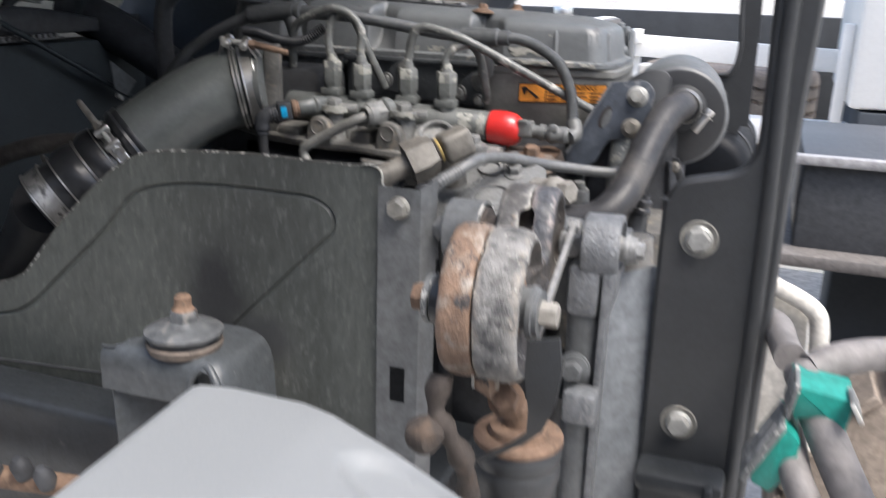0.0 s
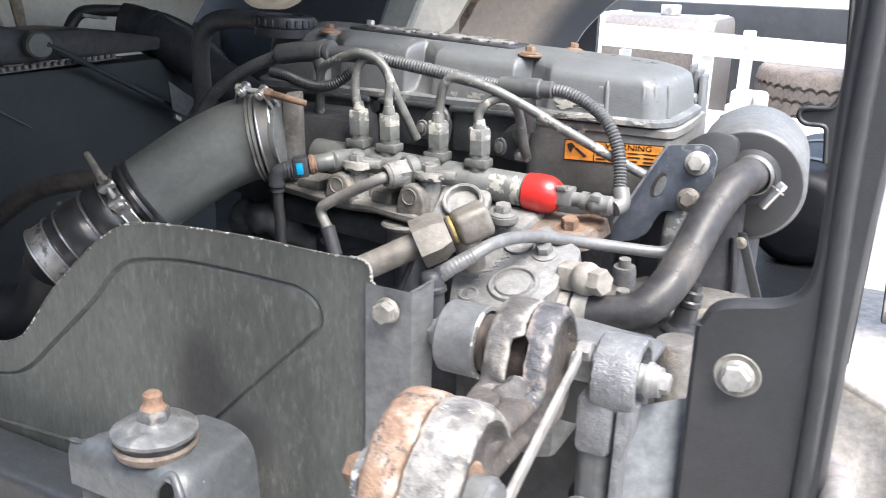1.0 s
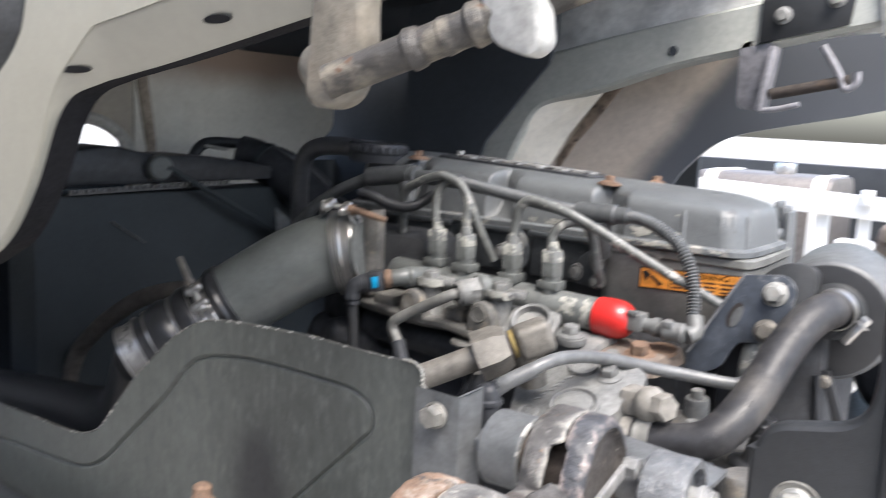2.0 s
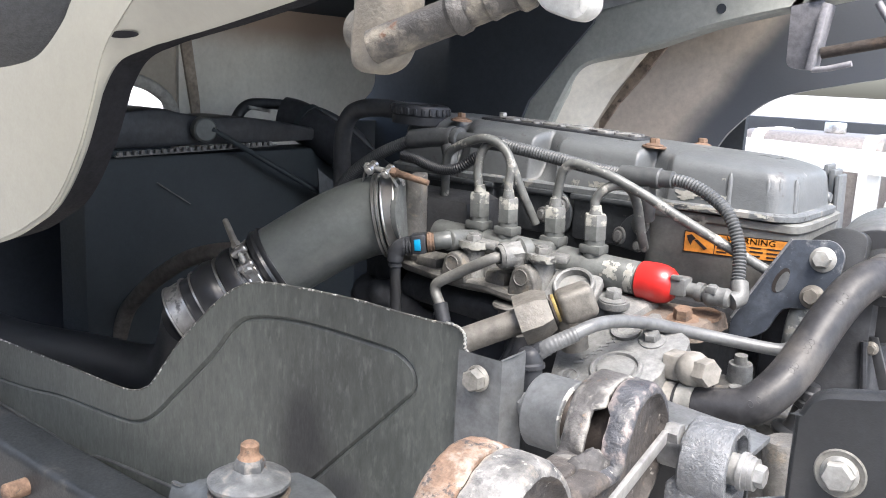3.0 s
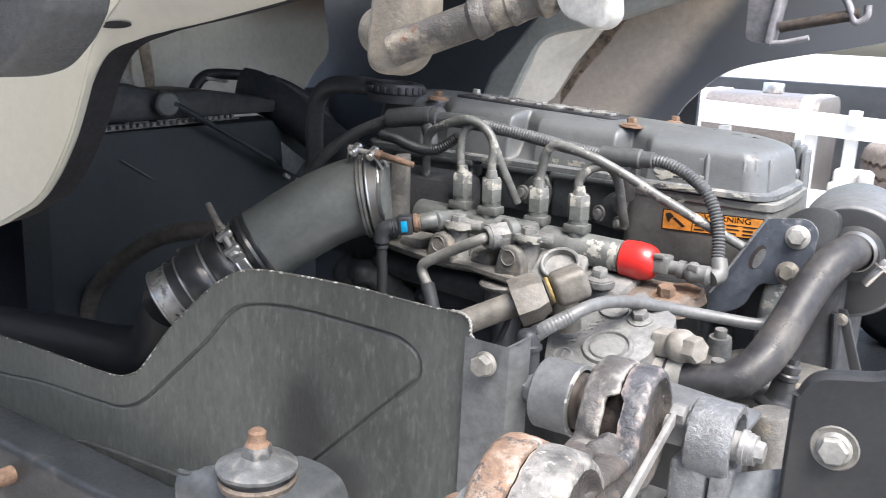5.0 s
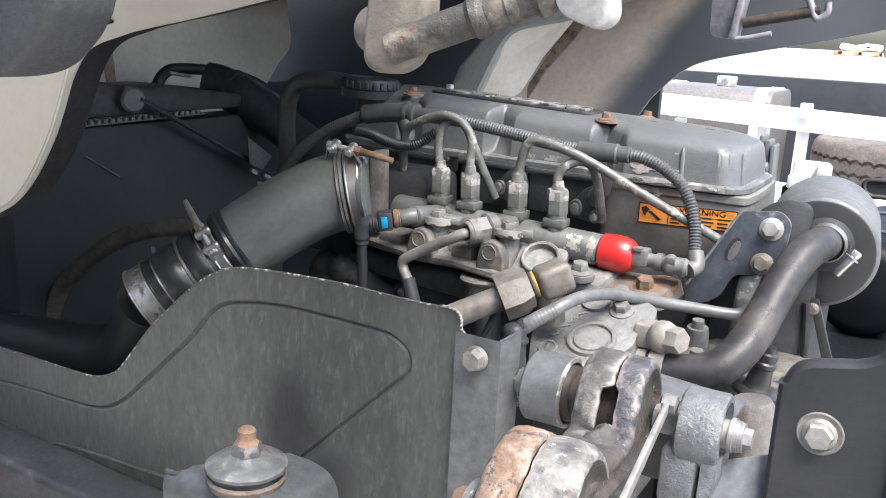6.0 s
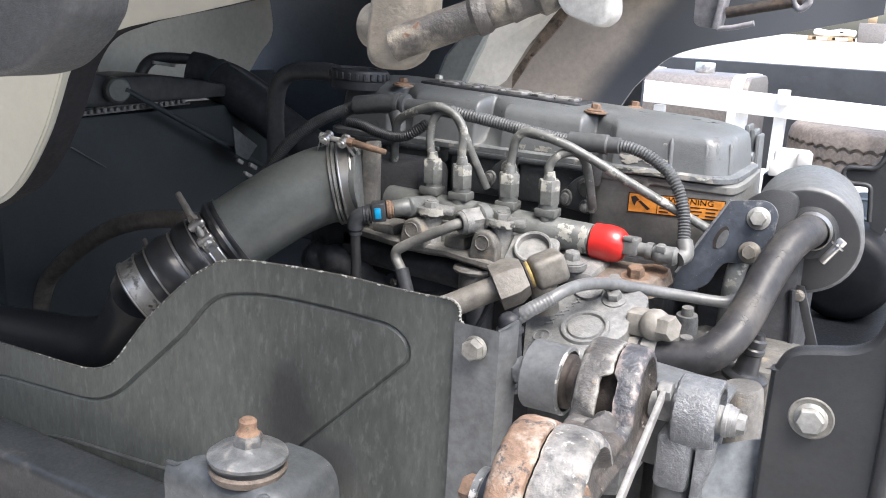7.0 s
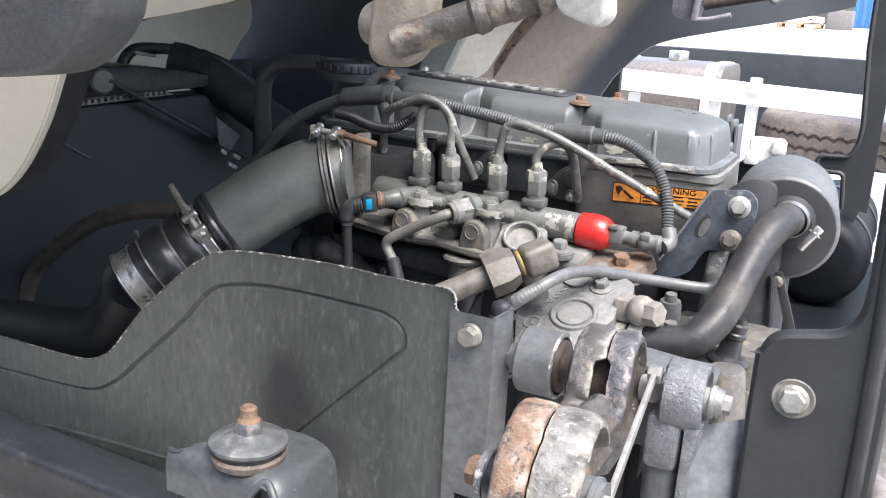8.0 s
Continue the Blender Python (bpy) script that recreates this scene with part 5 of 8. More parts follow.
M_FEED = material("plain_grey_pipe", (0.118, 0.122, 0.123), 0.38, vary=0.12, scale=20, bump=0.08, second=(0.13, 0.132, 0.13), amount=0.25, second_scale=24, sharp=0.3, third=(0.40, 0.39, 0.37), third_amount=0.05, third_scale=80)
th = thing("fuel_feed_pipe", (-0.1, 1.0, 1.32), "bent grey fuel pipe with a ribbed end crossing above the pump", "pipe")
bm = BM()
tube(bm, [(-0.226, 0.841, 1.328), (-0.21, 0.85, 1.339), (-0.191, 0.88, 1.353), (-0.181, 0.92, 1.352), (-0.166, 0.96, 1.345), (-0.134, 1.0, 1.334), (-0.098, 1.03, 1.326), (-0.065, 1.05, 1.321), (-0.050, 1.058, 1.321), (-0.038, 1.064, 1.328), (-0.030, 1.075, 1.333)], 0.0072, 16)
part("pipe", bm, M_FEED, th)
bm = BM()
corrugated(bm, [(-0.230, 0.838, 1.323), (-0.219, 0.843, 1.333), (-0.200, 0.862, 1.346)], 0.0084, 0.0042, 0.0004)
part("ribbed_end", bm, M_FEED, th)
th = thing("rear_riser_pipe", (-0.042, 1.10, 1.30), "short upright grey pipe beside the bracket", "pipe")
bm = BM()
tube(bm, [(-0.058, 1.115, 1.24), (-0.057, 1.117, 1.30), (-0.056, 1.121, 1.338), (-0.050, 1.140, 1.375), (-0.046, 1.170, 1.395)], 0.0125, 16)
part("pipe", bm, M_PIPEGREY, th)


def build_bracket():
    th = thing("support_bracket", (-0.06, 1.125, 1.30), "dark painted steel bracket plate with a slot and two bolts", "bracket")
    n = V(0.02, -0.98, 0.19).normalized()

    def Q(x, z, h=0.0):
        return V(x, 1.128 + (z - 1.42) * 0.19, z) + n * h

    bm = BM()
    o = rounded([(-0.128, 1.304), (-0.099, 1.314), (-0.084, 1.324), (-0.078, 1.341), (-0.070, 1.354), (-0.045, 1.358), (-0.030, 1.356), (-0.019, 1.368), (-0.014, 1.425), (-0.028, 1.4385), (-0.075, 1.432), (-0.1275, 1.331)], [0.002, 0.012, 0.012, 0.006, 0.006, 0.004, 0.008, 0.01, 0.014, 0.010, 0.003, 0.003])
    prism(bm, [Q(p.x, p.y, 0) for p in o], n * 0.006, 0.001)
    part("plate", bm, M_BRACKET, th)
    bm = BM()
    ring = [(-0.0785 + 0.0085 * math.cos(a) * 0.9 + 0.0045 * math.sin(a), 1.3845 + 0.0150 * math.sin(a)) for a in [2 * math.pi * k / 28 for k in range(28)]]
    prism(bm, [Q(x, z, 0.0062) for x, z in ring], n * 0.0004)
    part("slot", bm, M_INK, th, "dark oval slot")
    bm = BM()
    ring2 = [(-0.0762 + 0.0062 * math.cos(a) * 0.9 + 0.0036 * math.sin(a), 1.3830 + 0.0125 * math.sin(a)) for a in [2 * math.pi * k / 24 for k in range(24)]]
    prism(bm, [Q(x, z, 0.0067) for x, z in ring2], n * 0.0003)
    part("slot_floor", bm, M_STRIP, th, "grey metal seen through the slot")
    bm = BM()
    tube(bm, [Q(-0.0745, 1.4325, 0.0045), Q(-0.100, 1.384, 0.0045), Q(-0.1275, 1.331, 0.0045)], 0.0022, 8)
    part("worn_edge", bm, M_CHIPDARK2, th, "worn pale edge of the plate")
    bm = BM()
    bolt(bm, Q(-0.037, 1.415, 0.006), n, 0.0180, 0.011, 0.0145, 0.1)
    part("bracket_bolt", bm, M_ZINC, th, "bright zinc hexagon bolt")
    bm = BM()
    bolt(bm, Q(-0.041, 1.372, 0.006), n, 0.0165, 0.009, 0.0138, 0.6)
    part("bracket_bolt", bm, M_TAN, th, "tarnished brown hexagon bolt")
    bm = BM()
    o2 = rounded([(-0.075, 1.36), (0.004, 1.36), (0.004, 1.452), (-0.03, 1.455), (-0.06, 1.435)], 0.014)
    prism(bm, [Q(p.x, p.y, -0.03) for p in o2], n * 0.026, 0.003)
    part("backing_lug", bm, M_POST, th)


build_bracket()


def build_drum():
    th = thing("resonator_drum", (0.03, 1.20, 1.31), "black round resonator drum with a hose entering its face", "resonator")
    n = V(0.10, -0.99, -0.03).normalized()
    c = V(0.014, 1.165, 1.387)
    bm = BM()
    lathe(bm, c, -n, [(0, 0), (0, 0.064), (0.002, 0.068), (0.006, 0.0705), (0.160, 0.0715), (0.166, 0.069), (0.166, 0)], 56)
    part("drum", bm, M_STRIP, th, "grey drum shell")
    bm = BM()
    lathe(bm, c + n * 0.0005, -n, [(0, 0), (0, 0.063), (0.0012, 0.0655)], 56)
    part("drum_face", bm, M_SATIN, th, "black drum face")
    bm = BM()
    lathe(bm, c + V(0.006, 0, 0.012), n, [(0, 0.034), (0.006, 0.031), (0.02, 0.029)], 32)
    part("spigot", bm, M_POST, th)


build_drum()
th = thing("air_tank", (0.018, 2.1, 1.06), "black rounded air tank lying on the frame", "air tank")
bm = BM()
lathe(bm, (0.018, 1.90, 1.164), (0.0, 1, 0), [(0, 0), (0, 0.070), (0.006, 0.086), (0.020, 0.096), (0.05, 0.101), (0.50, 0.101), (0.53, 0.092)], 48)
part("shell", bm, M_TANK, th)
for y in (2.04, 2.28):
    bm = BM()
    ring_band(bm, (0.018, y, 1.164), (0.0, 1, 0), 0.1015, 0.03, 0.002)
    part("strap", bm, M_POST, th)
th = thing("frame_crossmember", (0.12, 1.3, 0.9), "black frame plate carrying the air tank", "frame")
bm = BM()
box(bm, (0.03, 1.66, 1.0525), (0.26, 1.48, 0.025), 0.006)
part("plate", bm, M_TANK, th)
bm = BM()
box(bm, (0.03, 1.60, 0.93), (0.22, 1.30, 0.22), 0.02)
part("web", bm, M_FRAME, th)


def build_coolant_hose():
    th = thing("coolant_hose", (-0.03, 1.0, 1.26), "bent black rubber coolant hose with clips and moulded size marks", "hose")
    pts = [(-0.118, 0.938, 1.275), (-0.098, 0.939, 1.276), (-0.074, 0.941, 1.279), (-0.054, 0.945, 1.283), (-0.038, 0.954, 1.292), (-0.026, 0.971, 1.306), (-0.018, 0.995, 1.323), (-0.013, 1.02, 1.341), (-0.007, 1.05, 1.364), (0.003, 1.085, 1.389), (0.013, 1.11, 1.402), (0.021, 1.135, 1.406), (0.024, 1.18, 1.406)]
    bm = BM()
    tube(bm, pts, lambda i, n: 0.0198 + 0.0014 * min(1, max(0, (i / n - 0.10) / 0.35)), 36, 9)
    part("hose_body", bm, M_DUSTHOSE, th)
    bm = BM()
    d = V(1, 0.03, 0.05).normalized()
    lathe(bm, (-0.132, 0.9376, 1.2753), d, [(0, 0.016), (0.001, 0.0190), (0.014, 0.0194), (0.0150, 0.0180)], 32)
    part("pipe_end", bm, M_COLLAR, th, "tan pipe end in the hose")
    bm = BM()
    ring_band(bm, V(-0.105, 0.9383, 1.2765), d, 0.0206, 0.017, 0.0012)
    part("end_clip", bm, M_ENDCLIP, th, "pale crimped end clip")
    for k in range(3):
        bm = BM()
        box(bm, (-0.1085, 0.9170 + 0.0004 * k, 1.274 - 0.004 * k), (0.010, 0.0016, 0.0016), 0.0004, turn(0, 0, 2), 1)
        part("clip_slot", bm, M_INK, th)
    bm = BM()
    d2 = V(0.15, 0.93, 0.2).normalized()
    ring_band(bm, (0.0235, 1.146, 1.4050), d2, 0.0228, 0.010, 0.0014)
    part("hose_clip", bm, M_STEEL, th, "steel worm drive clip")
    bm = BM()
    rod(bm, (0.043, 1.112, 1.376), (0.059, 1.116, 1.400), 0.0048, seg=14, bevel=0.001)
    hexagon(bm, (0.059, 1.116, 1.400), (0.55, 0.14, 0.82), 0.010, 0.007)
    lathe(bm, (0.057, 1.1155, 1.397), (0.55, 0.14, 0.82), [(0, 0.0085), (0.0015, 0.0085)], 18)
    part("clip_screw", bm, M_STEEL, th, "worm screw of the clip")
    # moulded size marks on the near side
    path = smooth_path(pts, 9)
    eye = V(0.17, 0.02, 1.63)
    for k, f in enumerate((0.30, 0.325, 0.455, 0.475, 0.53, 0.55, 0.57, 0.70, 0.72)):
        i = int(f * (len(path) - 1))
        c, t = path[i], (path[i + 1] - path[i - 1]).normalized()
        n = (eye - c - t * (eye - c).dot(t)).normalized()
        up = t.cross(n)
        r = 0.0198 + 0.0014 * min(1, max(0, (f - 0.10) / 0.35)) - 0.0004
        bm = BM()
        loop = [c + n * r + t * (0.0024 * math.cos(a)) + up * (0.0036 * math.sin(a)) for a in [2 * math.pi * j / 12 for j in range(13)]]
        sweep(bm, loop, 0.0005, 6)
        part("size_mark", bm, M_DUSTHOSE, th)


build_coolant_hose()


def build_lifting_eye():
    th = thing("lifting_bracket", (-0.085, 1.36, 1.30), "upright grey ribbed lifting bracket behind the valve cover", "bracket")
    for k, (dx, w) in enumerate(((-0.020, 0.006), (-0.010, 0.008), (-0.001, 0.006))):
        bm = BM()
        o = rounded([(-0.086 + dx - w / 2 - 0.0, 1.28), (-0.086 + dx + w / 2, 1.28), (-0.090 + dx + w / 2, 1.505 - 0.006 * k), (-0.090 + dx - w / 2, 1.505 - 0.006 * k)], 0.003)
        prism(bm, [(p.x + (1.505 - p.y) * 0.02, 1.365 - 0.006 * k, p.y) for p in o], (0, 0.04, 0), 0.0015)
        part("rib", bm, M_ENGINE, th)


build_lifting_eye()


# ---- splash panel, frame and mounts ----
TOP = [(-1.32, 1.138), (-1.10, 1.145), (-0.962, 1.150), (-0.864, 1.152), (-0.806, 1.156), (-0.772, 1.168), (-0.750, 1.185), (-0.697, 1.246), (-0.655, 1.286), (-0.609, 1.325), (-0.573, 1.347), (-0.549, 1.355), (-0.520, 1.360), (-0.464, 1.364), (-0.386, 1.367), (-0.337, 1.366), (-0.290, 1.366), (-0.258, 1.367), (-0.246, 1.360), (-0.246, 1.345)]
CREASE = [(-1.32, 1.060), (-1.10, 1.080), (-0.994, 1.095), (-0.869, 1.103), (-0.799, 1.111), (-0.753, 1.133), (-0.701, 1.179), (-0.625, 1.249), (-0.586, 1.292), (-0.550, 1.312), (-0.470, 1.324), (-0.352, 1.3245), (-0.326, 1.3215), (-0.310, 1.312), (-0.3045, 1.299), (-0.308, 1.286), (-0.322, 1.271), (-0.350, 1.243), (-0.458, 1.135), (-0.65, 0.94)]


def build_splash_panel():
    th = thing("splash_panel", (-0.6, 0.73, 0.94), "black painted pressed steel panel with streaky dirt and a chipped edge", "panel")

    def line(pts):
        return [(p.x, p.z) for p in smooth_path([(x, 0, z) for x, z in pts], 5)]

    top = line(TOP)
    cr = line(CREASE)
    m = len(cr)
    off = []
    for i in range(m):
        t = Vector((cr[min(i + 1, m - 1)][0] - cr[max(i - 1, 0)][0], cr[min(i + 1, m - 1)][1] - cr[max(i - 1, 0)][1])).normalized()
        off.append((-t.y, t.x))
    lift = 0.0014
    out = [(x + 0.0042 * a, z + 0.0042 * b) for (x, z), (a, b) in zip(cr, off)]
    inn = [(x - 0.0030 * a, z - 0.0030 * b) for (x, z), (a, b) in zip(cr, off)]
    bm = BM()
    vo = [bm.verts.new((x, 0.730, z)) for x, z in out]
    vi = [bm.verts.new((x, 0.730 + lift, z)) for x, z in inn]
    vm = [bm.verts.new((x, 0.730 + 0.0040, z)) for x, z in cr]
    vt = [bm.verts.new((x, 0.730, z)) for x, z in top]
    b0 = bm.verts.new((-0.246, 0.730, 0.94))
    b1 = bm.verts.new((-1.32, 0.730 + lift, 0.94))
    for i in range(m - 1):
        bm.faces.new((vo[i], vo[i + 1], vm[i + 1], vm[i]))
        bm.faces.new((vm[i], vm[i + 1], vi[i + 1], vi[i]))
    for loop in (vt + [b0] + vo[::-1], vi + [b1]):
        es = []
        for a, b in zip(loop, loop[1:] + loop[:1]):
            es.append(bm.edges.get((a, b)) or bm.edges.new((a, b)))
        bmesh.ops.triangle_fill(bm, use_beauty=True, edges=es)
    bmesh.ops.recalc_face_normals(bm, faces=bm.faces)
    bmesh.ops.solidify(bm, geom=list(bm.faces), thickness=-0.0025)
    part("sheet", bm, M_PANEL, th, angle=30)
    # rolled edge
    bm = BM()
    pts = [V(x, 0.7305, z) for x, z in top]
    sweep(bm, even(pts, 0.006), lambda i, n: 0.0013 + 0.0006 * noise.noise(V(i * 0.7, 0, 0)), 8)
    part("rolled_edge", bm, M_EDGE, th, "edge with paint chipped to pale metal")
    corner = smooth_path([(-0.268, 0, 1.3685), (-0.256, 0, 1.3690), (-0.2475, 0, 1.3645), (-0.2445, 0, 1.357), (-0.2445, 0, 1.349), (-0.240, 0, 1.345)], 6)
    bm = BM()
    sweep(bm, [V(p.x, 0.7285 + 0.0008 * math.sin(40 * k), p.z) + noise.noise_vector(p * 160) * 0.0008 for k, p in enumerate(corner)], lambda i, n: 0.0013 + 0.0002 * math.sin(i * 1.9), 8)
    part("bare_corner", bm, M_BARE, th, "corner bare to pale metal")
    # second pressed shape low at the front and the lower flange
    bm = BM()
    pts = smooth_path([(-1.32, 0.722, 1.040), (-1.10, 0.722, 1.035), (-0.98, 0.722, 1.030), (-0.93, 0.722, 1.018), (-0.90, 0.722, 1.030), (-0.86, 0.722, 1.040), (-0.70, 0.722, 1.052), (-0.60, 0.722, 1.058), (-0.52, 0.722, 1.056)], 6)
    sweep(bm, pts, 0.0026, 8)
    part("lower_flange", bm, M_CHIPFRAME, th)
    # upright edge strip with slot and bolt
    bm = BM()
    holed(bm, [-0.2465, -0.230, -0.212, -0.197], [0.90, 1.100, 1.142, 1.349], {(1, 1)}, 0.722, 0.003)
    prism(bm, [(-0.197, 0.722, 0.90), (-0.197, 0.722, 1.349), (-0.191, 0.729, 1.353), (-0.187, 0.745, 1.356), (-0.187, 0.745, 0.90), (-0.191, 0.729, 0.90)], (-0.003, 0.0015, 0))
    part("edge_strip", bm, M_STRIP, th, "grey bracket strip with a square slot")
    bm = BM()
    bolt(bm, (-0.2205, 0.719, 1.328), (0, -1, 0), 0.019, 0.011, 0.0125, 0.5)
    part("panel_bolt", bm, M_DULLBOLT, th, "dull zinc hexagon bolt")


build_splash_panel()


def build_chassis():
    th = thing("chassis_rail", (-0.9, 0.66, 0.80), "dark grey painted chassis rail with worn edges", "chassis")
    bm = BM()
    o = rounded([(0.645, 0.78), (0.715, 0.78), (0.715, 1.045), (0.645, 1.040)], 0.012)
    prism(bm, [(-1.6, p.x, p.y) for p in o], (1.06, 0, 0))
    part("rail_web", bm, M_FRAME, th)
    bm = BM()
    tube(bm, [(-1.2, 0.60, 0.93), (-0.9, 0.60, 0.945), (-0.72, 0.60, 0.955), (-0.60, 0.61, 0.962), (-0.54, 0.63, 0.955)], 0.014, 18)
    part("rusty_tube", bm, M_RUST, th, "rusted steel tube")
    for x, y, z in ((-0.70, 0.585, 0.985), (-0.655, 0.59, 0.99), (-0.62, 0.59, 0.985)):
        bm = BM()
        lathe(bm, (x, y, z), (0, -0.4, 1), [(-0.02, 0.012), (0.0, 0.012), (0.004, 0.009), (0.010, 0.005)], 14)
        part("nut", bm, M_DARKCAST, th)
    bm = BM()
    lathe(bm, (-0.935, 0.625, 1.0), (0, -1, 0), [(-0.02, 0.013), (0.01, 0.013), (0.012, 0.010)], 18)
    part("rusty_bolt", bm, M_RUST, th, "rusted bolt end")


build_chassis()


def build_cab_mount():
    th = thing("cab_mount", (-0.437, 0.63, 0.90), "dark bracket with rubber cab mount, washers and rusty stud", "cab mount")
    # one pressed sheet: top, bent front with an arched slot, right side sloping down
    prof = [(0.702, 1.163), (0.66, 1.163), (0.63, 1.163), (0.617, 1.1625), (0.610, 1.1600), (0.605, 1.154), (0.6025, 1.146), (0.602, 1.138), (0.602, 1.132), (0.602, 1.126), (0.602, 1.119), (0.602, 1.112), (0.602, 1.06), (0.602, 1.0), (0.602, 0.90)]
    fall = [(-0.412, 0.0), (-0.403, 0.001), (-0.392, 0.003), (-0.383, 0.007), (-0.376, 0.016), (-0.372, 0.034), (-0.369, 0.09), (-0.367, 0.26), (-0.330, 0.30)]

    def dropped(x):
        for (xa, da), (xb, db) in zip(fall, fall[1:]):
            if xa <= x <= xb:
                return da + (db - da) * (x - xa) / (xb - xa)
        return 0.0

    xs = [-0.526 + 0.0032 * k for k in range(61)]
    bm = BM()
    grid = [[bm.verts.new((x, min(y, max(0.606, 0.604 + (x + 0.516) * 1.30)) if j < 4 else y, max(0.90, z - dropped(x)))) for j, (y, z) in enumerate(prof)] for x in xs]
    for i in range(60):
        xc = (xs[i] + xs[i + 1]) / 2
        for j in range(len(prof) - 1):
            zc = (prof[j][1] + prof[j + 1][1]) / 2
            u = (xc + 0.394) / 0.0185
            if xc < -0.412 and zc < 1.112:
                continue
            if abs(u) < 1 and zc < 1.1555 - 0.018 * u * u and prof[j][0] < 0.612:
                continue
            q = [grid[i][j], grid[i + 1][j], grid[i + 1][j + 1], grid[i][j + 1]]
            if len({tuple(round(c, 5) for c in v.co) for v in q}) == 4:
                bm.faces.new(q)
    bmesh.ops.delete(bm, geom=[v for v in bm.verts if not v.link_faces], context="VERTS")
    bmesh.ops.recalc_face_normals(bm, faces=bm.faces)
    bmesh.ops.solidify(bm, geom=list(bm.faces), thickness=-0.004)
    for v in bm.verts:
        v.co += noise.noise_vector(v.co * 18) * 0.0010
    part("pressed_sheet", bm, M_MOUNT, th, angle=50)
    bm = BM()
    tube(bm, [(-0.413, 0.6015, 1.113), (-0.4125, 0.6015, 1.132), (-0.408, 0.603, 1.147), (-0.394, 0.6085, 1.1580), (-0.380, 0.603, 1.147), (-0.3755, 0.6015, 1.132), (-0.3755, 0.6015, 1.10), (-0.375, 0.6015, 0.92)], 0.0046, 12)
    part("slot_rim", bm, M_MOUNT, th, "raised rim of the arched slot")
    bm = BM()
    prism(bm, [(-0.520, 0.604, 1.148), (-0.443, 0.700, 1.150), (-0.443, 0.700, 0.90), (-0.478, 0.656, 0.90), (-0.518, 0.606, 1.03)], (0.004, -0.003, 0), 0.001)
    part("side_plate", bm, M_MOUNT, th)
    bm = BM()
    box(bm, (-0.445, 0.690, 1.02), (0.028, 0.03, 0.22), 0.004)
    part("inner_stay", bm, M_MOUNT, th)
    c = V(-0.439, 0.634, 1.1660)
    bm = BM()
    lathe(bm, c, (0, 0, 1), [(-0.004, 0.039), (0.002, 0.0415), (0.0045, 0.0420), (0.007, 0.0400), (0.008, 0.030)], 48)
    part("lower_washer", bm, M_LEDGERUST, th, "rust-rimmed lower washer")
    bm = BM()
    lathe(bm, c + V(0, 0, 0.006), (0, 0, 1), [(0, 0.0390), (0.004, 0.0375), (0.0085, 0.0385)], 40)
    part("rubber_pad", bm, M_RUBBER, th)
    bm = BM()
    lathe(bm, c + V(0, 0, 0.0155), (0, 0, 1), [(-0.002, 0.0395), (-0.001, 0.0420), (0.0030, 0.0422), (0.0046, 0.0400), (0.0070, 0.0340), (0.0092, 0.0240), (0.0125, 0.0185), (0.0140, 0.0165), (0.0140, 0.0)], 52)
    for v in bm.verts:
        v.co += noise.noise_vector(v.co * 60) * 0.0009
    part("upper_washer", bm, M_CHIPDARK, th, "dished grey washer")
    bm = BM()
    hexagon(bm, c + V(0, 0, 0.0265), (0.03, 0, 1), 0.0285, 0.015, 0.16, 0.3)
    lathe(bm, c + V(0, 0, 0.0235), (0.03, 0, 1), [(0, 0.019), (0.002, 0.018), (0.0035, 0.0145)], 24)
    part("nut", bm, M_CHIPDARK, th, "dull hexagon nut")
    bm = BM()
    lathe(bm, c + V(0, 0, 0.0415), (0.03, 0, 1), [(0, 0.0125), (0.003, 0.0105), (0.005, 0.0096), (0.0145, 0.0094), (0.017, 0.0065)], 18)
    part("stud", bm, M_RUST, th, "orange rusted stud end")


M_MOUNT = material("blue_grey_mount_paint", (0.056, 0.062, 0.067), 0.42, vary=0.2, scale=16, bump=0.2, second=(0.15, 0.15, 0.145), amount=0.3, second_scale=30, sharp=0.3, third=(0.42, 0.41, 0.39), third_amount=0.14, third_scale=60)
M_CHIPDARK = material("worn_dark_washer", (0.085, 0.09, 0.094), 0.45, vary=0.25, scale=30, bump=0.5, second=(0.19, 0.18, 0.165), amount=0.42, second_scale=60, sharp=0.15, third=(0.13, 0.085, 0.06), third_amount=0.25, third_scale=50)
build_cab_mount()


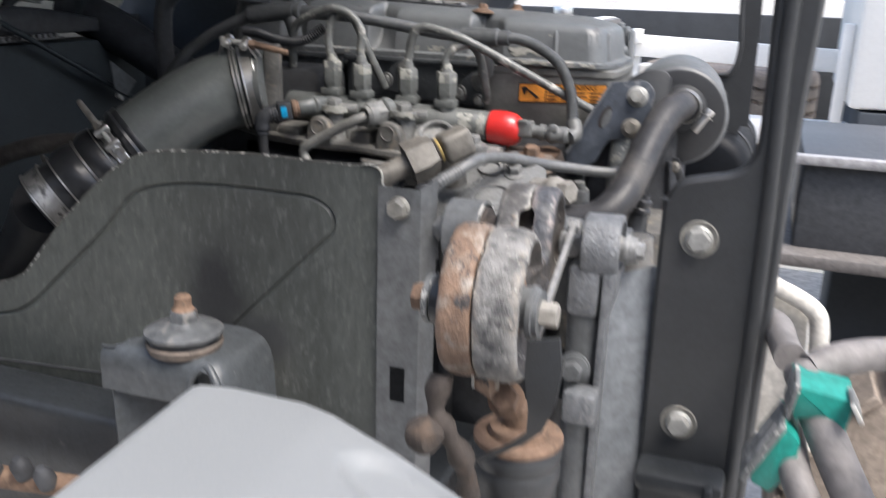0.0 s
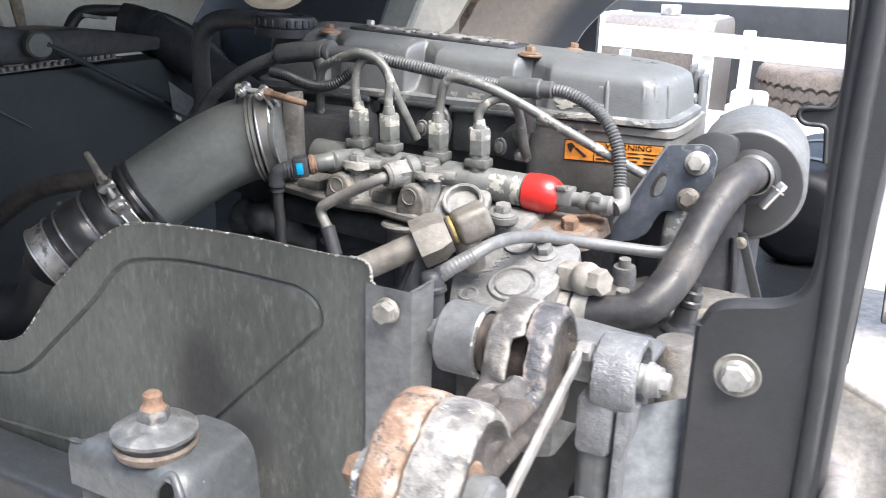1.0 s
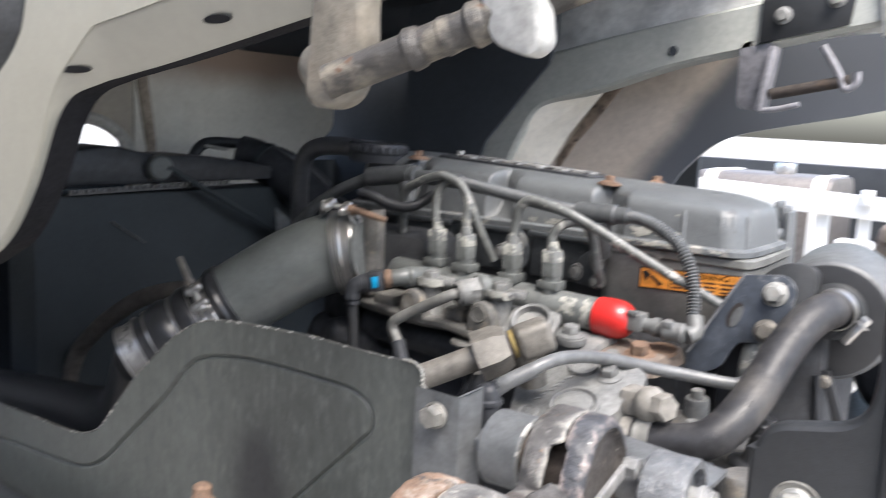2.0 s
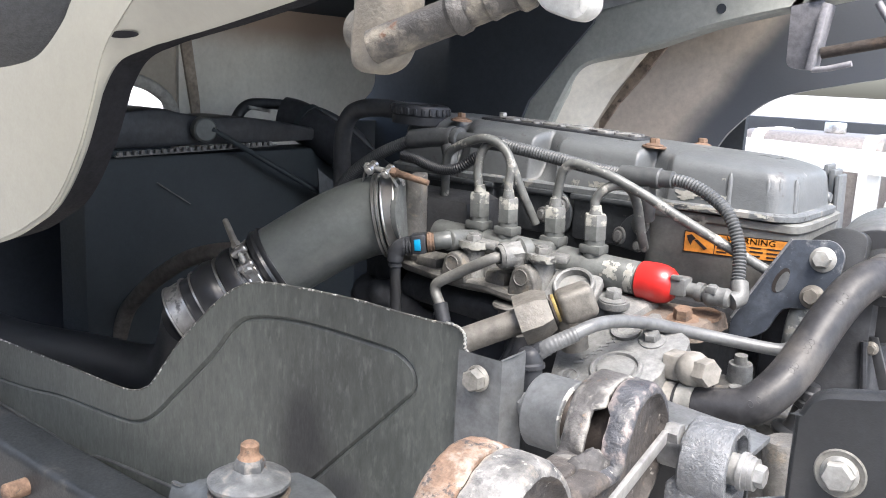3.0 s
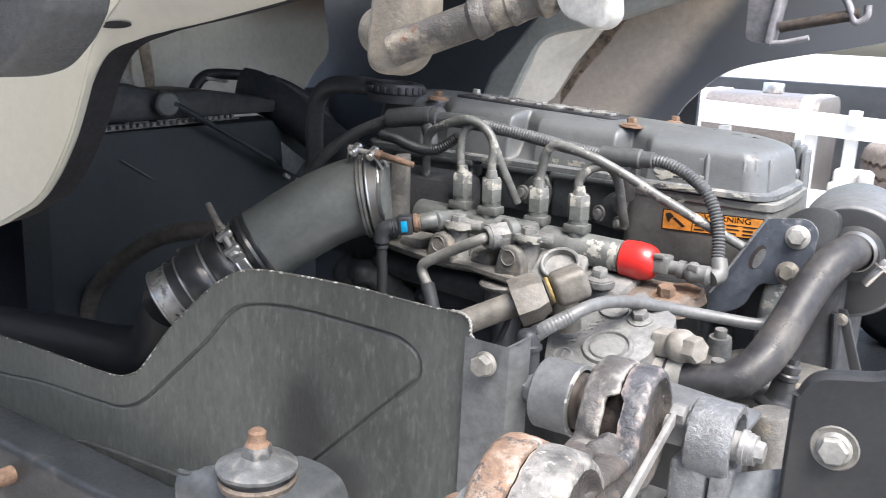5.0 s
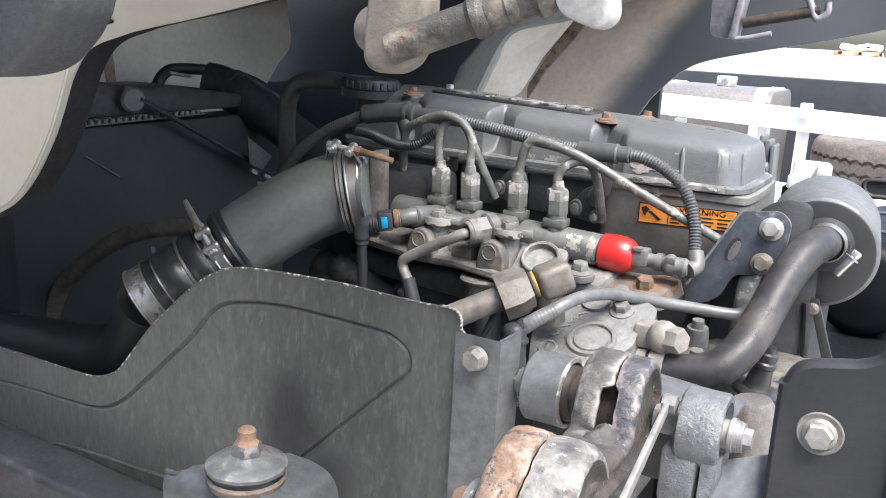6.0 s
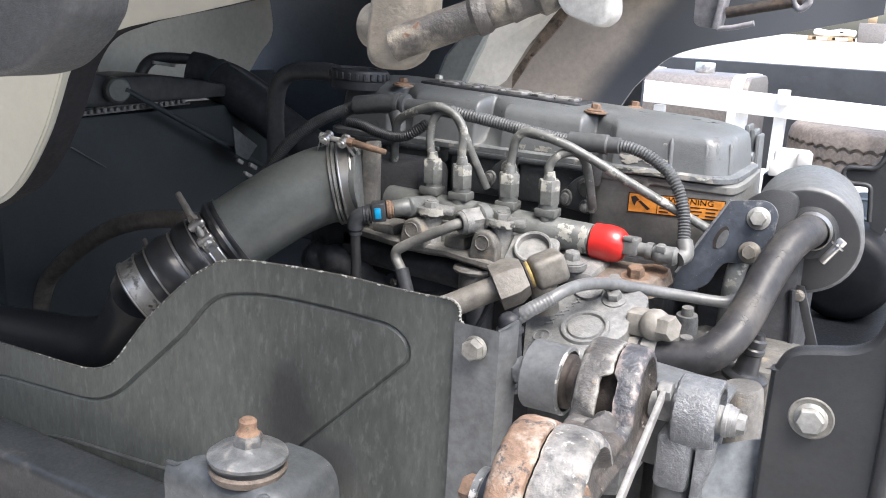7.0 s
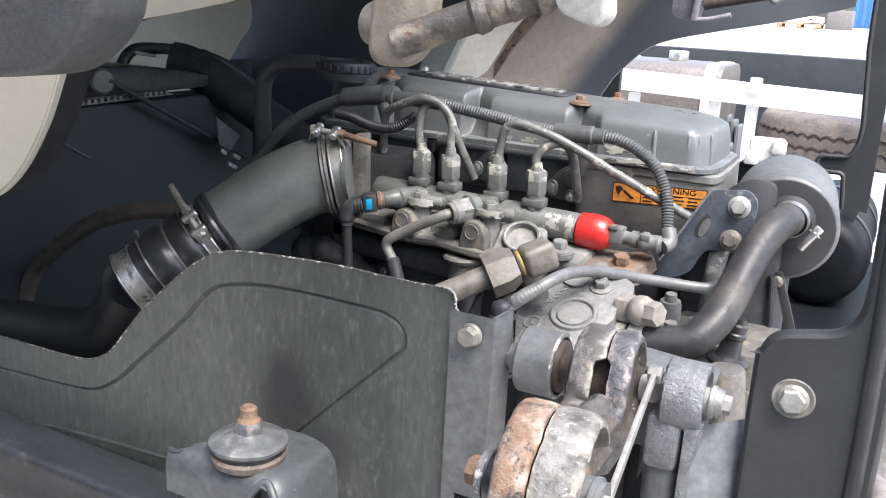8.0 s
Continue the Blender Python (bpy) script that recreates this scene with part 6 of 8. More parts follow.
def build_post():
    th = thing("support_post", (0.10, 0.76, 0.86), "black coated pressed steel post with large bolts", "post")
    left = [(0.052, 0.86), (0.048, 1.10), (0.046, 1.335), (0.048, 1.355), (0.0545, 1.3715), (0.066, 1.3805), (0.085, 1.3855), (0.108, 1.391), (0.122, 1.402), (0.1275, 1.424), (0.1275, 1.47), (0.1255, 1.555), (0.1265, 1.66), (0.128, 1.80), (0.130, 2.15)]
    right = [(0.86, 0.162), (1.25, 0.163), (1.38, 0.163), (1.47, 0.1655), (1.555, 0.169), (1.66, 0.173), (1.80, 0.176), (2.15, 0.18)]

    def far(z):
        for (za, xa), (zb, xb) in zip(right, right[1:]):
            if z <= zb:
                return xa + (xb - xa) * (z - za) / (zb - za)
        return right[-1][1]

    lp = [(p.x, p.z) for p in smooth_path([(x, 0, z) for x, z in left], 6)]
    rp = [(far(z), z) for x, z in lp]
    loop = lp + rp[::-1]
    bm = BM()
    m, h = len(loop), len(lp)
    rings = []
    for d, y in ((0.000, 0.7735), (0.000, 0.7695), (0.0004, 0.7664), (0.0014, 0.7637), (0.003, 0.7618), (0.005, 0.7606)):
        near = list(inset2(loop[::-1], d))[h:][::-1]
        side = [(p.x, p.y) for p in near]
        for k in range(1, h):
            side[k] = (side[k][0], max(side[k][1], side[k - 1][1] + 0.0002))
        rings.append([bm.verts.new((far(z) - d, y, z)) for x, z in side[::-1]] + [bm.verts.new((x, y, z)) for x, z in side])
    for A, B in zip(rings, rings[1:]):
        for k in range(m):
            bm.faces.new((A[k], A[(k + 1) % m], B[(k + 1) % m], B[k]))
    R = rings[-1]
    for k in range(h - 1):
        bm.faces.new((R[k], R[k + 1], R[m - 2 - k], R[m - 1 - k]))
    for k in range(m):
        bm.edges.get((R[k], R[(k + 1) % m])).smooth = False
    bmesh.ops.recalc_face_normals(bm, faces=bm.faces)
    part("pressed_post", bm, M_POST, th, angle=60)
    # raised rib along the outer side
    bm = BM()
    rib = [V(x, 0.762, z) for x, z in ((0.146, 0.88), (0.146, 1.10), (0.146, 1.30), (0.1435, 1.42), (0.1415, 1.50), (0.142, 1.60), (0.145, 1.72), (0.148, 1.95), (0.15, 2.12))]
    sweep(bm, smooth_path(rib, 6), 0.0078, 14)
    part("rib", bm, M_POST, th)
    for x, z in ((0.085, 1.322), (0.086, 1.120)):
        bm = BM()
        lathe(bm, (x, 0.7615, z), (0, -1, 0), [(0, 0.0190), (0.0015, 0.0190), (0.0022, 0.0178), (0.0015, 0.0165), (0.0015, 0.010)], 30)
        part("washer", bm, M_DULLBOLT, th, "dull washer")
        bm = BM()
        bolt(bm, (x, 0.760, z), (0, -1, 0), 0.0205, 0.009, 0.0138, 0.2)
        part("post_bolt", bm, M_ZINC, th, "pale zinc flange bolt")
    bm = BM()
    box(bm, (0.095, 0.735, 1.070), (0.09, 0.05, 0.022), 0.008)
    box(bm, (0.125, 0.712, 1.055), (0.008, 0.02, 0.05), 0.002)
    part("foot_ledge", bm, M_FRAME, th)


build_post()


def build_far_post():
    th = thing("far_support_post", (0.06, 1.97, 1.24), "black pressed steel post standing over the air tank", "post")
    edge = [(p.x, p.z) for p in smooth_path([(0.036, 0, 2.15), (0.045, 0, 1.665), (0.050, 0, 1.574), (0.059, 0, 1.470), (0.0605, 0, 1.440), (0.056, 0, 1.407), (0.044, 0, 1.3855), (0.028, 0, 1.3815), (-0.004, 0, 1.379), (-0.014, 0, 1.371), (-0.012, 0, 1.358), (0.002, 0, 1.348), (0.036, 0, 1.346), (0.043, 0, 1.32), (0.048, 0, 1.273)], 6)]
    loop = edge + [(0.058, 1.245), (0.074, 1.238), (0.082, 1.271), (0.098, 1.270), (0.096, 1.5), (0.090, 1.70), (0.085, 2.15)]
    bm = BM()
    prism(bm, [(x, 1.97, z) for x, z in loop], (0, 0.010, 0))
    part("pressed_post", bm, M_POST, th)
    bm = BM()
    sweep(bm, [V(x, 1.966, z) for x, z in edge], 0.005, 10)
    part("rolled_rim", bm, M_POST, th)


build_far_post()


def build_hanger():
    """The worn rubber-and-steel link unit in front of the pump: two split rings, eyes and a cross bolt."""
    th = thing("cab_suspension_link", (-0.06, 0.6, 1.05), "rusty cab suspension link with split rings, eyes and through bolts", "suspension")

    y1, z1, y2, z2, r1, r2 = 0.491, 1.326, 0.705, 1.3165, 0.0590, 0.0540

    def half(y, r, yc):
        return math.sqrt(max(0.0, r * r - (y - yc) ** 2))

    ys = [y1 - r1 * math.cos(math.pi * k / 44) for k in range(45)] + [y1 + r1 + (y2 - r2 - y1 - r1) * k / 12 for k in range(1, 12)] + [y2 - r2 * math.cos(math.pi * k / 52) for k in range(53)]
    up, low = [], []
    for y in ys:
        f = min(1.0, max(0.0, (y - y1) / (y2 - y1)))
        on = 1.0 if y1 < y < y2 else 0.0
        h = (half(y, r1, y1) ** 5 + half(y, r2, y2) ** 5) ** 0.2
        zc = z1 + (z2 - z1) * f
        up.append((y, zc + (h ** 5 + (0.003 * on) ** 5) ** 0.2))
        low.append((y, zc - (h ** 5 + (0.034 * on) ** 5) ** 0.2))
    loop = low + up[::-1][1:-1]

    def skew(y):
        return -0.080 * (y - y1)

    def shell(x_seam, x_face, at, m, m_face, name, text):
        """One pressed half of the link, front or rear: rim, tight shoulder, dished face, and a hole where the seam opens."""
        s = 1 if x_face > x_seam else -1
        w0 = abs(x_face - x_seam)
        rings = []
        for f, d in ((0.0, 0.0030), (0.03, 0.0006), (0.10, 0.0), (0.30, -0.0003), (0.55, 0.0), (0.74, 0.0002), (0.86, 0.0012), (0.94, 0.0028), (0.99, 0.0050), (1.0, 0.0078), (0.93, 0.0100), (0.78, 0.0120), (0.72, 0.016)):
            row = []
            for (y, z), p in zip(loop, inset2(loop, d)):
                w = w0 + 0.004 * min(1.0, max(0.0, (y - 0.58) / 0.06))
                x = x_seam + s * w * f + skew(y)
                hole = min(1.0, max(0.0, (1.358 - z) / 0.004)) * (1.0 if z > 1.318 and 0.628 < y < 0.682 else 0.0)
                if hole and f < 0.6:
                    x += s * (0.0050 if s > 0 else 0.0085) * hole * (1 - f * 0.9)
                q = V(x, p.x, p.y)
                row.append(q + noise.noise_vector(q * 34) * 0.0012 + noise.noise_vector(q * 150) * 0.0008)
            rings.append(row)
        count, n = len(loop), len(ys)

        def mesh(rows, closed, mat, title, label, lo, hi):
            bm = BM()
            vs = [[bm.verts.new(q) for q in row] for row in rows]
            for A, B in zip(vs, vs[1:]):
                for k in range(count):
                    if lo <= loop[k][0] < hi:
                        bm.faces.new((A[k], A[(k + 1) % count], B[(k + 1) % count], B[k]))
            if closed:
                R = vs[-1]
                for k in range(n - 1):
                    if lo <= ys[k] < hi:
                        q = []
                        for v in (R[k], R[k + 1], R[(count - k - 1) % count], R[(count - k) % count]):
                            if v not in q:
                                q.append(v)
                        if len(q) > 2:
                            bm.faces.new(q)
            bmesh.ops.delete(bm, geom=[v for v in bm.verts if not v.link_faces], context="VERTS")
            return part(title, bm, mat, th, label, angle=50)

        lo, hi = (-1.0, 0.545) if at == "front" else (0.638, 2.0)
        mesh(rings[:10], False, m, name, text, lo, hi)
        if at == "front":
            mesh(rings[9:], True, m_face, "side_face", "dark speckled side of the link", -1.0, 0.545)
        else:
            mesh(rings[:10], False, m_face, "waist", "dark rusted waist of the link", 0.545, 0.638)
            mesh(rings[9:], True, m_face, "side_face", "dark speckled side of the link", 0.545, 2.0)

    shell(-0.0500, -0.0772, "front", M_RUSTWORN, M_WEB, "front_shell", "orange rusted front of the half shell")
    shell(-0.0490, -0.0158, "front", M_RUSTGREY, M_WEB, "front_shell", "pale grey flaking front of the half shell")
    shell(-0.0520, -0.0790, "rear", M_FLAKERUST, M_WEB, "rear_shell", "rear of the half shell with flaking black paint")
    shell(-0.0510, -0.0315, "rear", M_FLAKE, M_WEB, "rear_shell", "rear of the half shell with flaking black paint")
    # crumbled rubber showing in the opening
    bm = BM()
    bmesh.ops.create_icosphere(bm, subdivisions=4, radius=1.0)
    for v in bm.verts:
        v.co = V(-0.062 + v.co.x * 0.016, 0.642 + v.co.y * 0.022, 1.306 + v.co.z * 0.026)
        v.co += noise.noise_vector(v.co * 70) * 0.005 + noise.noise_vector(v.co * 180) * 0.0022
    part("crumbled_bush", bm, M_BUSH, th, "crumbled grey rubber bush")
    bm = BM()
    rod(bm, (-0.092, 0.491, 1.325), (-0.012, 0.491, 1.325), 0.0165, seg=28)
    part("front_sleeve", bm, M_STRIP, th)
    bm = BM()
    lathe(bm, (-0.090, 0.489, 1.322), (1, 0, 0), [(0, 0.020), (0.008, 0.022)], 28)
    part("rubber_washer", bm, M_RUBBER, th)
    bm = BM()
    lathe(bm, (-0.097, 0.489, 1.322), (1, 0, 0), [(0, 0.019), (0.005, 0.019)], 28)
    part("washer", bm, M_CHIP, th)
    bm = BM()
    hexagon(bm, (-0.097, 0.489, 1.322), (-1, 0, 0), 0.020, 0.012, 0.1, 0.2)
    part("bolt_head", bm, M_RUST, th, "rusted bolt head")
    bm = BM()
    lathe(bm, (-0.015, 0.489, 1.323), (1, 0, 0), [(0, 0.0205), (0.004, 0.0205), (0.0045, 0.0180), (0.008, 0.0180)], 28)
    part("washer", bm, M_STRIP, th)
    bm = BM()
    hexagon(bm, (-0.007, 0.489, 1.323), (1, 0, 0), 0.017, 0.013, 0.1, 0.4)
    part("bolt_nut", bm, M_COLLAR, th, "dull stained nut")
    bm = BM()
    rod(bm, (-0.104, 0.705, 1.319), (-0.056, 0.705, 1.319), 0.030, seg=28, bevel=0.003)
    part("core", bm, M_RUSTDARK, th)
    bm = BM()
    lathe(bm, (-0.0345, 0.491, 1.325), (1, 0, 0), [(0, 0.018), (0, 0.024), (0.004, 0.025), (0.008, 0.024), (0.010, 0.022), (0.010, 0.018)], 36)
    part("rusty_collar", bm, M_RUST, th, "orange rusted collar")
    # eyes left and right
    bm = BM()
    lathe(bm, (-0.173, 0.750, 1.3033), (1, 0, 0.02), [(0, 0.020), (0, 0.032), (0.002, 0.034), (0.039, 0.034)], 48, cap=False)
    part("left_eye", bm, M_STRIP, th, "grey painted bushing eye")
    bm = BM()
    lathe(bm, (-0.1345, 0.750, 1.3040), (1, 0, 0.02), [(0, 0.0335), (0, 0.0342), (0.0018, 0.0338), (0.0022, 0.0300), (-0.03, 0.0295)], 48, cap=False)
    part("eye_rim", bm, M_CHIP, th, "rim worn to pale metal")
    bm = BM()
    rod(bm, (-0.160, 0.750, 1.3035), (-0.128, 0.750, 1.3042), 0.027, seg=28, bevel=0.003)
    rod(bm, (-0.130, 0.750, 1.3035), (-0.085, 0.740, 1.308), 0.019, seg=24)
    part("eye_bush", bm, M_RUSTDARK, th, "dark rusted bush")
    bm = BM()
    rod(bm, (-0.186, 0.750, 1.303), (-0.10, 0.750, 1.305), 0.014, seg=24)
    hexagon(bm, (-0.180, 0.750, 1.303), (-1, 0, 0), 0.022, 0.014, 0.1, 0.4)
    part("eye_bolt", bm, M_STRIP, th)
    bm = BM()
    lathe(bm, (-0.026, 0.750, 1.304), (1, 0.03, 0.02), [(0, 0.014), (0, 0.0315), (0.0022, 0.0340), (0.013, 0.0345), (0.026, 0.0345), (0.0365, 0.0342), (0.0385, 0.0325), (0.0385, 0.0270), (0.030, 0.0255), (0.030, 0.014)], 64)
    for v in bm.verts:
        v.co += noise.noise_vector(v.co * 160) * 0.0007
    part("right_eye", bm, M_CASTPALE, th, "rough cast grey eye")
    bm = BM()
    rod(bm, (-0.05, 0.750, 1.303), (0.028, 0.750, 1.305), 0.013, seg=24)
    lathe(bm, (0.016, 0.750, 1.305), (1, 0, 0), [(0, 0.0155), (0.004, 0.0155), (0.0045, 0.014), (0.008, 0.014)], 24)
    hexagon(bm, (0.023, 0.750, 1.305), (1, 0, 0), 0.016, 0.012, 0.1, 0.2)
    hexagon(bm, (-0.028, 0.730, 1.328), (-1, 0, 0), 0.015, 0.012, 0.1, 0.2)
    part("eye_bolt", bm, M_DULLZINC, th, "zinc bolt and washers")
    # thin bright link plate
    bm = BM()
    a, b = V(-0.0315, 0.700, 1.338), V(-0.0105, 0.488, 1.311)
    up = V(0, 0.10, 0.99) * 0.0085
    prism(bm, [a - up, a + up * 0.3, b + up * 0.4, b - up], (0.0045, 0.0004, 0), 0.001)
    part("link_plate", bm, M_LINK, th, "flat bright steel link plate")
    # cast arm below the right eye
    bm = BM()
    o = rounded([(-0.036, 1.290), (-0.002, 1.290), (-0.004, 1.235), (-0.036, 1.235)], 0.008)
    prism(bm, [(p.x, 0.722, p.y) for p in o], (0, 0.045, 0), 0.006)
    part("cast_head", bm, M_CASTPALE, th, "rough cast head of the arm")
    bm = BM()
    rod(bm, (-0.0205, 0.746, 1.262), (-0.010, 0.742, 0.90), 0.0185, seg=26)
    part("arm_tube", bm, M_STRIP, th)
    bm = BM()
    prism(bm, [(0.000, 0.722, 1.284), (0.014, 0.722, 1.286), (0.013, 0.722, 1.262), (0.006, 0.722, 1.235), (0.007, 0.722, 0.90), (-0.001, 0.722, 0.90), (-0.001, 0.722, 1.20)], (0, 0.05, 0), 0.001)
    part("edge_strip", bm, M_CASTPALE, th, "pale cast edge")
    bm = BM()
    box(bm, (-0.008, 0.70, 1.150), (0.034, 0.03, 0.034), 0.004)
    part("arm_block", bm, M_CASTPALE, th)
    bm = BM()
    bolt(bm, (-0.020, 0.712, 1.184), (0, -1, 0), 0.018, 0.012, 0.015, 0.3, 0.017)
    part("arm_bolt", bm, M_STRIP, th)
    return th


M_FLAKERUST = material("flaking_black_over_rust", (0.078, 0.075, 0.073), 0.5, vary=0.4, scale=24, bump=0.9, fine=220, second=(0.27, 0.26, 0.24), amount=0.46, second_scale=40, sharp=0.30,
                       third=(0.22, 0.155, 0.108), third_amount=0.34, third_scale=34, speck=0.4, worn=(0.34, 0.33, 0.30), worn_at=(0.525, 0.57))
M_BUSH = material("crumbled_rubber", (0.055, 0.053, 0.052), 0.8, vary=0.4, scale=60, bump=1.0, fine=160, second=(0.24, 0.235, 0.22), amount=0.4, second_scale=90, sharp=0.15)
M_DULLZINC = material("greyed_zinc", (0.24, 0.242, 0.238), 0.45, 0.25, vary=0.2, scale=50, bump=0.25, second=(0.13, 0.13, 0.128), amount=0.3, second_scale=80, sharp=0.2, metal2=0.1)
M_LINK = material("bright_link_steel", (0.36, 0.35, 0.33), 0.4, 0.5, vary=0.12, scale=30, bump=0.2, second=(0.42, 0.3, 0.2), amount=0.18, second_scale=40, sharp=0.15)
build_hanger()


def build_damper():
    th = thing("cab_damper", (-0.03, 0.55, 0.80), "black cab damper with a rusty top plate and links", "damper")
    bm = BM()
    lathe(bm, (-0.034, 0.550, 0.80), (0, 0, 1), [(0, 0.036), (0.340, 0.036), (0.350, 0.0385), (0.357, 0.0385), (0.362, 0.036), (0.368, 0.0385), (0.376, 0.0385), (0.382, 0.034)], 44)
    part("can", bm, M_POST, th)
    bm = BM()
    lathe(bm, (-0.034, 0.550, 1.180), (0, 0, 1), [(0, 0.036), (0.003, 0.0392), (0.007, 0.0388), (0.009, 0.036), (0.009, 0.027), (0.015, 0.025), (0.016, 0.013), (0.034, 0.012), (0.034, 0)], 40)
    part("top_plate", bm, M_RUST, th, "orange rusted top plate")
    bm = BM()
    tube(bm, [(-0.072, 0.455, 1.275), (-0.072, 0.445, 1.250), (-0.060, 0.45, 1.225), (-0.055, 0.47, 1.19), (-0.058, 0.50, 1.14), (-0.04, 0.52, 1.09)], lambda i, n: 0.0085 + 0.0016 * math.sin(i * 0.7), 14)
    lathe(bm, (-0.085, 0.44, 1.235), (0.7, -0.6, 0), [(0, 0.010), (0.008, 0.014), (0.018, 0.013), (0.024, 0.008)], 20)
    for v in bm.verts:
        v.co += noise.noise_vector(v.co * 70) * 0.0022
    part("link", bm, M_RUSTDARK, th, "dark rusted link")
    bm = BM()
    bolt(bm, (-0.033, 0.500, 1.242), (0.1, -0.8, 0.5), 0.020, 0.016, 0.015, 0.3)
    part("link_nut", bm, M_RUST, th)
    bm = BM()
    prism(bm, [(-0.050, 0.462, 1.300), (-0.040, 0.462, 1.295), (-0.038, 0.47, 1.255), (-0.052, 0.47, 1.262)], (0.002, 0.02, 0), 0.0005)
    part("tab", bm, M_RUSTWORN, th)
    bm = BM()
    prism(bm, [(-0.0515, 0.461, 1.301), (-0.0495, 0.461, 1.300), (-0.0510, 0.469, 1.262), (-0.0530, 0.469, 1.262)], (0.0, 0.003, 0), 0.0004)
    part("tab_edge", bm, M_ZINC, th, "bright bare edge")
    bm = BM()
    rows = [[bm.verts.new(V(x, y, z) + V(w * dx, 0.004 * dy, w * 0.25 * dx)) for dx, dy in ((-1, 0), (1, 0), (1, 1), (-1, 1))]
            for x, y, z, w in ((0.000, 0.470, 1.310, 0.012), (0.002, 0.468, 1.285, 0.014), (0.002, 0.470, 1.255, 0.010), (-0.004, 0.478, 1.230, 0.006), (-0.020, 0.485, 1.212, 0.006), (-0.045, 0.492, 1.192, 0.006), (-0.060, 0.498, 1.180, 0.005))]
    for A, B in zip(rows, rows[1:]):
        for k in range(4):
            bm.faces.new((A[k], A[(k + 1) % 4], B[(k + 1) % 4], B[k]))
    bm.faces.new(rows[0])
    bm.faces.new(rows[-1])
    part("hook_plate", bm, M_POST, th, "bent black steel plate")


build_damper()

th = thing("side_bar", (0.02, 0.75, 0.80), "bluish grey flat steel bar with a bright edge", "bar")
bm = BM()
prism(bm, [(-0.004, 0.742, 1.275), (0.046, 0.775, 1.285), (0.046, 0.755, 0.80), (-0.002, 0.722, 0.80)], (0.004, 0.006, 0), 0.0012)
part("bar", bm, material("blue_grey_bar", (0.115, 0.125, 0.135), 0.4, vary=0.12, scale=12, bump=0.1, second=(0.28, 0.28, 0.27), amount=0.2, second_scale=16, sharp=0.3), th)
bm = BM()
prism(bm, [(-0.0055, 0.740, 1.274), (-0.0015, 0.742, 1.276), (0.0005, 0.722, 0.80), (-0.0035, 0.720, 0.80)], (0.001, 0.008, 0), 0.0008)
part("bright_edge", bm, M_LINK, th, "bright worn edge")
th = thing("flywheel_housing", (-0.02, 1.25, 0.9), "sooty cast flywheel housing behind the engine", "housing")
bm = BM()
box(bm, (-0.045, 1.25, 1.16), (0.13, 0.20, 0.46), 0.02)
part("casting", bm, M_DARKCAST, th)
th = thing("gear_housing", (-0.05, 1.05, 1.05), "dusty cast rear housing below the coolant hose", "housing")
bm = BM()
box(bm, (-0.03, 1.10, 1.135), (0.16, 0.14, 0.24), 0.02)
box(bm, (0.02, 1.06, 1.16), (0.06, 0.08, 0.10), 0.02, turn(0, 20, 0))
part("casting", bm, M_LEDGE, th)
for x, y, z, r in ((-0.085, 1.03, 1.262, 0.014), (-0.060, 1.045, 1.268, 0.011), (-0.098, 1.075, 1.285, 0.013)):
    bm = BM()
    lathe(bm, (x, y, z - 0.05), (0, -0.1, 1), [(0, r * 1.2), (0.05, r * 1.1), (0.056, r), (0.056, r * 0.6), (0.066, r * 0.55)], 20)
    part("bolt_boss", bm, M_CAST, th)
bm = BM()
box(bm, (-0.075, 1.055, 1.255), (0.09, 0.07, 0.02), 0.006, turn(6, 4, 12))
part("cast_flange", bm, M_LEDGE, th)
bm = BM()
lathe(bm, (-0.010, 1.000, 1.249), (0.16, 0.02, 1), [(0, 0.024), (0.002, 0.0265), (0.006, 0.0268), (0.008, 0.0250), (0.010, 0.0165), (0.014, 0.0140), (0.034, 0.0118), (0.036, 0.0135), (0.041, 0.0135), (0.043, 0.0110), (0.047, 0.0125), (0.052, 0.0120), (0.054, 0.009), (0.060, 0.008)], 30)
part("rubber_boot", bm, M_RUBBER, th, "black rubber boot with a flat round foot")
bm = BM()
lathe(bm, (0.024, 0.930, 1.05), (-0.105, -0.01, 1), [(0, 0.0225), (0.218, 0.0225), (0.222, 0.020), (0.222, 0.0)], 32)
for v in bm.verts:
    v.co += noise.noise_vector(v.co * 70) * 0.0006
part("boot_seat", bm, M_LEDGE, th, "dusty brown cast seat")
th = thing("cross_link", (-0.06, 0.80, 1.27), "flat grey steel cross plate behind the link eyes", "plate")
bm = BM()
box(bm, (-0.045, 0.815, 1.305), (0.11, 0.05, 0.006), 0.001, turn(0, 4, 0))
part("plate", bm, M_STRIP, th)
bm = BM()
box(bm, (-0.052, 0.842, 1.25), (0.095, 0.006, 0.11), 0.001)
part("web", bm, M_FRAME, th)
th = thing("black_cables", (0.06, 1.1, 1.2), "thin black cables hanging behind the post", "cable")
for pts in ([(0.012, 1.15, 1.325), (0.016, 1.15, 1.29), (0.019, 1.15, 1.245), (0.019, 1.15, 1.064)], [(0.052, 1.10, 1.26), (0.045, 1.08, 1.245), (0.03, 1.06, 1.22)]):
    bm = BM()
    tube(bm, pts, 0.004, 8)
    part("cable", bm, M_PLASTIC, th)
th = thing("drum_stay", (0.04, 1.155, 1.064), "black steel stay carrying the resonator drum", "bracket")
bm = BM()
prism(bm, [(0.013, 1.157, 1.330), (0.024, 1.157, 1.330), (0.120, 1.157, 1.064), (0.102, 1.157, 1.064)], (0, 0.006, 0), 0.001)
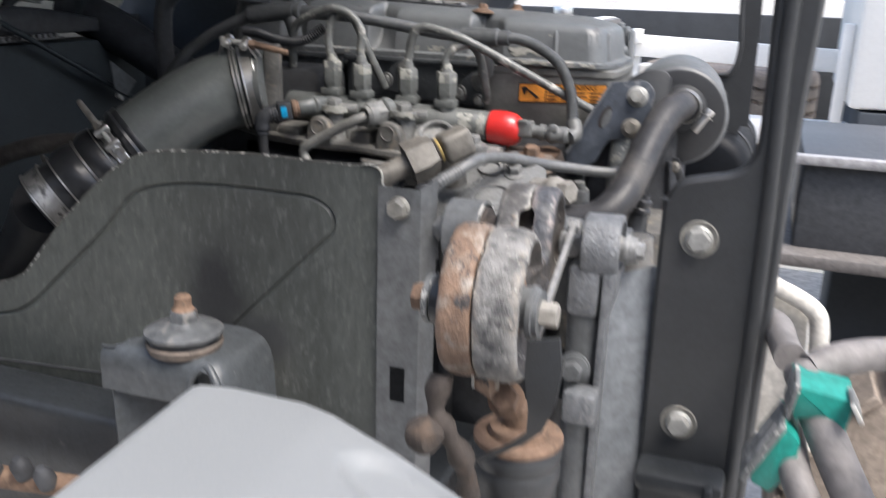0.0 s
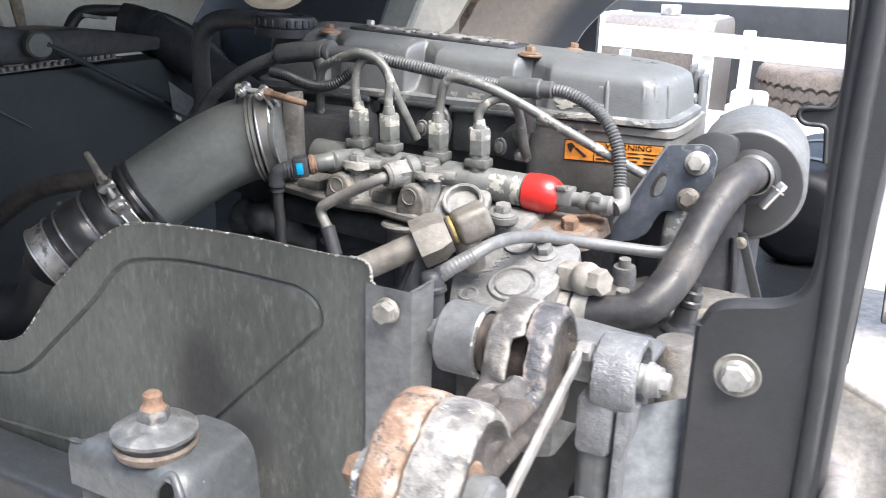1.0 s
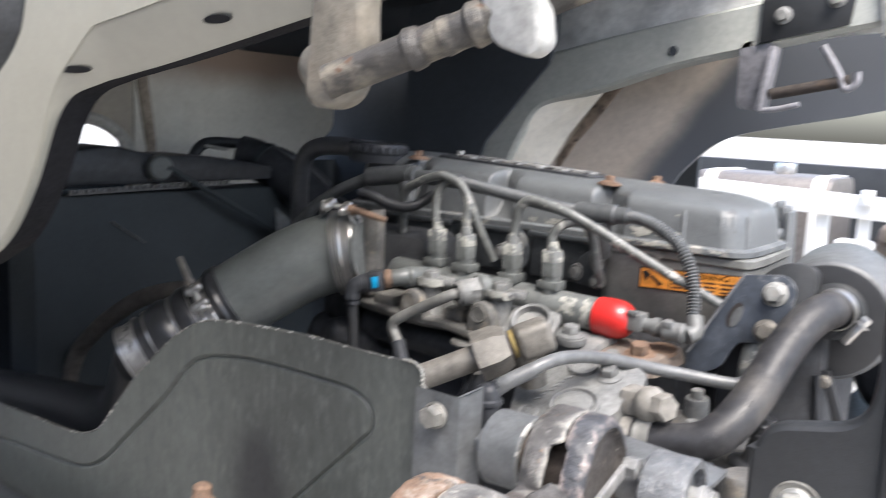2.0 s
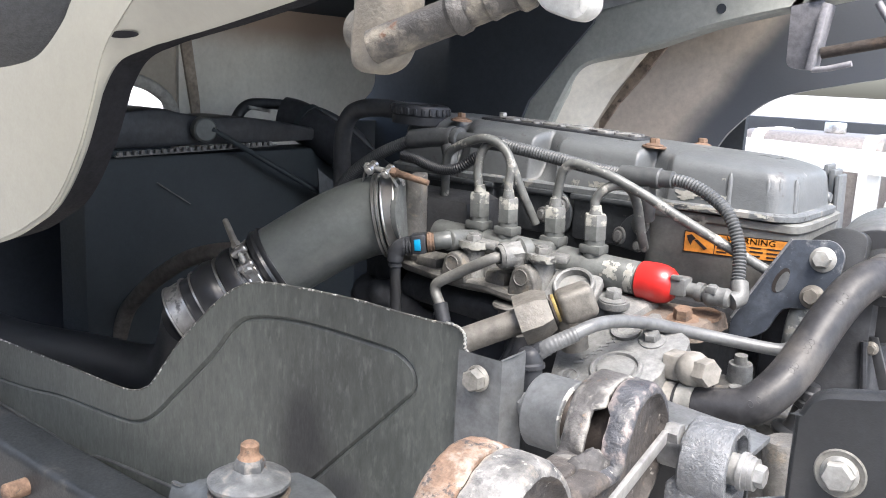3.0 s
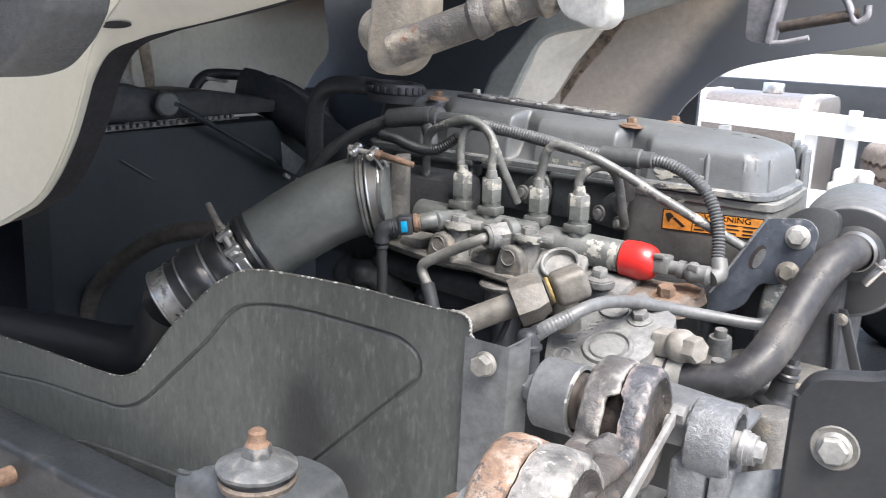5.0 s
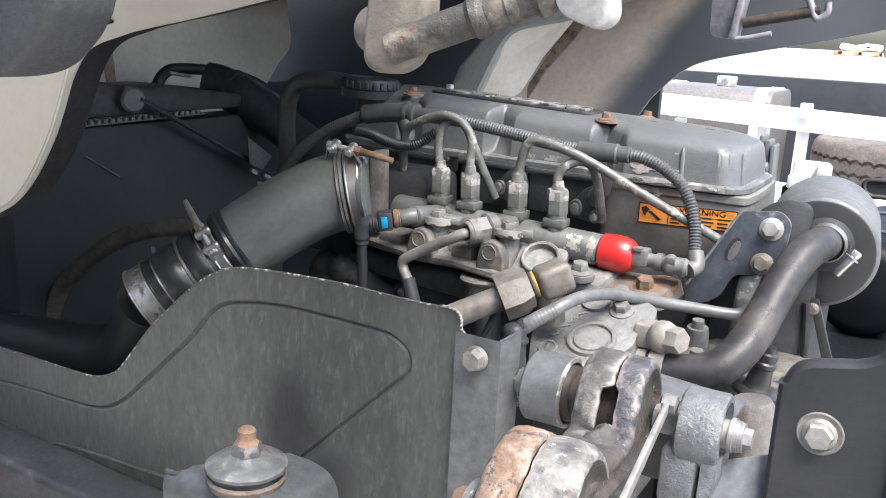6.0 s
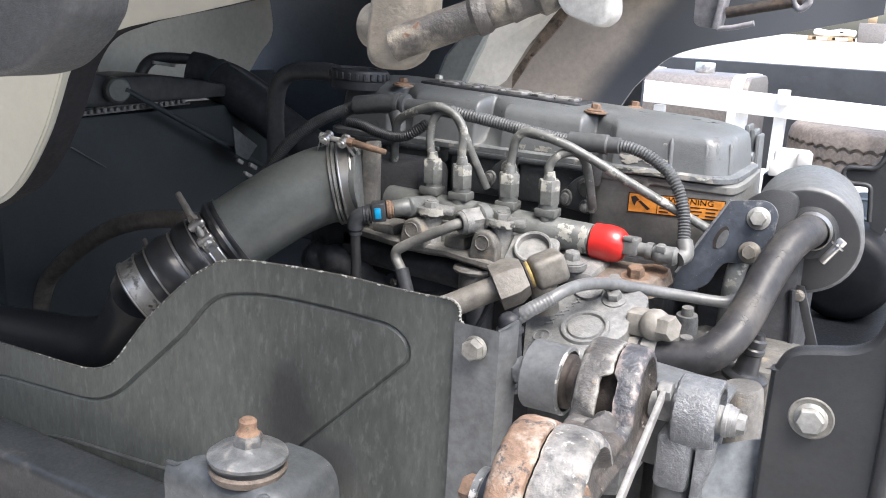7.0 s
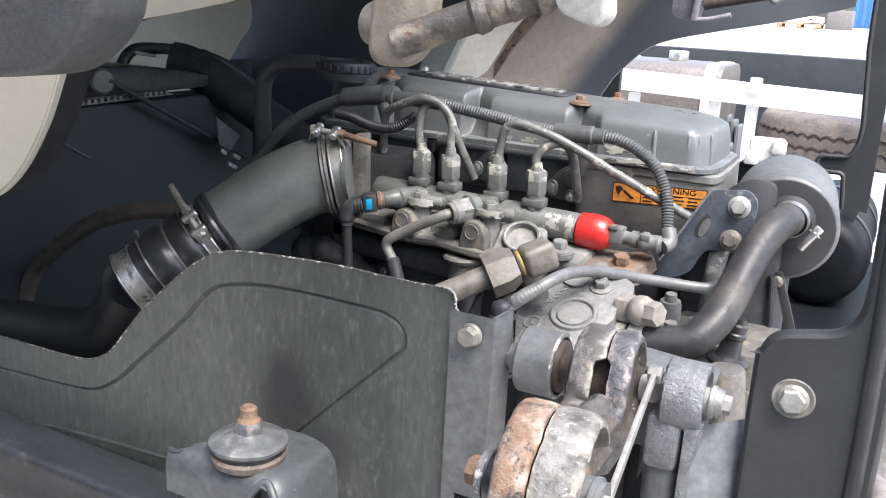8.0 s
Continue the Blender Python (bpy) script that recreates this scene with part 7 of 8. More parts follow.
part("leg", bm, M_SATIN, th)
bm = BM()
bolt(bm, (0.019, 1.157, 1.317), (0, -1, 0), 0.010, 0.006, 0.008, 0.3)
part("stay_bolt", bm, M_TAN, th, "tarnished bolt")


# ---- cab overhead ----
def build_cab():
    cab = thing("truck_cab", (-0.6, 1.3, 1.36), "cream truck cab tilted above the engine, seen from below", "truck cab")
    # near sill with the corner that hangs down
    low = [(-0.281, 1.680), (-0.424, 1.649), (-0.506, 1.632), (-0.575, 1.619), (-0.605, 1.610), (-0.635, 1.598), (-0.655, 1.577), (-0.681, 1.527), (-0.700, 1.494), (-0.732, 1.452), (-0.764, 1.422), (-0.80, 1.402), (-0.877, 1.369), (-1.0, 1.34), (-1.2, 1.33)]
    lows = [(p.x, p.z) for p in smooth_path([(x, 0, z) for x, z in low], 5)]
    bm = BM()

    def band(x):
        return 0.004 + 0.044 * min(1.0, max(0.0, (x + 0.665) / 0.09))

    pts = [(-0.58, 3.6), (-0.28, 2.0), (0.0, 1.788)] + [(x, z + band(x)) for x, z in lows] + [(-1.6, 1.40), (-1.9, 3.4)]
    prism(bm, [(x, 0.605, z) for x, z in pts], (0, 0.004, 0))
    part("sill", bm, M_CREAM, cab, "cream painted sill")
    # rounded return along the lower edge
    def skin(x, z):
        for (xa, za), (xb, zb) in zip(lows, lows[1:]):
            if xb <= x <= xa:
                top = za + (zb - za) * (x - xa) / (xb - xa) + band(x)
                return 0.6065 + 0.55 * max(0.0, top - 0.004 - z)
        return 0.605

    bm = BM()
    rows = []
    for x, z in [(0.0, 1.740)] + lows:
        w = band(x)
        q = V(x, 0.6045, z + w)
        rows.append([bm.verts.new(q + V(0, dy, dz)) for dy, dz in ((0.0030, 0.012), (0.0008, 0.003), (0.003, -0.004), (0.003 + 0.55 * w, -w + 0.002), (0.006 + 0.55 * w, -w), (0.010 + 0.55 * w, -w + 0.003))])
    for A, B in zip(rows, rows[1:]):
        for k in range(5):
            bm.faces.new((A[k], A[k + 1], B[k + 1], B[k]))
    part("sill_return", bm, M_CREAM, cab)
    bm = BM()
    rows = [[bm.verts.new((x, 0.614 + 0.55 * band(x) + d, z + 0.006)) for d in (0.0, 0.035)] for x, z in [(0.0, 1.740)] + lows]
    for A, B in zip(rows, rows[1:]):
        bm.faces.new((A[0], A[1], B[1], B[0]))
    bmesh.ops.solidify(bm, geom=list(bm.faces), thickness=0.003)
    part("sill_inner_strip", bm, M_NEARBLACK, cab, "black strip behind the sill")
    for x, z in ((-0.411, 1.6712), (-0.615, 1.6242)):
        bm = BM()
        o = [(x + 0.0168 * math.cos(a), z + 0.0036 * math.sin(a) + 0.20 * 0.0168 * math.cos(a) * 0.4) for a in [2 * math.pi * k / 24 for k in range(24)]]
        prism(bm, [(p[0], skin(*p), p[1]) for p in o], (0, 0.001, 0))
        part("sill_hole", bm, M_NEARBLACK, cab, "dark oval hole")
    # dark corner trim outside
    bm = BM()
    o = [(p.x, p.z) for p in smooth_path([(-0.288, 0, 1.72), (-0.305, 0, 1.645), (-0.314, 0, 1.627), (-0.327, 0, 1.614), (-0.350, 0, 1.599), (-0.378, 0, 1.592), (-0.42, 0, 1.588), (-0.50, 0, 1.583), (-0.75, 0, 1.58)], 6)] + [(-0.75, 1.80), (-0.27, 1.80)]
    prism(bm, [(x, 0.340, z) for x, z in o], (0, 0.047, 0), 0.006, 3)
    part("corner_trim", bm, M_GREYCAB, cab, "grey textured plastic corner trim")
    # floor from below
    bm = BM()
    prism(bm, [(-1.95, 0.61, 1.73), (-0.85, 0.61, 1.88), (-0.85, 2.3, 1.88), (-1.95, 2.3, 1.73)], (0, 0, 0.02))
    prism(bm, [(-0.85, 0.61, 1.88), (-0.29, 0.61, 2.00), (-0.29, 2.3, 2.00), (-0.85, 2.3, 1.88)], (0, 0, 0.02))
    prism(bm, [(-0.29, 0.61, 2.00), (-0.60, 0.61, 3.6), (-0.60, 2.3, 3.6), (-0.29, 2.3, 2.00)], (0.02, 0, 0))
    part("floor", bm, M_UNDER, cab, "black underside of the floor")
    # black engine tunnel wall behind the tube
    bm = BM()
    prism(bm, [(-0.90, 1.75, 1.40), (-0.865, 1.75, 1.515), (-0.850, 1.75, 1.553), (-0.805, 1.75, 1.605), (-0.755, 1.75, 1.665), (-0.705, 1.75, 1.72), (-0.69, 1.75, 1.77), (-0.69, 1.75, 2.2), (-1.08, 1.75, 2.2), (-1.08, 1.75, 1.40)], (0, 0.01, 0))
    part("tunnel_wall", bm, M_UNDER, cab, "black tunnel wall")
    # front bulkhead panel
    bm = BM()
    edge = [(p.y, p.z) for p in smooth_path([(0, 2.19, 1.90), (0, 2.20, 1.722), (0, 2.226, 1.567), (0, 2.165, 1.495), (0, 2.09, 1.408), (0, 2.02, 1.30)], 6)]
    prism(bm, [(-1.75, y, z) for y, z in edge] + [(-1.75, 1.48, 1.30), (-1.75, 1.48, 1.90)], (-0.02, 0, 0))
    part("bulkhead", bm, M_DUCT, cab, "pale bulkhead panel, cab cream toned for its light")
    bm = BM()
    prism(bm, [(-1.742, 1.536, 1.30), (-1.742, 1.552, 1.30), (-1.742, 1.540, 1.50), (-1.742, 1.516, 1.65), (-1.742, 1.506, 1.90), (-1.742, 1.480, 1.90), (-1.742, 1.484, 1.64), (-1.742, 1.516, 1.47)], (-0.02, 0, 0), 0.002)
    part("bulkhead_seam", bm, M_SEAM, cab, "brown sealed seam")
    bm = BM()
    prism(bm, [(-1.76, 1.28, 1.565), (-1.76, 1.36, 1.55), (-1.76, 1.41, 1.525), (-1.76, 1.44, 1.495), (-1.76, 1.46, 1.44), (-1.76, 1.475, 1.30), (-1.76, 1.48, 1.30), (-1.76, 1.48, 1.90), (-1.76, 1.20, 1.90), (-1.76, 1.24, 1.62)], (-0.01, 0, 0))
    part("bulkhead_side", bm, M_DUCTSIDE, cab, "darker brown-mottled side of the bulkhead")
    bm = BM()
    tube(bm, [(-1.73, 1.46, 1.44), (-1.73, 1.44, 1.49), (-1.73, 1.41, 1.52), (-1.73, 1.36, 1.545), (-1.73, 1.28, 1.56)], 0.016, 14)
    part("arch_lip", bm, M_TAB, cab)
    # far side: liner with the wheel arch, beam, pale corner and sealed joint
    def lean(x):
        return 1.90 + 0.22 * (x + 0.72)

    arch = [(p.x, p.z) for p in smooth_path([(-0.555, 0, 1.355), (-0.488, 0, 1.478), (-0.463, 0, 1.516), (-0.411, 0, 1.569), (-0.359, 0, 1.595), (-0.255, 0, 1.621), (-0.155, 0, 1.643), (-0.039, 0, 1.673), (0.003, 0, 1.686)], 6)]
    bm = BM()
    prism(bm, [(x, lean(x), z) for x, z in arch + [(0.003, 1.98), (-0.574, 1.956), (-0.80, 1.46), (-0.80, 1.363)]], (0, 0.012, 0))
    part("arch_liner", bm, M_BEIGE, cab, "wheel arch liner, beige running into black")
    bm = BM()
    prism(bm, [(-0.807, 1.894, 1.425), (-0.774, 1.894, 1.425), (-0.739, 1.894, 1.494), (-0.703, 1.894, 1.555), (-0.650, 1.894, 1.617), (-0.597, 1.894, 1.687), (-0.626, 1.894, 1.702)], (0, 0.01, 0), 0.002)
    part("joint_strip", bm, M_JOINT, cab, "dark cracked joint strip")
    bm = BM()
    prism(bm, [(-0.860, 1.806, 1.44), (-0.800, 1.892, 1.437), (-0.767, 1.892, 1.506), (-0.729, 1.892, 1.565), (-0.675, 1.892, 1.628), (-0.623, 1.892, 1.691), (-0.62, 1.850, 1.71), (-0.70, 1.806, 1.70), (-0.80, 1.806, 1.58)], (0, 0.01, 0), 0.003)
    part("cream_corner", bm, M_CORNER, cab, "cream painted corner")
    # beam: curved at the front, straight towards the rear
    bm = BM()
    lowl = smooth_path([(-0.855, 1.80, 1.43), (-0.822, 1.80, 1.501), (-0.790, 1.80, 1.569), (-0.752, 1.80, 1.628), (-0.690, 1.80, 1.652), (-0.60, 1.80, 1.675), (-0.45, 1.80, 1.723), (-0.25, 1.80, 1.765), (-0.05, 1.80, 1.805)], 6)
    upl = smooth_path([(-0.99, 1.80, 1.43), (-0.95, 1.80, 1.50), (-0.91, 1.80, 1.58), (-0.86, 1.80, 1.66), (-0.78, 1.80, 1.73), (-0.66, 1.80, 1.765), (-0.48, 1.80, 1.805), (-0.25, 1.80, 1.85), (-0.05, 1.80, 1.89)], 6)
    rows = []
    for a, b in zip(lowl, upl):
        q = [a + V(0, 0.06, 0), a + V(0, 0.006, 0.0), a.lerp(b, 0.06) + V(0, 0, 0), a.lerp(b, 0.94), b + V(0, 0.006, 0), b + V(0, 0.06, 0)]
        rows.append([bm.verts.new(p) for p in q])
    for A, B in zip(rows, rows[1:]):
        for k in range(6):
            bm.faces.new((A[k], A[(k + 1) % 6], B[(k + 1) % 6], B[k]))
    beam = part("cross_beam", bm, M_BEAM, cab, "grey oversprayed cab beam")
    bm = BM()
    lathe(bm, (-0.452, 1.798, 1.752), (0, -1, 0), [(0, 0.0095), (0.0008, 0.0095)], 20)
    part("beam_hole", bm, M_UNDER, beam, "dark drilled hole")
    # latch plate and hook at the rear of the beam
    bm = BM()
    prism(bm, [(-0.285, 1.792, 1.765), (-0.13, 1.792, 1.797), (-0.12, 1.792, 1.88), (-0.285, 1.792, 1.86)], (0, 0.006, 0), 0.001)
    part("latch_plate", bm, M_POST, beam, "black latch plate")
    for x, z in ((-0.245, 1.815), (-0.155, 1.842)):
        bm = BM()
        bolt(bm, (x, 1.792, z), (0, -1, 0), 0.020, 0.012, 0.016, 0.3)
        part("latch_bolt", bm, M_ZINC, beam, "zinc bolt")
    bm = BM()
    o = rounded([(-0.322, 1.768), (-0.262, 1.778), (-0.268, 1.64), (-0.318, 1.645)], 0.015)
    prism(bm, [(p.x, 1.80, p.y) for p in o], (0, 0.01, 0), 0.002)
    box(bm, (-0.262, 1.80, 1.70), (0.012, 0.05, 0.12), 0.003, turn(0, 8, 0))
    tube(bm, [(-0.268, 1.79, 1.642), (-0.24, 1.79, 1.645), (-0.20, 1.79, 1.655)], 0.0055, 10)
    tube(bm, [(-0.17, 1.79, 1.76), (-0.14, 1.79, 1.715), (-0.125, 1.79, 1.685), (-0.108, 1.79, 1.695), (-0.108, 1.79, 1.715)], 0.0065, 10)
    part("latch_hook", bm, M_HOOK, beam, "grey latch hook")
    bm = BM()
    rod(bm, (-0.255, 1.795, 1.672), (-0.12, 1.795, 1.700), 0.0105, seg=14)
    part("latch_pin", bm, M_RUSTDARK, beam, "rusty latch pin")
    bm = BM()
    prism(bm, [(-0.075, 1.79, 1.775), (-0.05, 1.79, 1.78), (-0.065, 1.79, 1.90), (-0.095, 1.79, 1.90)], (0, 0.012, 0), 0.003)
    part("strap", bm, M_TAB, beam, "pale strap end")
    # crinkled sheet above the beam
    bm = BM()
    for i in range(36):
        for j in range(12):
            bm.verts.new((-0.95 + 1.0 * i / 35, 1.835 + 0.014 * noise.noise(V(i * 0.4, j * 0.5, 3)), 1.70 + 0.10 * i / 35 + 0.028 * j))
    bm.verts.ensure_lookup_table()
    for i in range(35):
        for j in range(11):
            bm.faces.new([bm.verts[k] for k in (i * 12 + j, (i + 1) * 12 + j, (i + 1) * 12 + j + 1, i * 12 + j + 1)])
    bmesh.ops.solidify(bm, geom=list(bm.faces), thickness=0.003)
    part("insulation", bm, M_INSUL, cab, "crinkled grey insulation sheet")


M_INSUL = material("insulation_sheet", (0.72, 0.72, 0.70), 0.35, vary=0.15, scale=14, bump=0.5, fine=60)
build_cab()


def build_tilt_tube():
    th = thing("tilt_tube", (-0.24, 0.6, 1.60), "rusty cream-painted cross tube with a boss and hanging tab", "tube")
    bm = BM()
    rod(bm, (-0.245, 0.590, 1.618), (0.105, 0.688, 1.758), 0.0135, seg=28)
    for v in bm.verts:
        v.co += noise.noise_vector(v.co * 60) * 0.0008
    part("tube", bm, M_PIPE, th)
    for s, r in ((0.17, 0.0165), (0.24, 0.015), (0.30, 0.017)):
        bm = BM()
        d = V(0.35, 0.098, 0.14).normalized()
        lathe(bm, V(-0.245, 0.590, 1.618).lerp(V(0.105, 0.688, 1.758), s), d, [(0, r - 0.003), (0.004, r), (0.012, r - 0.001), (0.016, r - 0.004)], 24)
        part("weld_collar", bm, M_PIPE, th)
    bm = BM()
    o = rounded([(-0.278, 1.598), (-0.228, 1.598), (-0.214, 1.640), (-0.216, 1.68), (-0.205, 1.80), (-0.262, 1.80), (-0.270, 1.66)], [0.024, 0.024, 0.02, 0.02, 0.0, 0.0, 0.03], 8)
    prism(bm, [(p.x, 0.590, p.y) for p in o], (0, 0.026, 0), 0.007, 3)
    for v in bm.verts:
        v.co += noise.noise_vector(v.co * 40) * 0.0012
    part("boss_arm", bm, M_BOSS, th, "dusty cream cast arm")
    bm = BM()
    lathe(bm, (-0.262, 0.612, 1.630), (-0.94, 0.30, 0.05), [(0, 0.020), (0.022, 0.019), (0.027, 0.015), (0.027, 0.0)], 34)
    part("boss", bm, M_BOSS, th)
    bm = BM()
    o = rounded([(-0.118, 1.648), (-0.085, 1.638), (-0.074, 1.647), (-0.078, 1.672), (-0.105, 1.80), (-0.165, 1.80)], [0.012, 0.012, 0.01, 0.01, 0, 0])
    prism(bm, [(p.x, 0.612, p.y) for p in o], (0, 0.022, 0), 0.005)
    part("tab", bm, M_TAB, th, "pale grey painted tab")


build_tilt_tube()


# ---- radiator side ----
def build_radiator():
    th = thing("radiator", (-1.40, 1.35, 0.80), "black radiator pack with toothed header tank, in shadow", "radiator")
    bm = BM()
    box(bm, (-1.40, 1.36, 1.10), (0.10, 0.76, 0.62), 0.01)
    part("core", bm, M_FIN, th)
    bm = BM()
    o = [(p.y, p.z) for p in smooth_path([(0, 0.98, 1.425), (0, 1.0, 1.475), (0, 1.05, 1.495), (0, 1.144, 1.505), (0, 1.20, 1.495), (0, 1.27, 1.487), (0, 1.36, 1.486), (0, 1.50, 1.47), (0, 1.74, 1.43)], 4)]
    prism(bm, [(-1.34, y, z) for y, z in o], (-0.12, 0, 0), 0.008)
    part("header_tank", bm, M_PLASTIC, th, "black plastic header tank")
    for k in range(24):
        bm = BM()
        y = 1.05 + k * 0.0165
        box(bm, (-1.335, y, 1.4165 + 0.025 * (y - 1.05)), (0.010, 0.010, 0.010), 0.002, None, 1)
        part("crimp_tooth", bm, M_FINPALE, th)
    bm = BM()
    box(bm, (-1.336, 1.245, 1.4125 + 0.004), (0.008, 0.41, 0.003), 0.001, turn(1.4, 0, 0))
    part("crimp_strip", bm, M_FINPALE, th)
    bm = BM()
    lathe(bm, (-1.345, 1.245, 1.462), (1, -0.25, 0), [(0, 0.026), (0.03, 0.026), (0.034, 0.022)], 30)
    part("rubber_buffer", bm, M_HOSE, th, "grey rubber buffer")
    bm = BM()
    rod(bm, (-1.312, 1.25, 1.464), (-1.30, 1.66, 1.255), 0.006, seg=10)
    part("stay_rod", bm, M_FIN, th)
    return th


build_radiator()
th = thing("top_coolant_hose", (-1.3, 1.6, 1.3), "black rubber radiator hose in the shadow", "hose")
bm = BM()
tube(bm, [(-1.46, 1.58, 1.48), (-1.42, 1.60, 1.470), (-1.34, 1.62, 1.43), (-1.22, 1.66, 1.35), (-1.10, 1.68, 1.28)], 0.048, 24)
part("hose_body", bm, M_PLASTIC, th)
bm = BM()
ring_band(bm, (-1.40, 1.605, 1.463), (0.9, 0.2, -0.4), 0.0485, 0.014, 0.003)
part("hose_clip", bm, M_FIN, th)
th = thing("expansion_pipe", (-1.5, 1.6, 1.45), "black plastic pipe loop above the radiator", "pipe")
bm = BM()
tube(bm, [(-1.55, 1.50, 1.46), (-1.55, 1.53, 1.495), (-1.55, 1.58, 1.505), (-1.52, 1.68, 1.498), (-1.48, 1.76, 1.475), (-1.42, 1.82, 1.42), (-1.38, 1.86, 1.34)], 0.014, 14)
part("pipe", bm, M_PLASTIC, th)
bm = BM()
box(bm, (-1.54, 1.565, 1.492), (0.02, 0.07, 0.008), 0.002, turn(-8, 0, 0))
part("bright_clip", bm, M_TAB, th)
th = thing("vent_hose", (-0.87, 1.2, 1.38), "black breather hose arching beside the valve cover", "hose")
bm = BM()
tube(bm, [(-0.88, 1.20, 1.25), (-0.875, 1.20, 1.386), (-0.877, 1.20, 1.47), (-0.866, 1.20, 1.515), (-0.835, 1.20, 1.535), (-0.774, 1.20, 1.54), (-0.72, 1.20, 1.535)], 0.0155, 18)
part("hose_body", bm, M_VENT, th)
th = thing("charge_air_pipe", (-1.1, 0.95, 1.05), "shiny black charge air pipe low behind the panel", "pipe")
bm = BM()
tube(bm, [(-1.75, 0.93, 1.01), (-1.55, 0.93, 1.015), (-1.40, 0.93, 1.03), (-1.25, 0.94, 1.045), (-1.10, 0.94, 1.06), (-0.98, 0.92, 1.10), (-0.90, 0.89, 1.165), (-0.845, 0.865, 1.225)], lambda i, n: 0.042 + 0.006 * i / n, 28)
part("pipe", bm, M_SATIN, th)
th = thing("inner_duct", (-1.05, 1.0, 1.2), "dusty dark curved duct rim behind the hose", "duct")
bm = BM()
tube(bm, [(-1.36, 1.05, 1.02), (-1.33, 1.05, 1.089), (-1.299, 1.05, 1.125), (-1.231, 1.05, 1.179), (-1.141, 1.05, 1.233), (-1.065, 1.05, 1.262), (-0.98, 1.05, 1.28), (-0.86, 1.06, 1.285)], 0.016, 16)
part("rim", bm, M_FLOORDUST, th)
bm = BM()
prism(bm, [(-1.346, 1.138, 1.3525), (-1.344, 1.140, 1.354), (-1.344, 1.220, 1.3035), (-1.344, 1.219, 1.302)], (0.002, 0, 0))
single("pale_scratch", bm, M_FINPALE, "pale scratch on the black radiator shroud", "scratch")
th = thing("shiny_clip", (-1.35, 1.6, 1.3), "bright clip and bracket behind the boost hose", "clip")
bm = BM()
prism(bm, [(-1.28, 1.526, 1.369), (-1.28, 1.61, 1.316), (-1.28, 1.575, 1.285), (-1.28, 1.534, 1.304)], (0.004, 0, 0), 0.001)
part("bracket", bm, M_DUSTPLAST, th)
bm = BM()
for y, z, w in ((1.545, 1.285, 0.020), (1.590, 1.268, 0.026), (1.575, 1.248, 0.034)):
    box(bm, (-1.275, y, z), (0.010, w, 0.010), 0.002, turn(-28, 0, 0))
part("spring_clip", bm, M_ZINC, th, "bright spring clip")
# dark things on the block below the rail
M_BLUEBLACK = material("blue_black_plastic", (0.028, 0.031, 0.038), 0.42, vary=0.2, scale=14, bump=0.1, second=(0.06, 0.06, 0.06), amount=0.25, second_scale=20, sharp=0.3)
th = thing("control_unit", (-0.47, 1.08, 1.16), "black sealed control unit on the block below the rail", "control unit")
bm = BM()
o = rounded([(-0.545, 1.16), (-0.405, 1.16), (-0.405, 1.292), (-0.420, 1.302), (-0.500, 1.282), (-0.545, 1.262)], 0.008)
prism(bm, [(p.x, 1.055, p.y) for p in o], (0, 0.07, 0), 0.004)
part("housing", bm, M_BLUEBLACK, th)
bm = BM()
prism(bm, [(-0.536, 1.0535, 1.238), (-0.412, 1.0535, 1.264), (-0.412, 1.0535, 1.257), (-0.536, 1.0535, 1.231)], (0, 0.004, 0), 0.001)
part("seam", bm, M_PLASTIC, th)
for x, z in ((-0.528, 1.254), (-0.420, 1.284)):
    bm = BM()
    bolt(bm, (x, 1.055, z), (0, -1, 0), 0.008, 0.004, 0.006, 0.2)
    part("screw", bm, M_TAN, th)
th = thing("feed_pump", (-0.37, 1.02, 1.20), "black round feed pump under the rail ledge", "pump")
bm = BM()
lathe(bm, (-0.370, 1.025, 1.20), (0.02, -0.05, 1), [(0, 0.020), (0.075, 0.020), (0.080, 0.0225), (0.098, 0.0225), (0.102, 0.0245), (0.112, 0.0245), (0.115, 0.021), (0.116, 0.0)], 34)
part("body", bm, M_BLUEBLACK, th)
th = thing("wrapped_harness", (-0.63, 1.03, 1.24), "dusty taped cable harness below the boost hose", "cable")
bm = BM()
tube(bm, [(-0.70, 1.08, 1.20), (-0.672, 1.05, 1.262), (-0.648, 1.03, 1.280), (-0.612, 1.03, 1.276), (-0.575, 1.05, 1.255), (-0.55, 1.09, 1.22)], lambda i, n: 0.019 + 0.004 * math.sin(i * 0.9), 18, 8)
for v in bm.verts:
    v.co += noise.noise_vector(v.co * 55) * 0.004
part("wrap", bm, M_DARKCAST, th)
# unseen sheet under the bay, added to keep ground bounce out of it
bm = BM()
box(bm, (-1.05, 1.55, 0.86), (1.62, 1.58, 0.02), 0.004)
single("bounce_blocker", bm, M_UNDER, "added black sheet, unseen, stopping light bounced from the ground", "tray", "structure", smooth=False)
# dark front wall closing the bay
bm = BM()
box(bm, (-1.86, 0.97, 1.2), (0.03, 0.72, 1.4))
box(bm, (-1.86, 1.85, 0.95), (0.03, 1.04, 0.97))
single("wall_front", bm, M_UNDER, "black front wall of the engine bay in shadow", "wall", "structure", smooth=False)
# far inner wing closing the bay
bm = BM()
box(bm, (-1.27, 2.35, 1.3), (1.4, 0.02, 1.8))
single("wall_far", bm, M_UNDER, "black far inner wing panel in shadow", "wall", "structure", smooth=False)


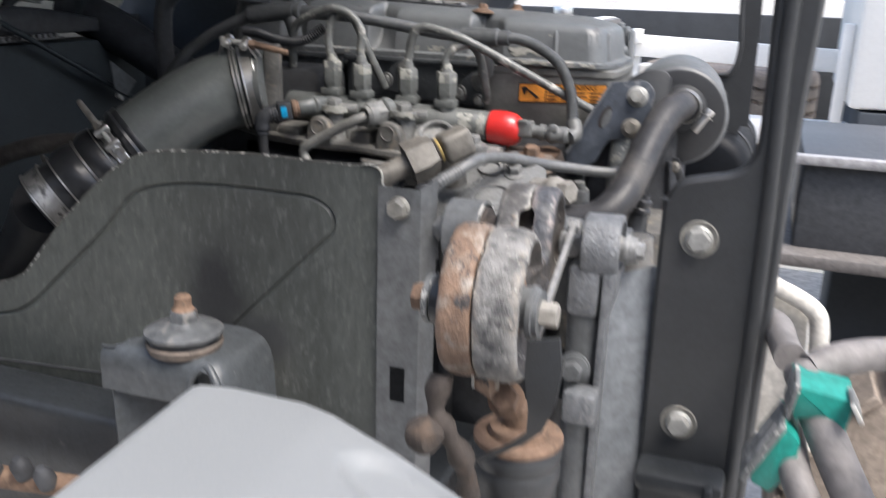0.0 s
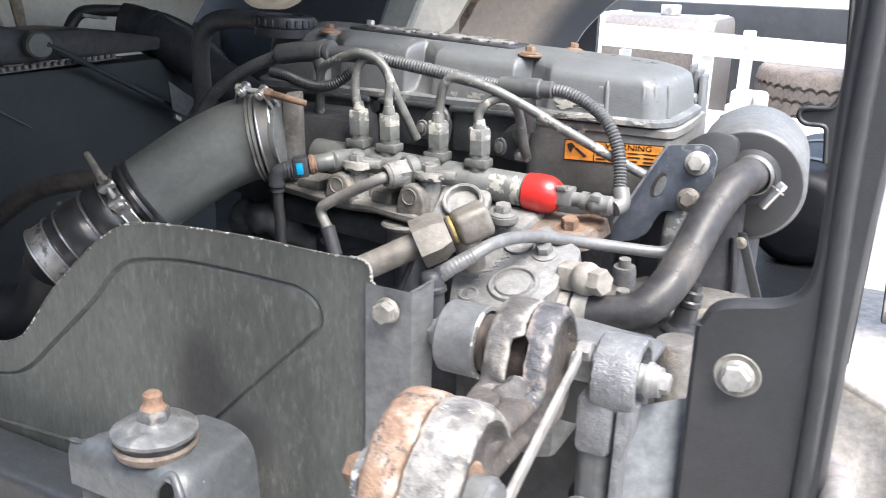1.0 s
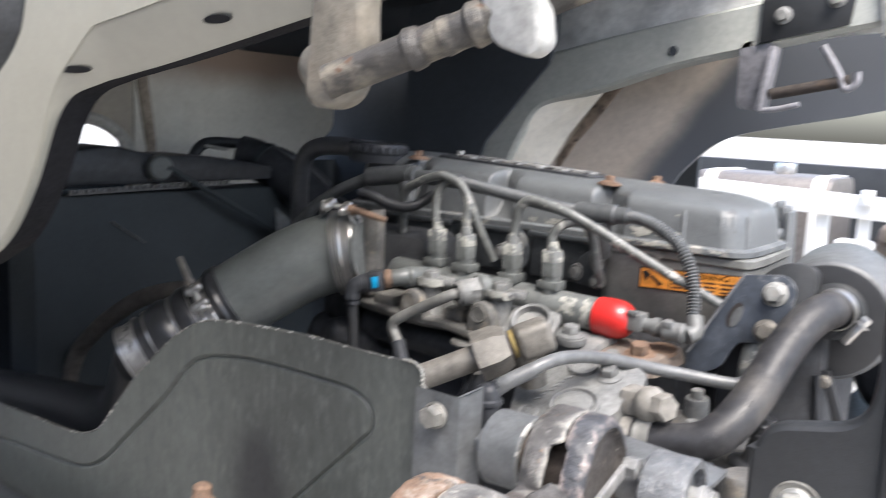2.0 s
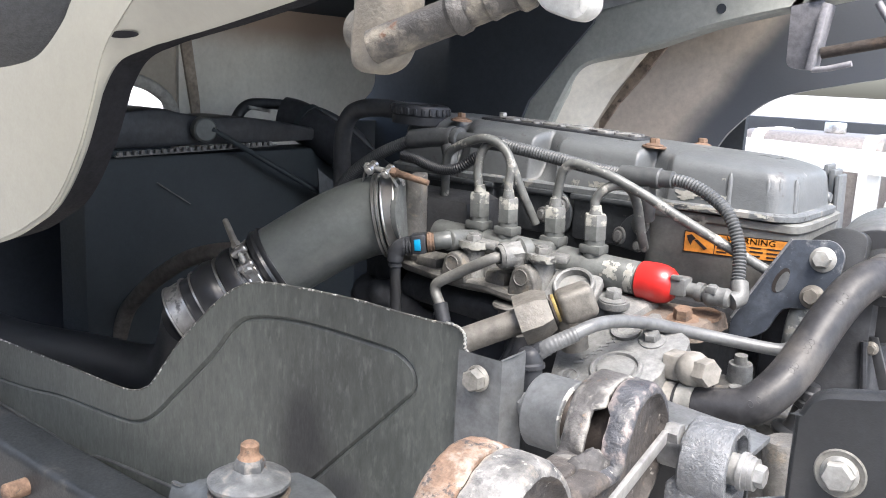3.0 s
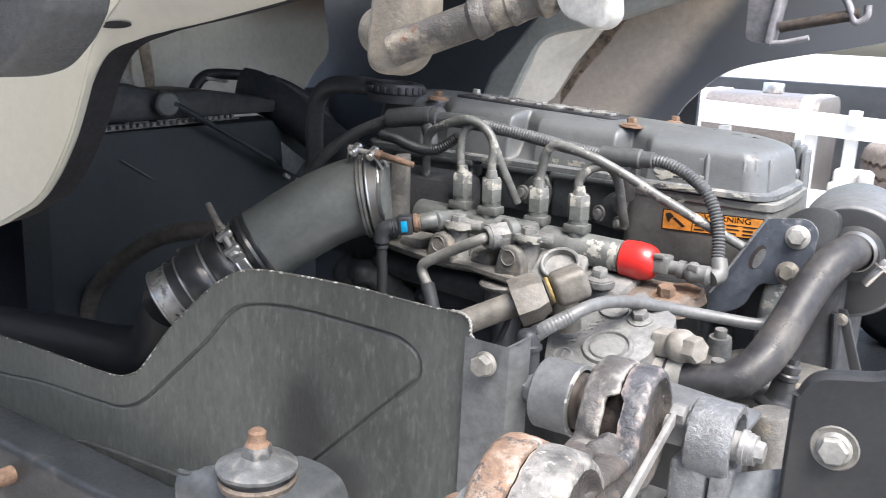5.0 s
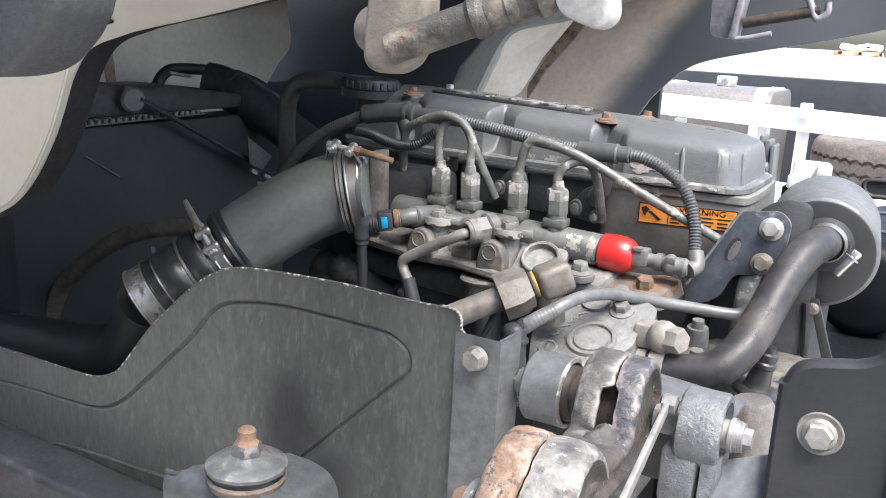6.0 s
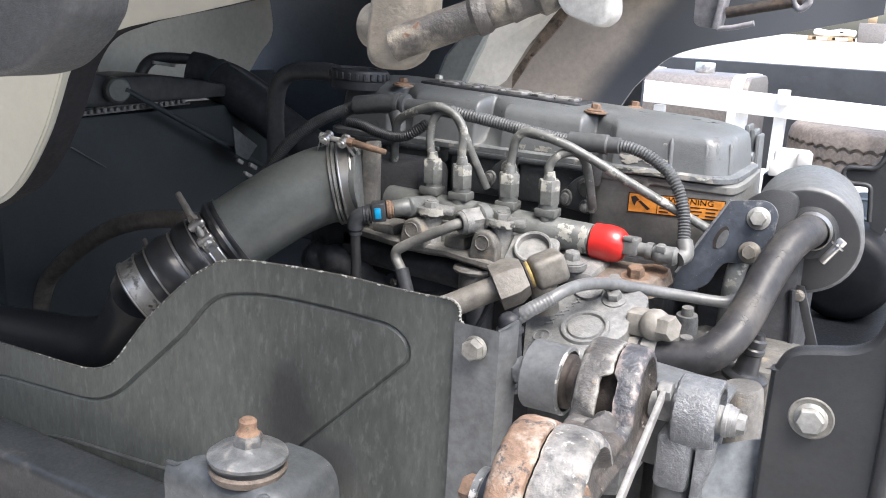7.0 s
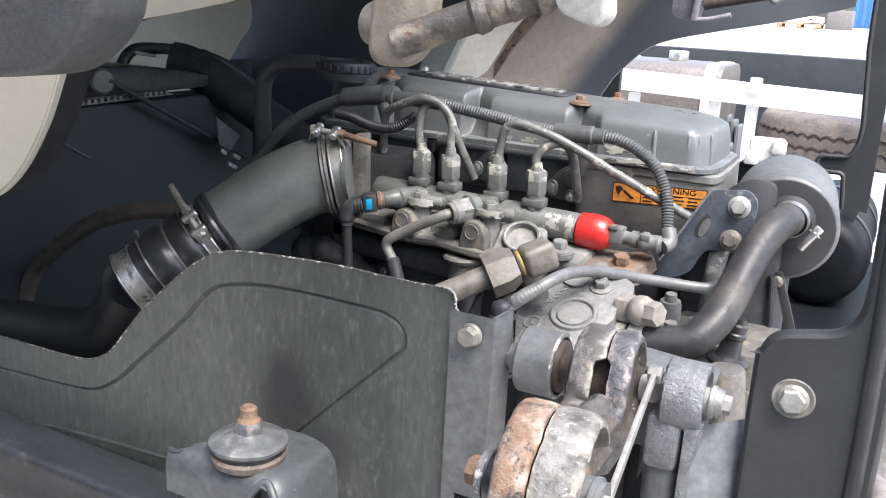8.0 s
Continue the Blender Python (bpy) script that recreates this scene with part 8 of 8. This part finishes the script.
# ---- outside, near ----
def build_front_cover():
    th = thing("silver_cover", (-0.1, 0.15, 0.95), "smooth silver-grey plastic cover with an oval recess", "cover")
    # flat top panel with a softened rim, a side facet and an oval dish
    back = [(-0.226, 0.386), (-0.221, 0.398), (-0.200, 0.4035), (-0.153, 0.403), (-0.075, 0.374), (0.009, 0.335), (0.09, 0.294)]

    def rear(x):
        for (xa, ya), (xb, yb) in zip(back, back[1:]):
            if x <= xb:
                return ya + (yb - ya) * (x - xa) / (xb - xa)
        return back[-1][1]

    bm = BM()
    nx, ny = 90, 44
    grid = []
    for i in range(nx + 1):
        x = -0.226 + 0.316 * (i / nx)
        row = []
        for j in range(ny + 1):
            s = 1 - (1 - j / ny) ** 1.6
            y = 0.06 + (rear(x) - 0.06) * s
            w = max(0.0, min(1.0, (-0.13 - x) / 0.096))
            gap = min(rear(x) - y, x + 0.226)
            z = 1.2605 - 0.10 * max(0.0, x + 0.132) - 0.004 * max(0.0, 1 - gap / 0.006) ** 2
            u, v = (x + 0.054) * 0.95 - (y - 0.334) * 0.31, (x + 0.054) * 0.31 + (y - 0.334) * 0.95
            r = math.hypot(u / 0.052, v / 0.025)
            z -= 0.007 * min(1.0, max(0.0, (1.0 - r) / 0.30))
            row.append(bm.verts.new((x - 0.09 * (y - 0.10) * w, y, z)))
        grid.append(row)
    for i in range(nx):
        for j in range(ny):
            bm.faces.new((grid[i][j], grid[i + 1][j], grid[i + 1][j + 1], grid[i][j + 1]))
    rim = [e for e in bm.edges if len(e.link_faces) == 1]
    ext = bmesh.ops.extrude_edge_only(bm, edges=rim)
    for v in ext["geom"]:
        if isinstance(v, bmesh.types.BMVert):
            v.co.z -= 0.06
    part("cover_shell", bm, M_SILVER, th, angle=35)
    bm = BM()
    box(bm, (-0.12, 0.25, 0.60), (0.16, 0.12, 1.2), 0.02)
    part("carrier", bm, M_UNDER, th, "dark carrier under the cover")


build_front_cover()


def build_teal_clamp():
    th = thing("hose_clamp_block", (0.19, 0.6, 1.15), "teal plastic clamp block holding grey hoses beside the post", "clamp")
    bm = BM()
    o = rounded([(0.180, 1.252), (0.228, 1.246), (0.224, 1.216), (0.205, 1.228), (0.184, 1.222)], 0.003)
    prism(bm, [(p.x, 0.60, p.y) for p in o], (0.0, 0.05, 0), 0.002)
    part("upper_half", bm, M_TEAL, th)
    bm = BM()
    o = rounded([(0.176, 1.222), (0.192, 1.206), (0.190, 1.180), (0.174, 1.156), (0.158, 1.163), (0.160, 1.19)], 0.003)
    prism(bm, [(p.x, 0.59, p.y) for p in o], (0.0, 0.05, 0), 0.002)
    part("lower_half", bm, M_TEAL, th)
    bm = BM()
    box(bm, (0.164, 0.605, 1.195), (0.006, 0.05, 0.06), 0.001, turn(0, 25, 0))
    part("metal_strap", bm, M_CHIP, th)
    bm = BM()
    box(bm, (0.181, 0.61, 1.243), (0.004, 0.05, 0.03), 0.001, turn(0, 10, 0))
    part("metal_strap", bm, M_CHIP, th)
    bm = BM()
    box(bm, (0.228, 0.60, 1.244), (0.004, 0.04, 0.016), 0.001, turn(0, -30, 0))
    part("metal_strap", bm, M_CHIP, th)
    for pts, r in (([(0.190, 0.66, 1.240), (0.200, 0.63, 1.228), (0.215, 0.60, 1.205), (0.26, 0.56, 1.13), (0.29, 0.55, 1.05)], 0.016), ([(0.185, 0.63, 1.195), (0.192, 0.59, 1.178), (0.205, 0.57, 1.155), (0.22, 0.56, 1.10)], 0.013), ([(0.195, 0.66, 1.243), (0.225, 0.68, 1.252), (0.27, 0.71, 1.250), (0.33, 0.74, 1.23)], 0.015), ([(0.15, 0.85, 1.22), (0.17, 0.80, 1.23), (0.175, 0.74, 1.235), (0.18, 0.69, 1.24)], 0.014)):
        bm = BM()
        tube(bm, pts, r, 18)
        part("hose", bm, M_GREYHOSE, th, "grey dusty hose")


build_teal_clamp()
th = thing("blue_grey_side_cover", (0.33, 0.5, 1.0), "smooth blue-grey side cover panel", "cover")
bm = BM()
prism(bm, [(0.28, 0.55, 1.30), (0.26, 0.50, 1.16), (0.25, 0.48, 1.02), (0.50, 0.48, 1.02), (0.50, 0.55, 1.30)], (0, 0.02, 0), 0.004)
part("panel", bm, material("blue_grey_panel", (0.16, 0.19, 0.215), 0.4, vary=0.08, scale=6, bump=0.04), th)


# ---- outside, far ----
def build_neighbour_truck():
    th = thing("neighbour_truck", (-0.5, 5.8, 0), "white chassis of a parked truck with an aluminium tank", "truck")
    bm = BM()
    box(bm, (-0.40, 4.58, 1.284), (2.1, 0.06, 0.108), 0.008, turn(0, 1.6, 0))
    part("white_rail", bm, M_WHITE, th, "white painted rail")
    bm = BM()
    box(bm, (-0.9, 6.6, 1.02), (7.0, 0.10, 0.80), 0.01)
    part("far_rail", bm, M_POST, th, "dark far rail")
    bm = BM()
    o = rounded([(-0.30, 0.80), (0.30, 0.80), (0.30, 1.40), (-0.30, 1.40)], 0.12, 8)
    prism(bm, [(-1.43, 5.05 + p.x, p.y) for p in o], (0.69, 0, 0), 0.01)
    tank = part("fuel_tank", bm, M_DULLTANK, th, "dull metal fuel tank")
    for x in (-1.38, -0.83):
        bm = BM()
        o = rounded([(-0.306, 0.794), (0.306, 0.794), (0.306, 1.406), (-0.306, 1.406)], 0.12, 8)
        prism(bm, [(x, 5.05 + p.x, p.y) for p in o], (0.06, 0, 0))
        part("tank_strap", bm, M_WHITE, tank)
    bm = BM()
    rod(bm, (-1.04, 5.05, 1.40), (-1.04, 5.05, 1.455), 0.055, seg=18, bevel=0.005)
    part("tank_cap", bm, M_ALU, tank, "bright filler cap")
    for x in (-0.53,):
        bm = BM()
        rod(bm, (x, 4.53, 1.30), (x, 4.53, 1.372), 0.030, seg=14, bevel=0.004)
        part("rail_stud", bm, M_WHITE, th)
    for x in (-1.15, -0.73, -0.545):
        bm = BM()
        box(bm, (x, 4.62, 0.62), (0.055, 0.05, 1.24), 0.006)
        part("upright", bm, M_WHITE, th)
    bm = BM()
    o = rounded([(4.36, 0.25), (4.60, 0.25), (4.60, 0.98), (4.36, 0.98)], 0.05)
    prism(bm, [(-0.70, p.x, p.y) for p in o], (1.30, 0, 0), 0.004)
    part("side_guard", bm, M_WHITE, th, "white side guard below the rail")
    # worn tyre lying on its side, with zigzag grooves round the tread
    bm = BM()
    rows = []
    for z, r, wave in ((1.150, 0.300, 0), (1.166, 0.360, 0), (1.164, 0.430, 0), (1.150, 0.472, 0), (1.128, 0.490, 0), (1.068, 0.500, 1), (1.062, 0.482, 1), (1.052, 0.482, 1), (1.046, 0.500, 1), (1.000, 0.500, 1), (0.994, 0.482, 1), (0.984, 0.482, 1), (0.978, 0.500, 1), (0.925, 0.500, 1), (0.919, 0.482, 1), (0.909, 0.482, 1), (0.903, 0.500, 1), (0.850, 0.490, 0), (0.820, 0.455, 0), (0.810, 0.380, 0)):
        rows.append([(-0.10 + r * math.cos(2 * math.pi * k / 240), 5.40 + r * math.sin(2 * math.pi * k / 240), z + wave * 0.016 * abs(math.sin(math.pi * k / 5))) for k in range(240)])
    loft(bm, rows[::-1])
    part("tyre", bm, M_TYRE, th, "dusty worn tyre with zigzag grooves")
    bm = BM()
    rod(bm, (-0.10, 5.40, 0.0), (-0.10, 5.40, 0.83), 0.10, seg=18)
    part("tyre_carrier", bm, M_POST, th)


build_neighbour_truck()


M_PALEEDGE = material("pale_worn_edge", (0.34, 0.34, 0.35), 0.5, vary=0.1, scale=14, bump=0.1)


def build_own_rear():
    th = thing("rear_chassis_parts", (0.35, 2.0, 0.6), "dark chassis box with a pale top edge behind the post", "chassis")
    bm = BM()
    box(bm, (1.05, 2.35, 1.10), (1.65, 0.70, 0.21), 0.01)
    part("box_side", bm, M_BOXGREY, th)
    bm = BM()
    box(bm, (1.04, 1.985, 1.207), (1.68, 0.03, 0.022), 0.004)
    part("top_edge", bm, M_PALEEDGE, th, "pale worn top edge")
    bm = BM()
    box(bm, (1.05, 2.30, 0.985), (1.70, 0.74, 0.03), 0.006)
    part("bottom_edge", bm, M_GREYHOSE, th)
    bm = BM()
    box(bm, (1.05, 2.50, 0.49), (1.4, 0.2, 0.98), 0.02)
    part("frame_leg", bm, M_UNDER, th)
    th2 = thing("parked_wheel", (0.75, 1.6, 0.5), "dusty tyre with block tread under the chassis box", "wheel")
    bm = BM()
    lathe(bm, (0.72, 1.55, 0.48), (0, 1, 0), [(0, 0.30), (0.02, 0.44), (0.05, 0.47), (0.28, 0.47), (0.30, 0.44), (0.31, 0.30)], 56)
    part("tyre", bm, M_TYRE, th2)
    for k in range(40):
        a = 2 * math.pi * k / 40
        if math.sin(a) > 0:
            bm = BM()
            box(bm, (0.72 + 0.476 * math.cos(a), 1.71, 0.48 + 0.476 * math.sin(a)), (0.02, 0.26, 0.05), 0.004, turn(0, -math.degrees(a), 0), 1)
            part("tread_block", bm, M_TYRE, th2)
    th3 = thing("spring_hanger", (0.22, 1.2, 0.9), "pale dusty cast spring hanger arch beside the frame", "hanger")
    bm = BM()
    tube(bm, [(0.12, 1.22, 1.165), (0.175, 1.2, 1.148), (0.225, 1.2, 1.125), (0.243, 1.2, 1.10), (0.248, 1.2, 1.03), (0.25, 1.2, 0.90)], 0.014, 12)
    prism(bm, [(0.12, 1.22, 1.15), (0.23, 1.22, 1.11), (0.24, 1.22, 0.9), (0.12, 1.22, 0.9)], (0, 0.02, 0), 0.003)
    part("arch", bm, material("pale_dusty_casting", (0.5, 0.48, 0.44), 0.7, vary=0.15, scale=14, bump=0.3, second=(0.3, 0.27, 0.23), amount=0.25, second_scale=14, sharp=0.3), th3)
    th4 = thing("box_truck", (0.8, 4.5, 0.0), "overlit white truck body in the yard", "truck body")
    bm = BM()
    box(bm, (1.75, 4.6, 2.1), (2.6, 1.2, 2.0), 0.03)
    part("side", bm, M_WHITE, th4)
    bm = BM()
    box(bm, (1.75, 4.5, 1.0), (2.5, 1.0, 0.18), 0.01)
    part("underframe", bm, M_UNDER, th4)
    bm = BM()
    box(bm, (0.42, 4.1, 1.20), (0.05, 0.05, 0.5), 0.01)
    part("lamp_post", bm, M_WHITE, th4)


build_own_rear()


def build_sensor_block():
    th = thing("cable_connector", (-0.14, 2.1, 1.33), "pale connector block on the far frame rail", "connector")
    bm = BM()
    box(bm, (-0.135, 2.1, 1.36), (0.075, 0.05, 0.055), 0.008)
    box(bm, (-0.105, 2.07, 1.372), (0.03, 0.02, 0.03), 0.004)
    box(bm, (-0.16, 2.06, 1.345), (0.03, 0.03, 0.03), 0.004)
    part("housing", bm, M_WHITE, th)
    bm = BM()
    box(bm, (-0.14, 2.12, 1.30), (0.10, 0.08, 0.06), 0.006)
    box(bm, (-0.14, 2.13, 0.64), (0.06, 0.06, 1.28), 0.006)
    part("seat", bm, M_FRAME, th)


build_sensor_block()


def build_pallets():
    dock = thing("loading_dock", (-4, 52, 0), "pale concrete loading dock at the end of the yard", "dock", "", "structure")
    bm = BM()
    box(bm, (-6, 58, 0.69), (60, 46, 1.38), 0.03)
    part("slab", bm, M_CONCRETE, dock)
    th = thing("pallet_stack", (-3.8, 36, 1.38), "wooden pallet in the far yard", "pallet")
    for z, dz in ((1.40, 0.03), (1.53, 0.035)):
        bm = BM()
        box(bm, (-3.8, 36, z), (1.55, 1.1, dz), 0.004)
        part("deck", bm, M_WOOD, th)
    for x in (-4.48, -3.8, -3.12):
        for y in (35.5, 36.5):
            bm = BM()
            box(bm, (x, y, 1.465), (0.16, 0.14, 0.10), 0.004)
            part("block", bm, M_WOOD, th)
    th = thing("packed_load", (-3.7, 36, 1.55), "pale sacks lying on the pallet", "load")
    for x, z, r in ((-4.1, 1.66, 10), (-3.6, 1.68, -8), (-3.3, 1.70, 4)):
        bm = BM()
        box(bm, (x, 36, z), (0.62, 0.8, 0.24), 0.09, turn(0, r, 0), 3)
        part("sack", bm, M_WHITE, th)
    th = thing("stone_crate", (-2.5, 36.5, 1.38), "grey crate beside the pallet with a brown post", "crate")
    bm = BM()
    box(bm, (-2.5, 36.5, 1.73), (0.9, 0.9, 0.70), 0.05)
    part("crate", bm, M_GREYHOSE, th)
    bm = BM()
    box(bm, (-2.55, 36.4, 2.25), (0.28, 0.28, 0.36), 0.02)
    part("post", bm, M_WOOD, th)
    th = thing("blue_container", (0.5, 60, 1.38), "blue container at the far end of the yard", "container")
    bm = BM()
    box(bm, (0.6, 60, 2.88), (8.2, 2.4, 3.0), 0.03)
    part("body", bm, M_BLUEBOX, th)
    for k in range(20):
        bm = BM()
        box(bm, (-3.3 + k * 0.41, 58.78, 2.88), (0.2, 0.06, 2.8), 0.01)
        part("corrugation", bm, M_BLUEBOX, th)


build_pallets()
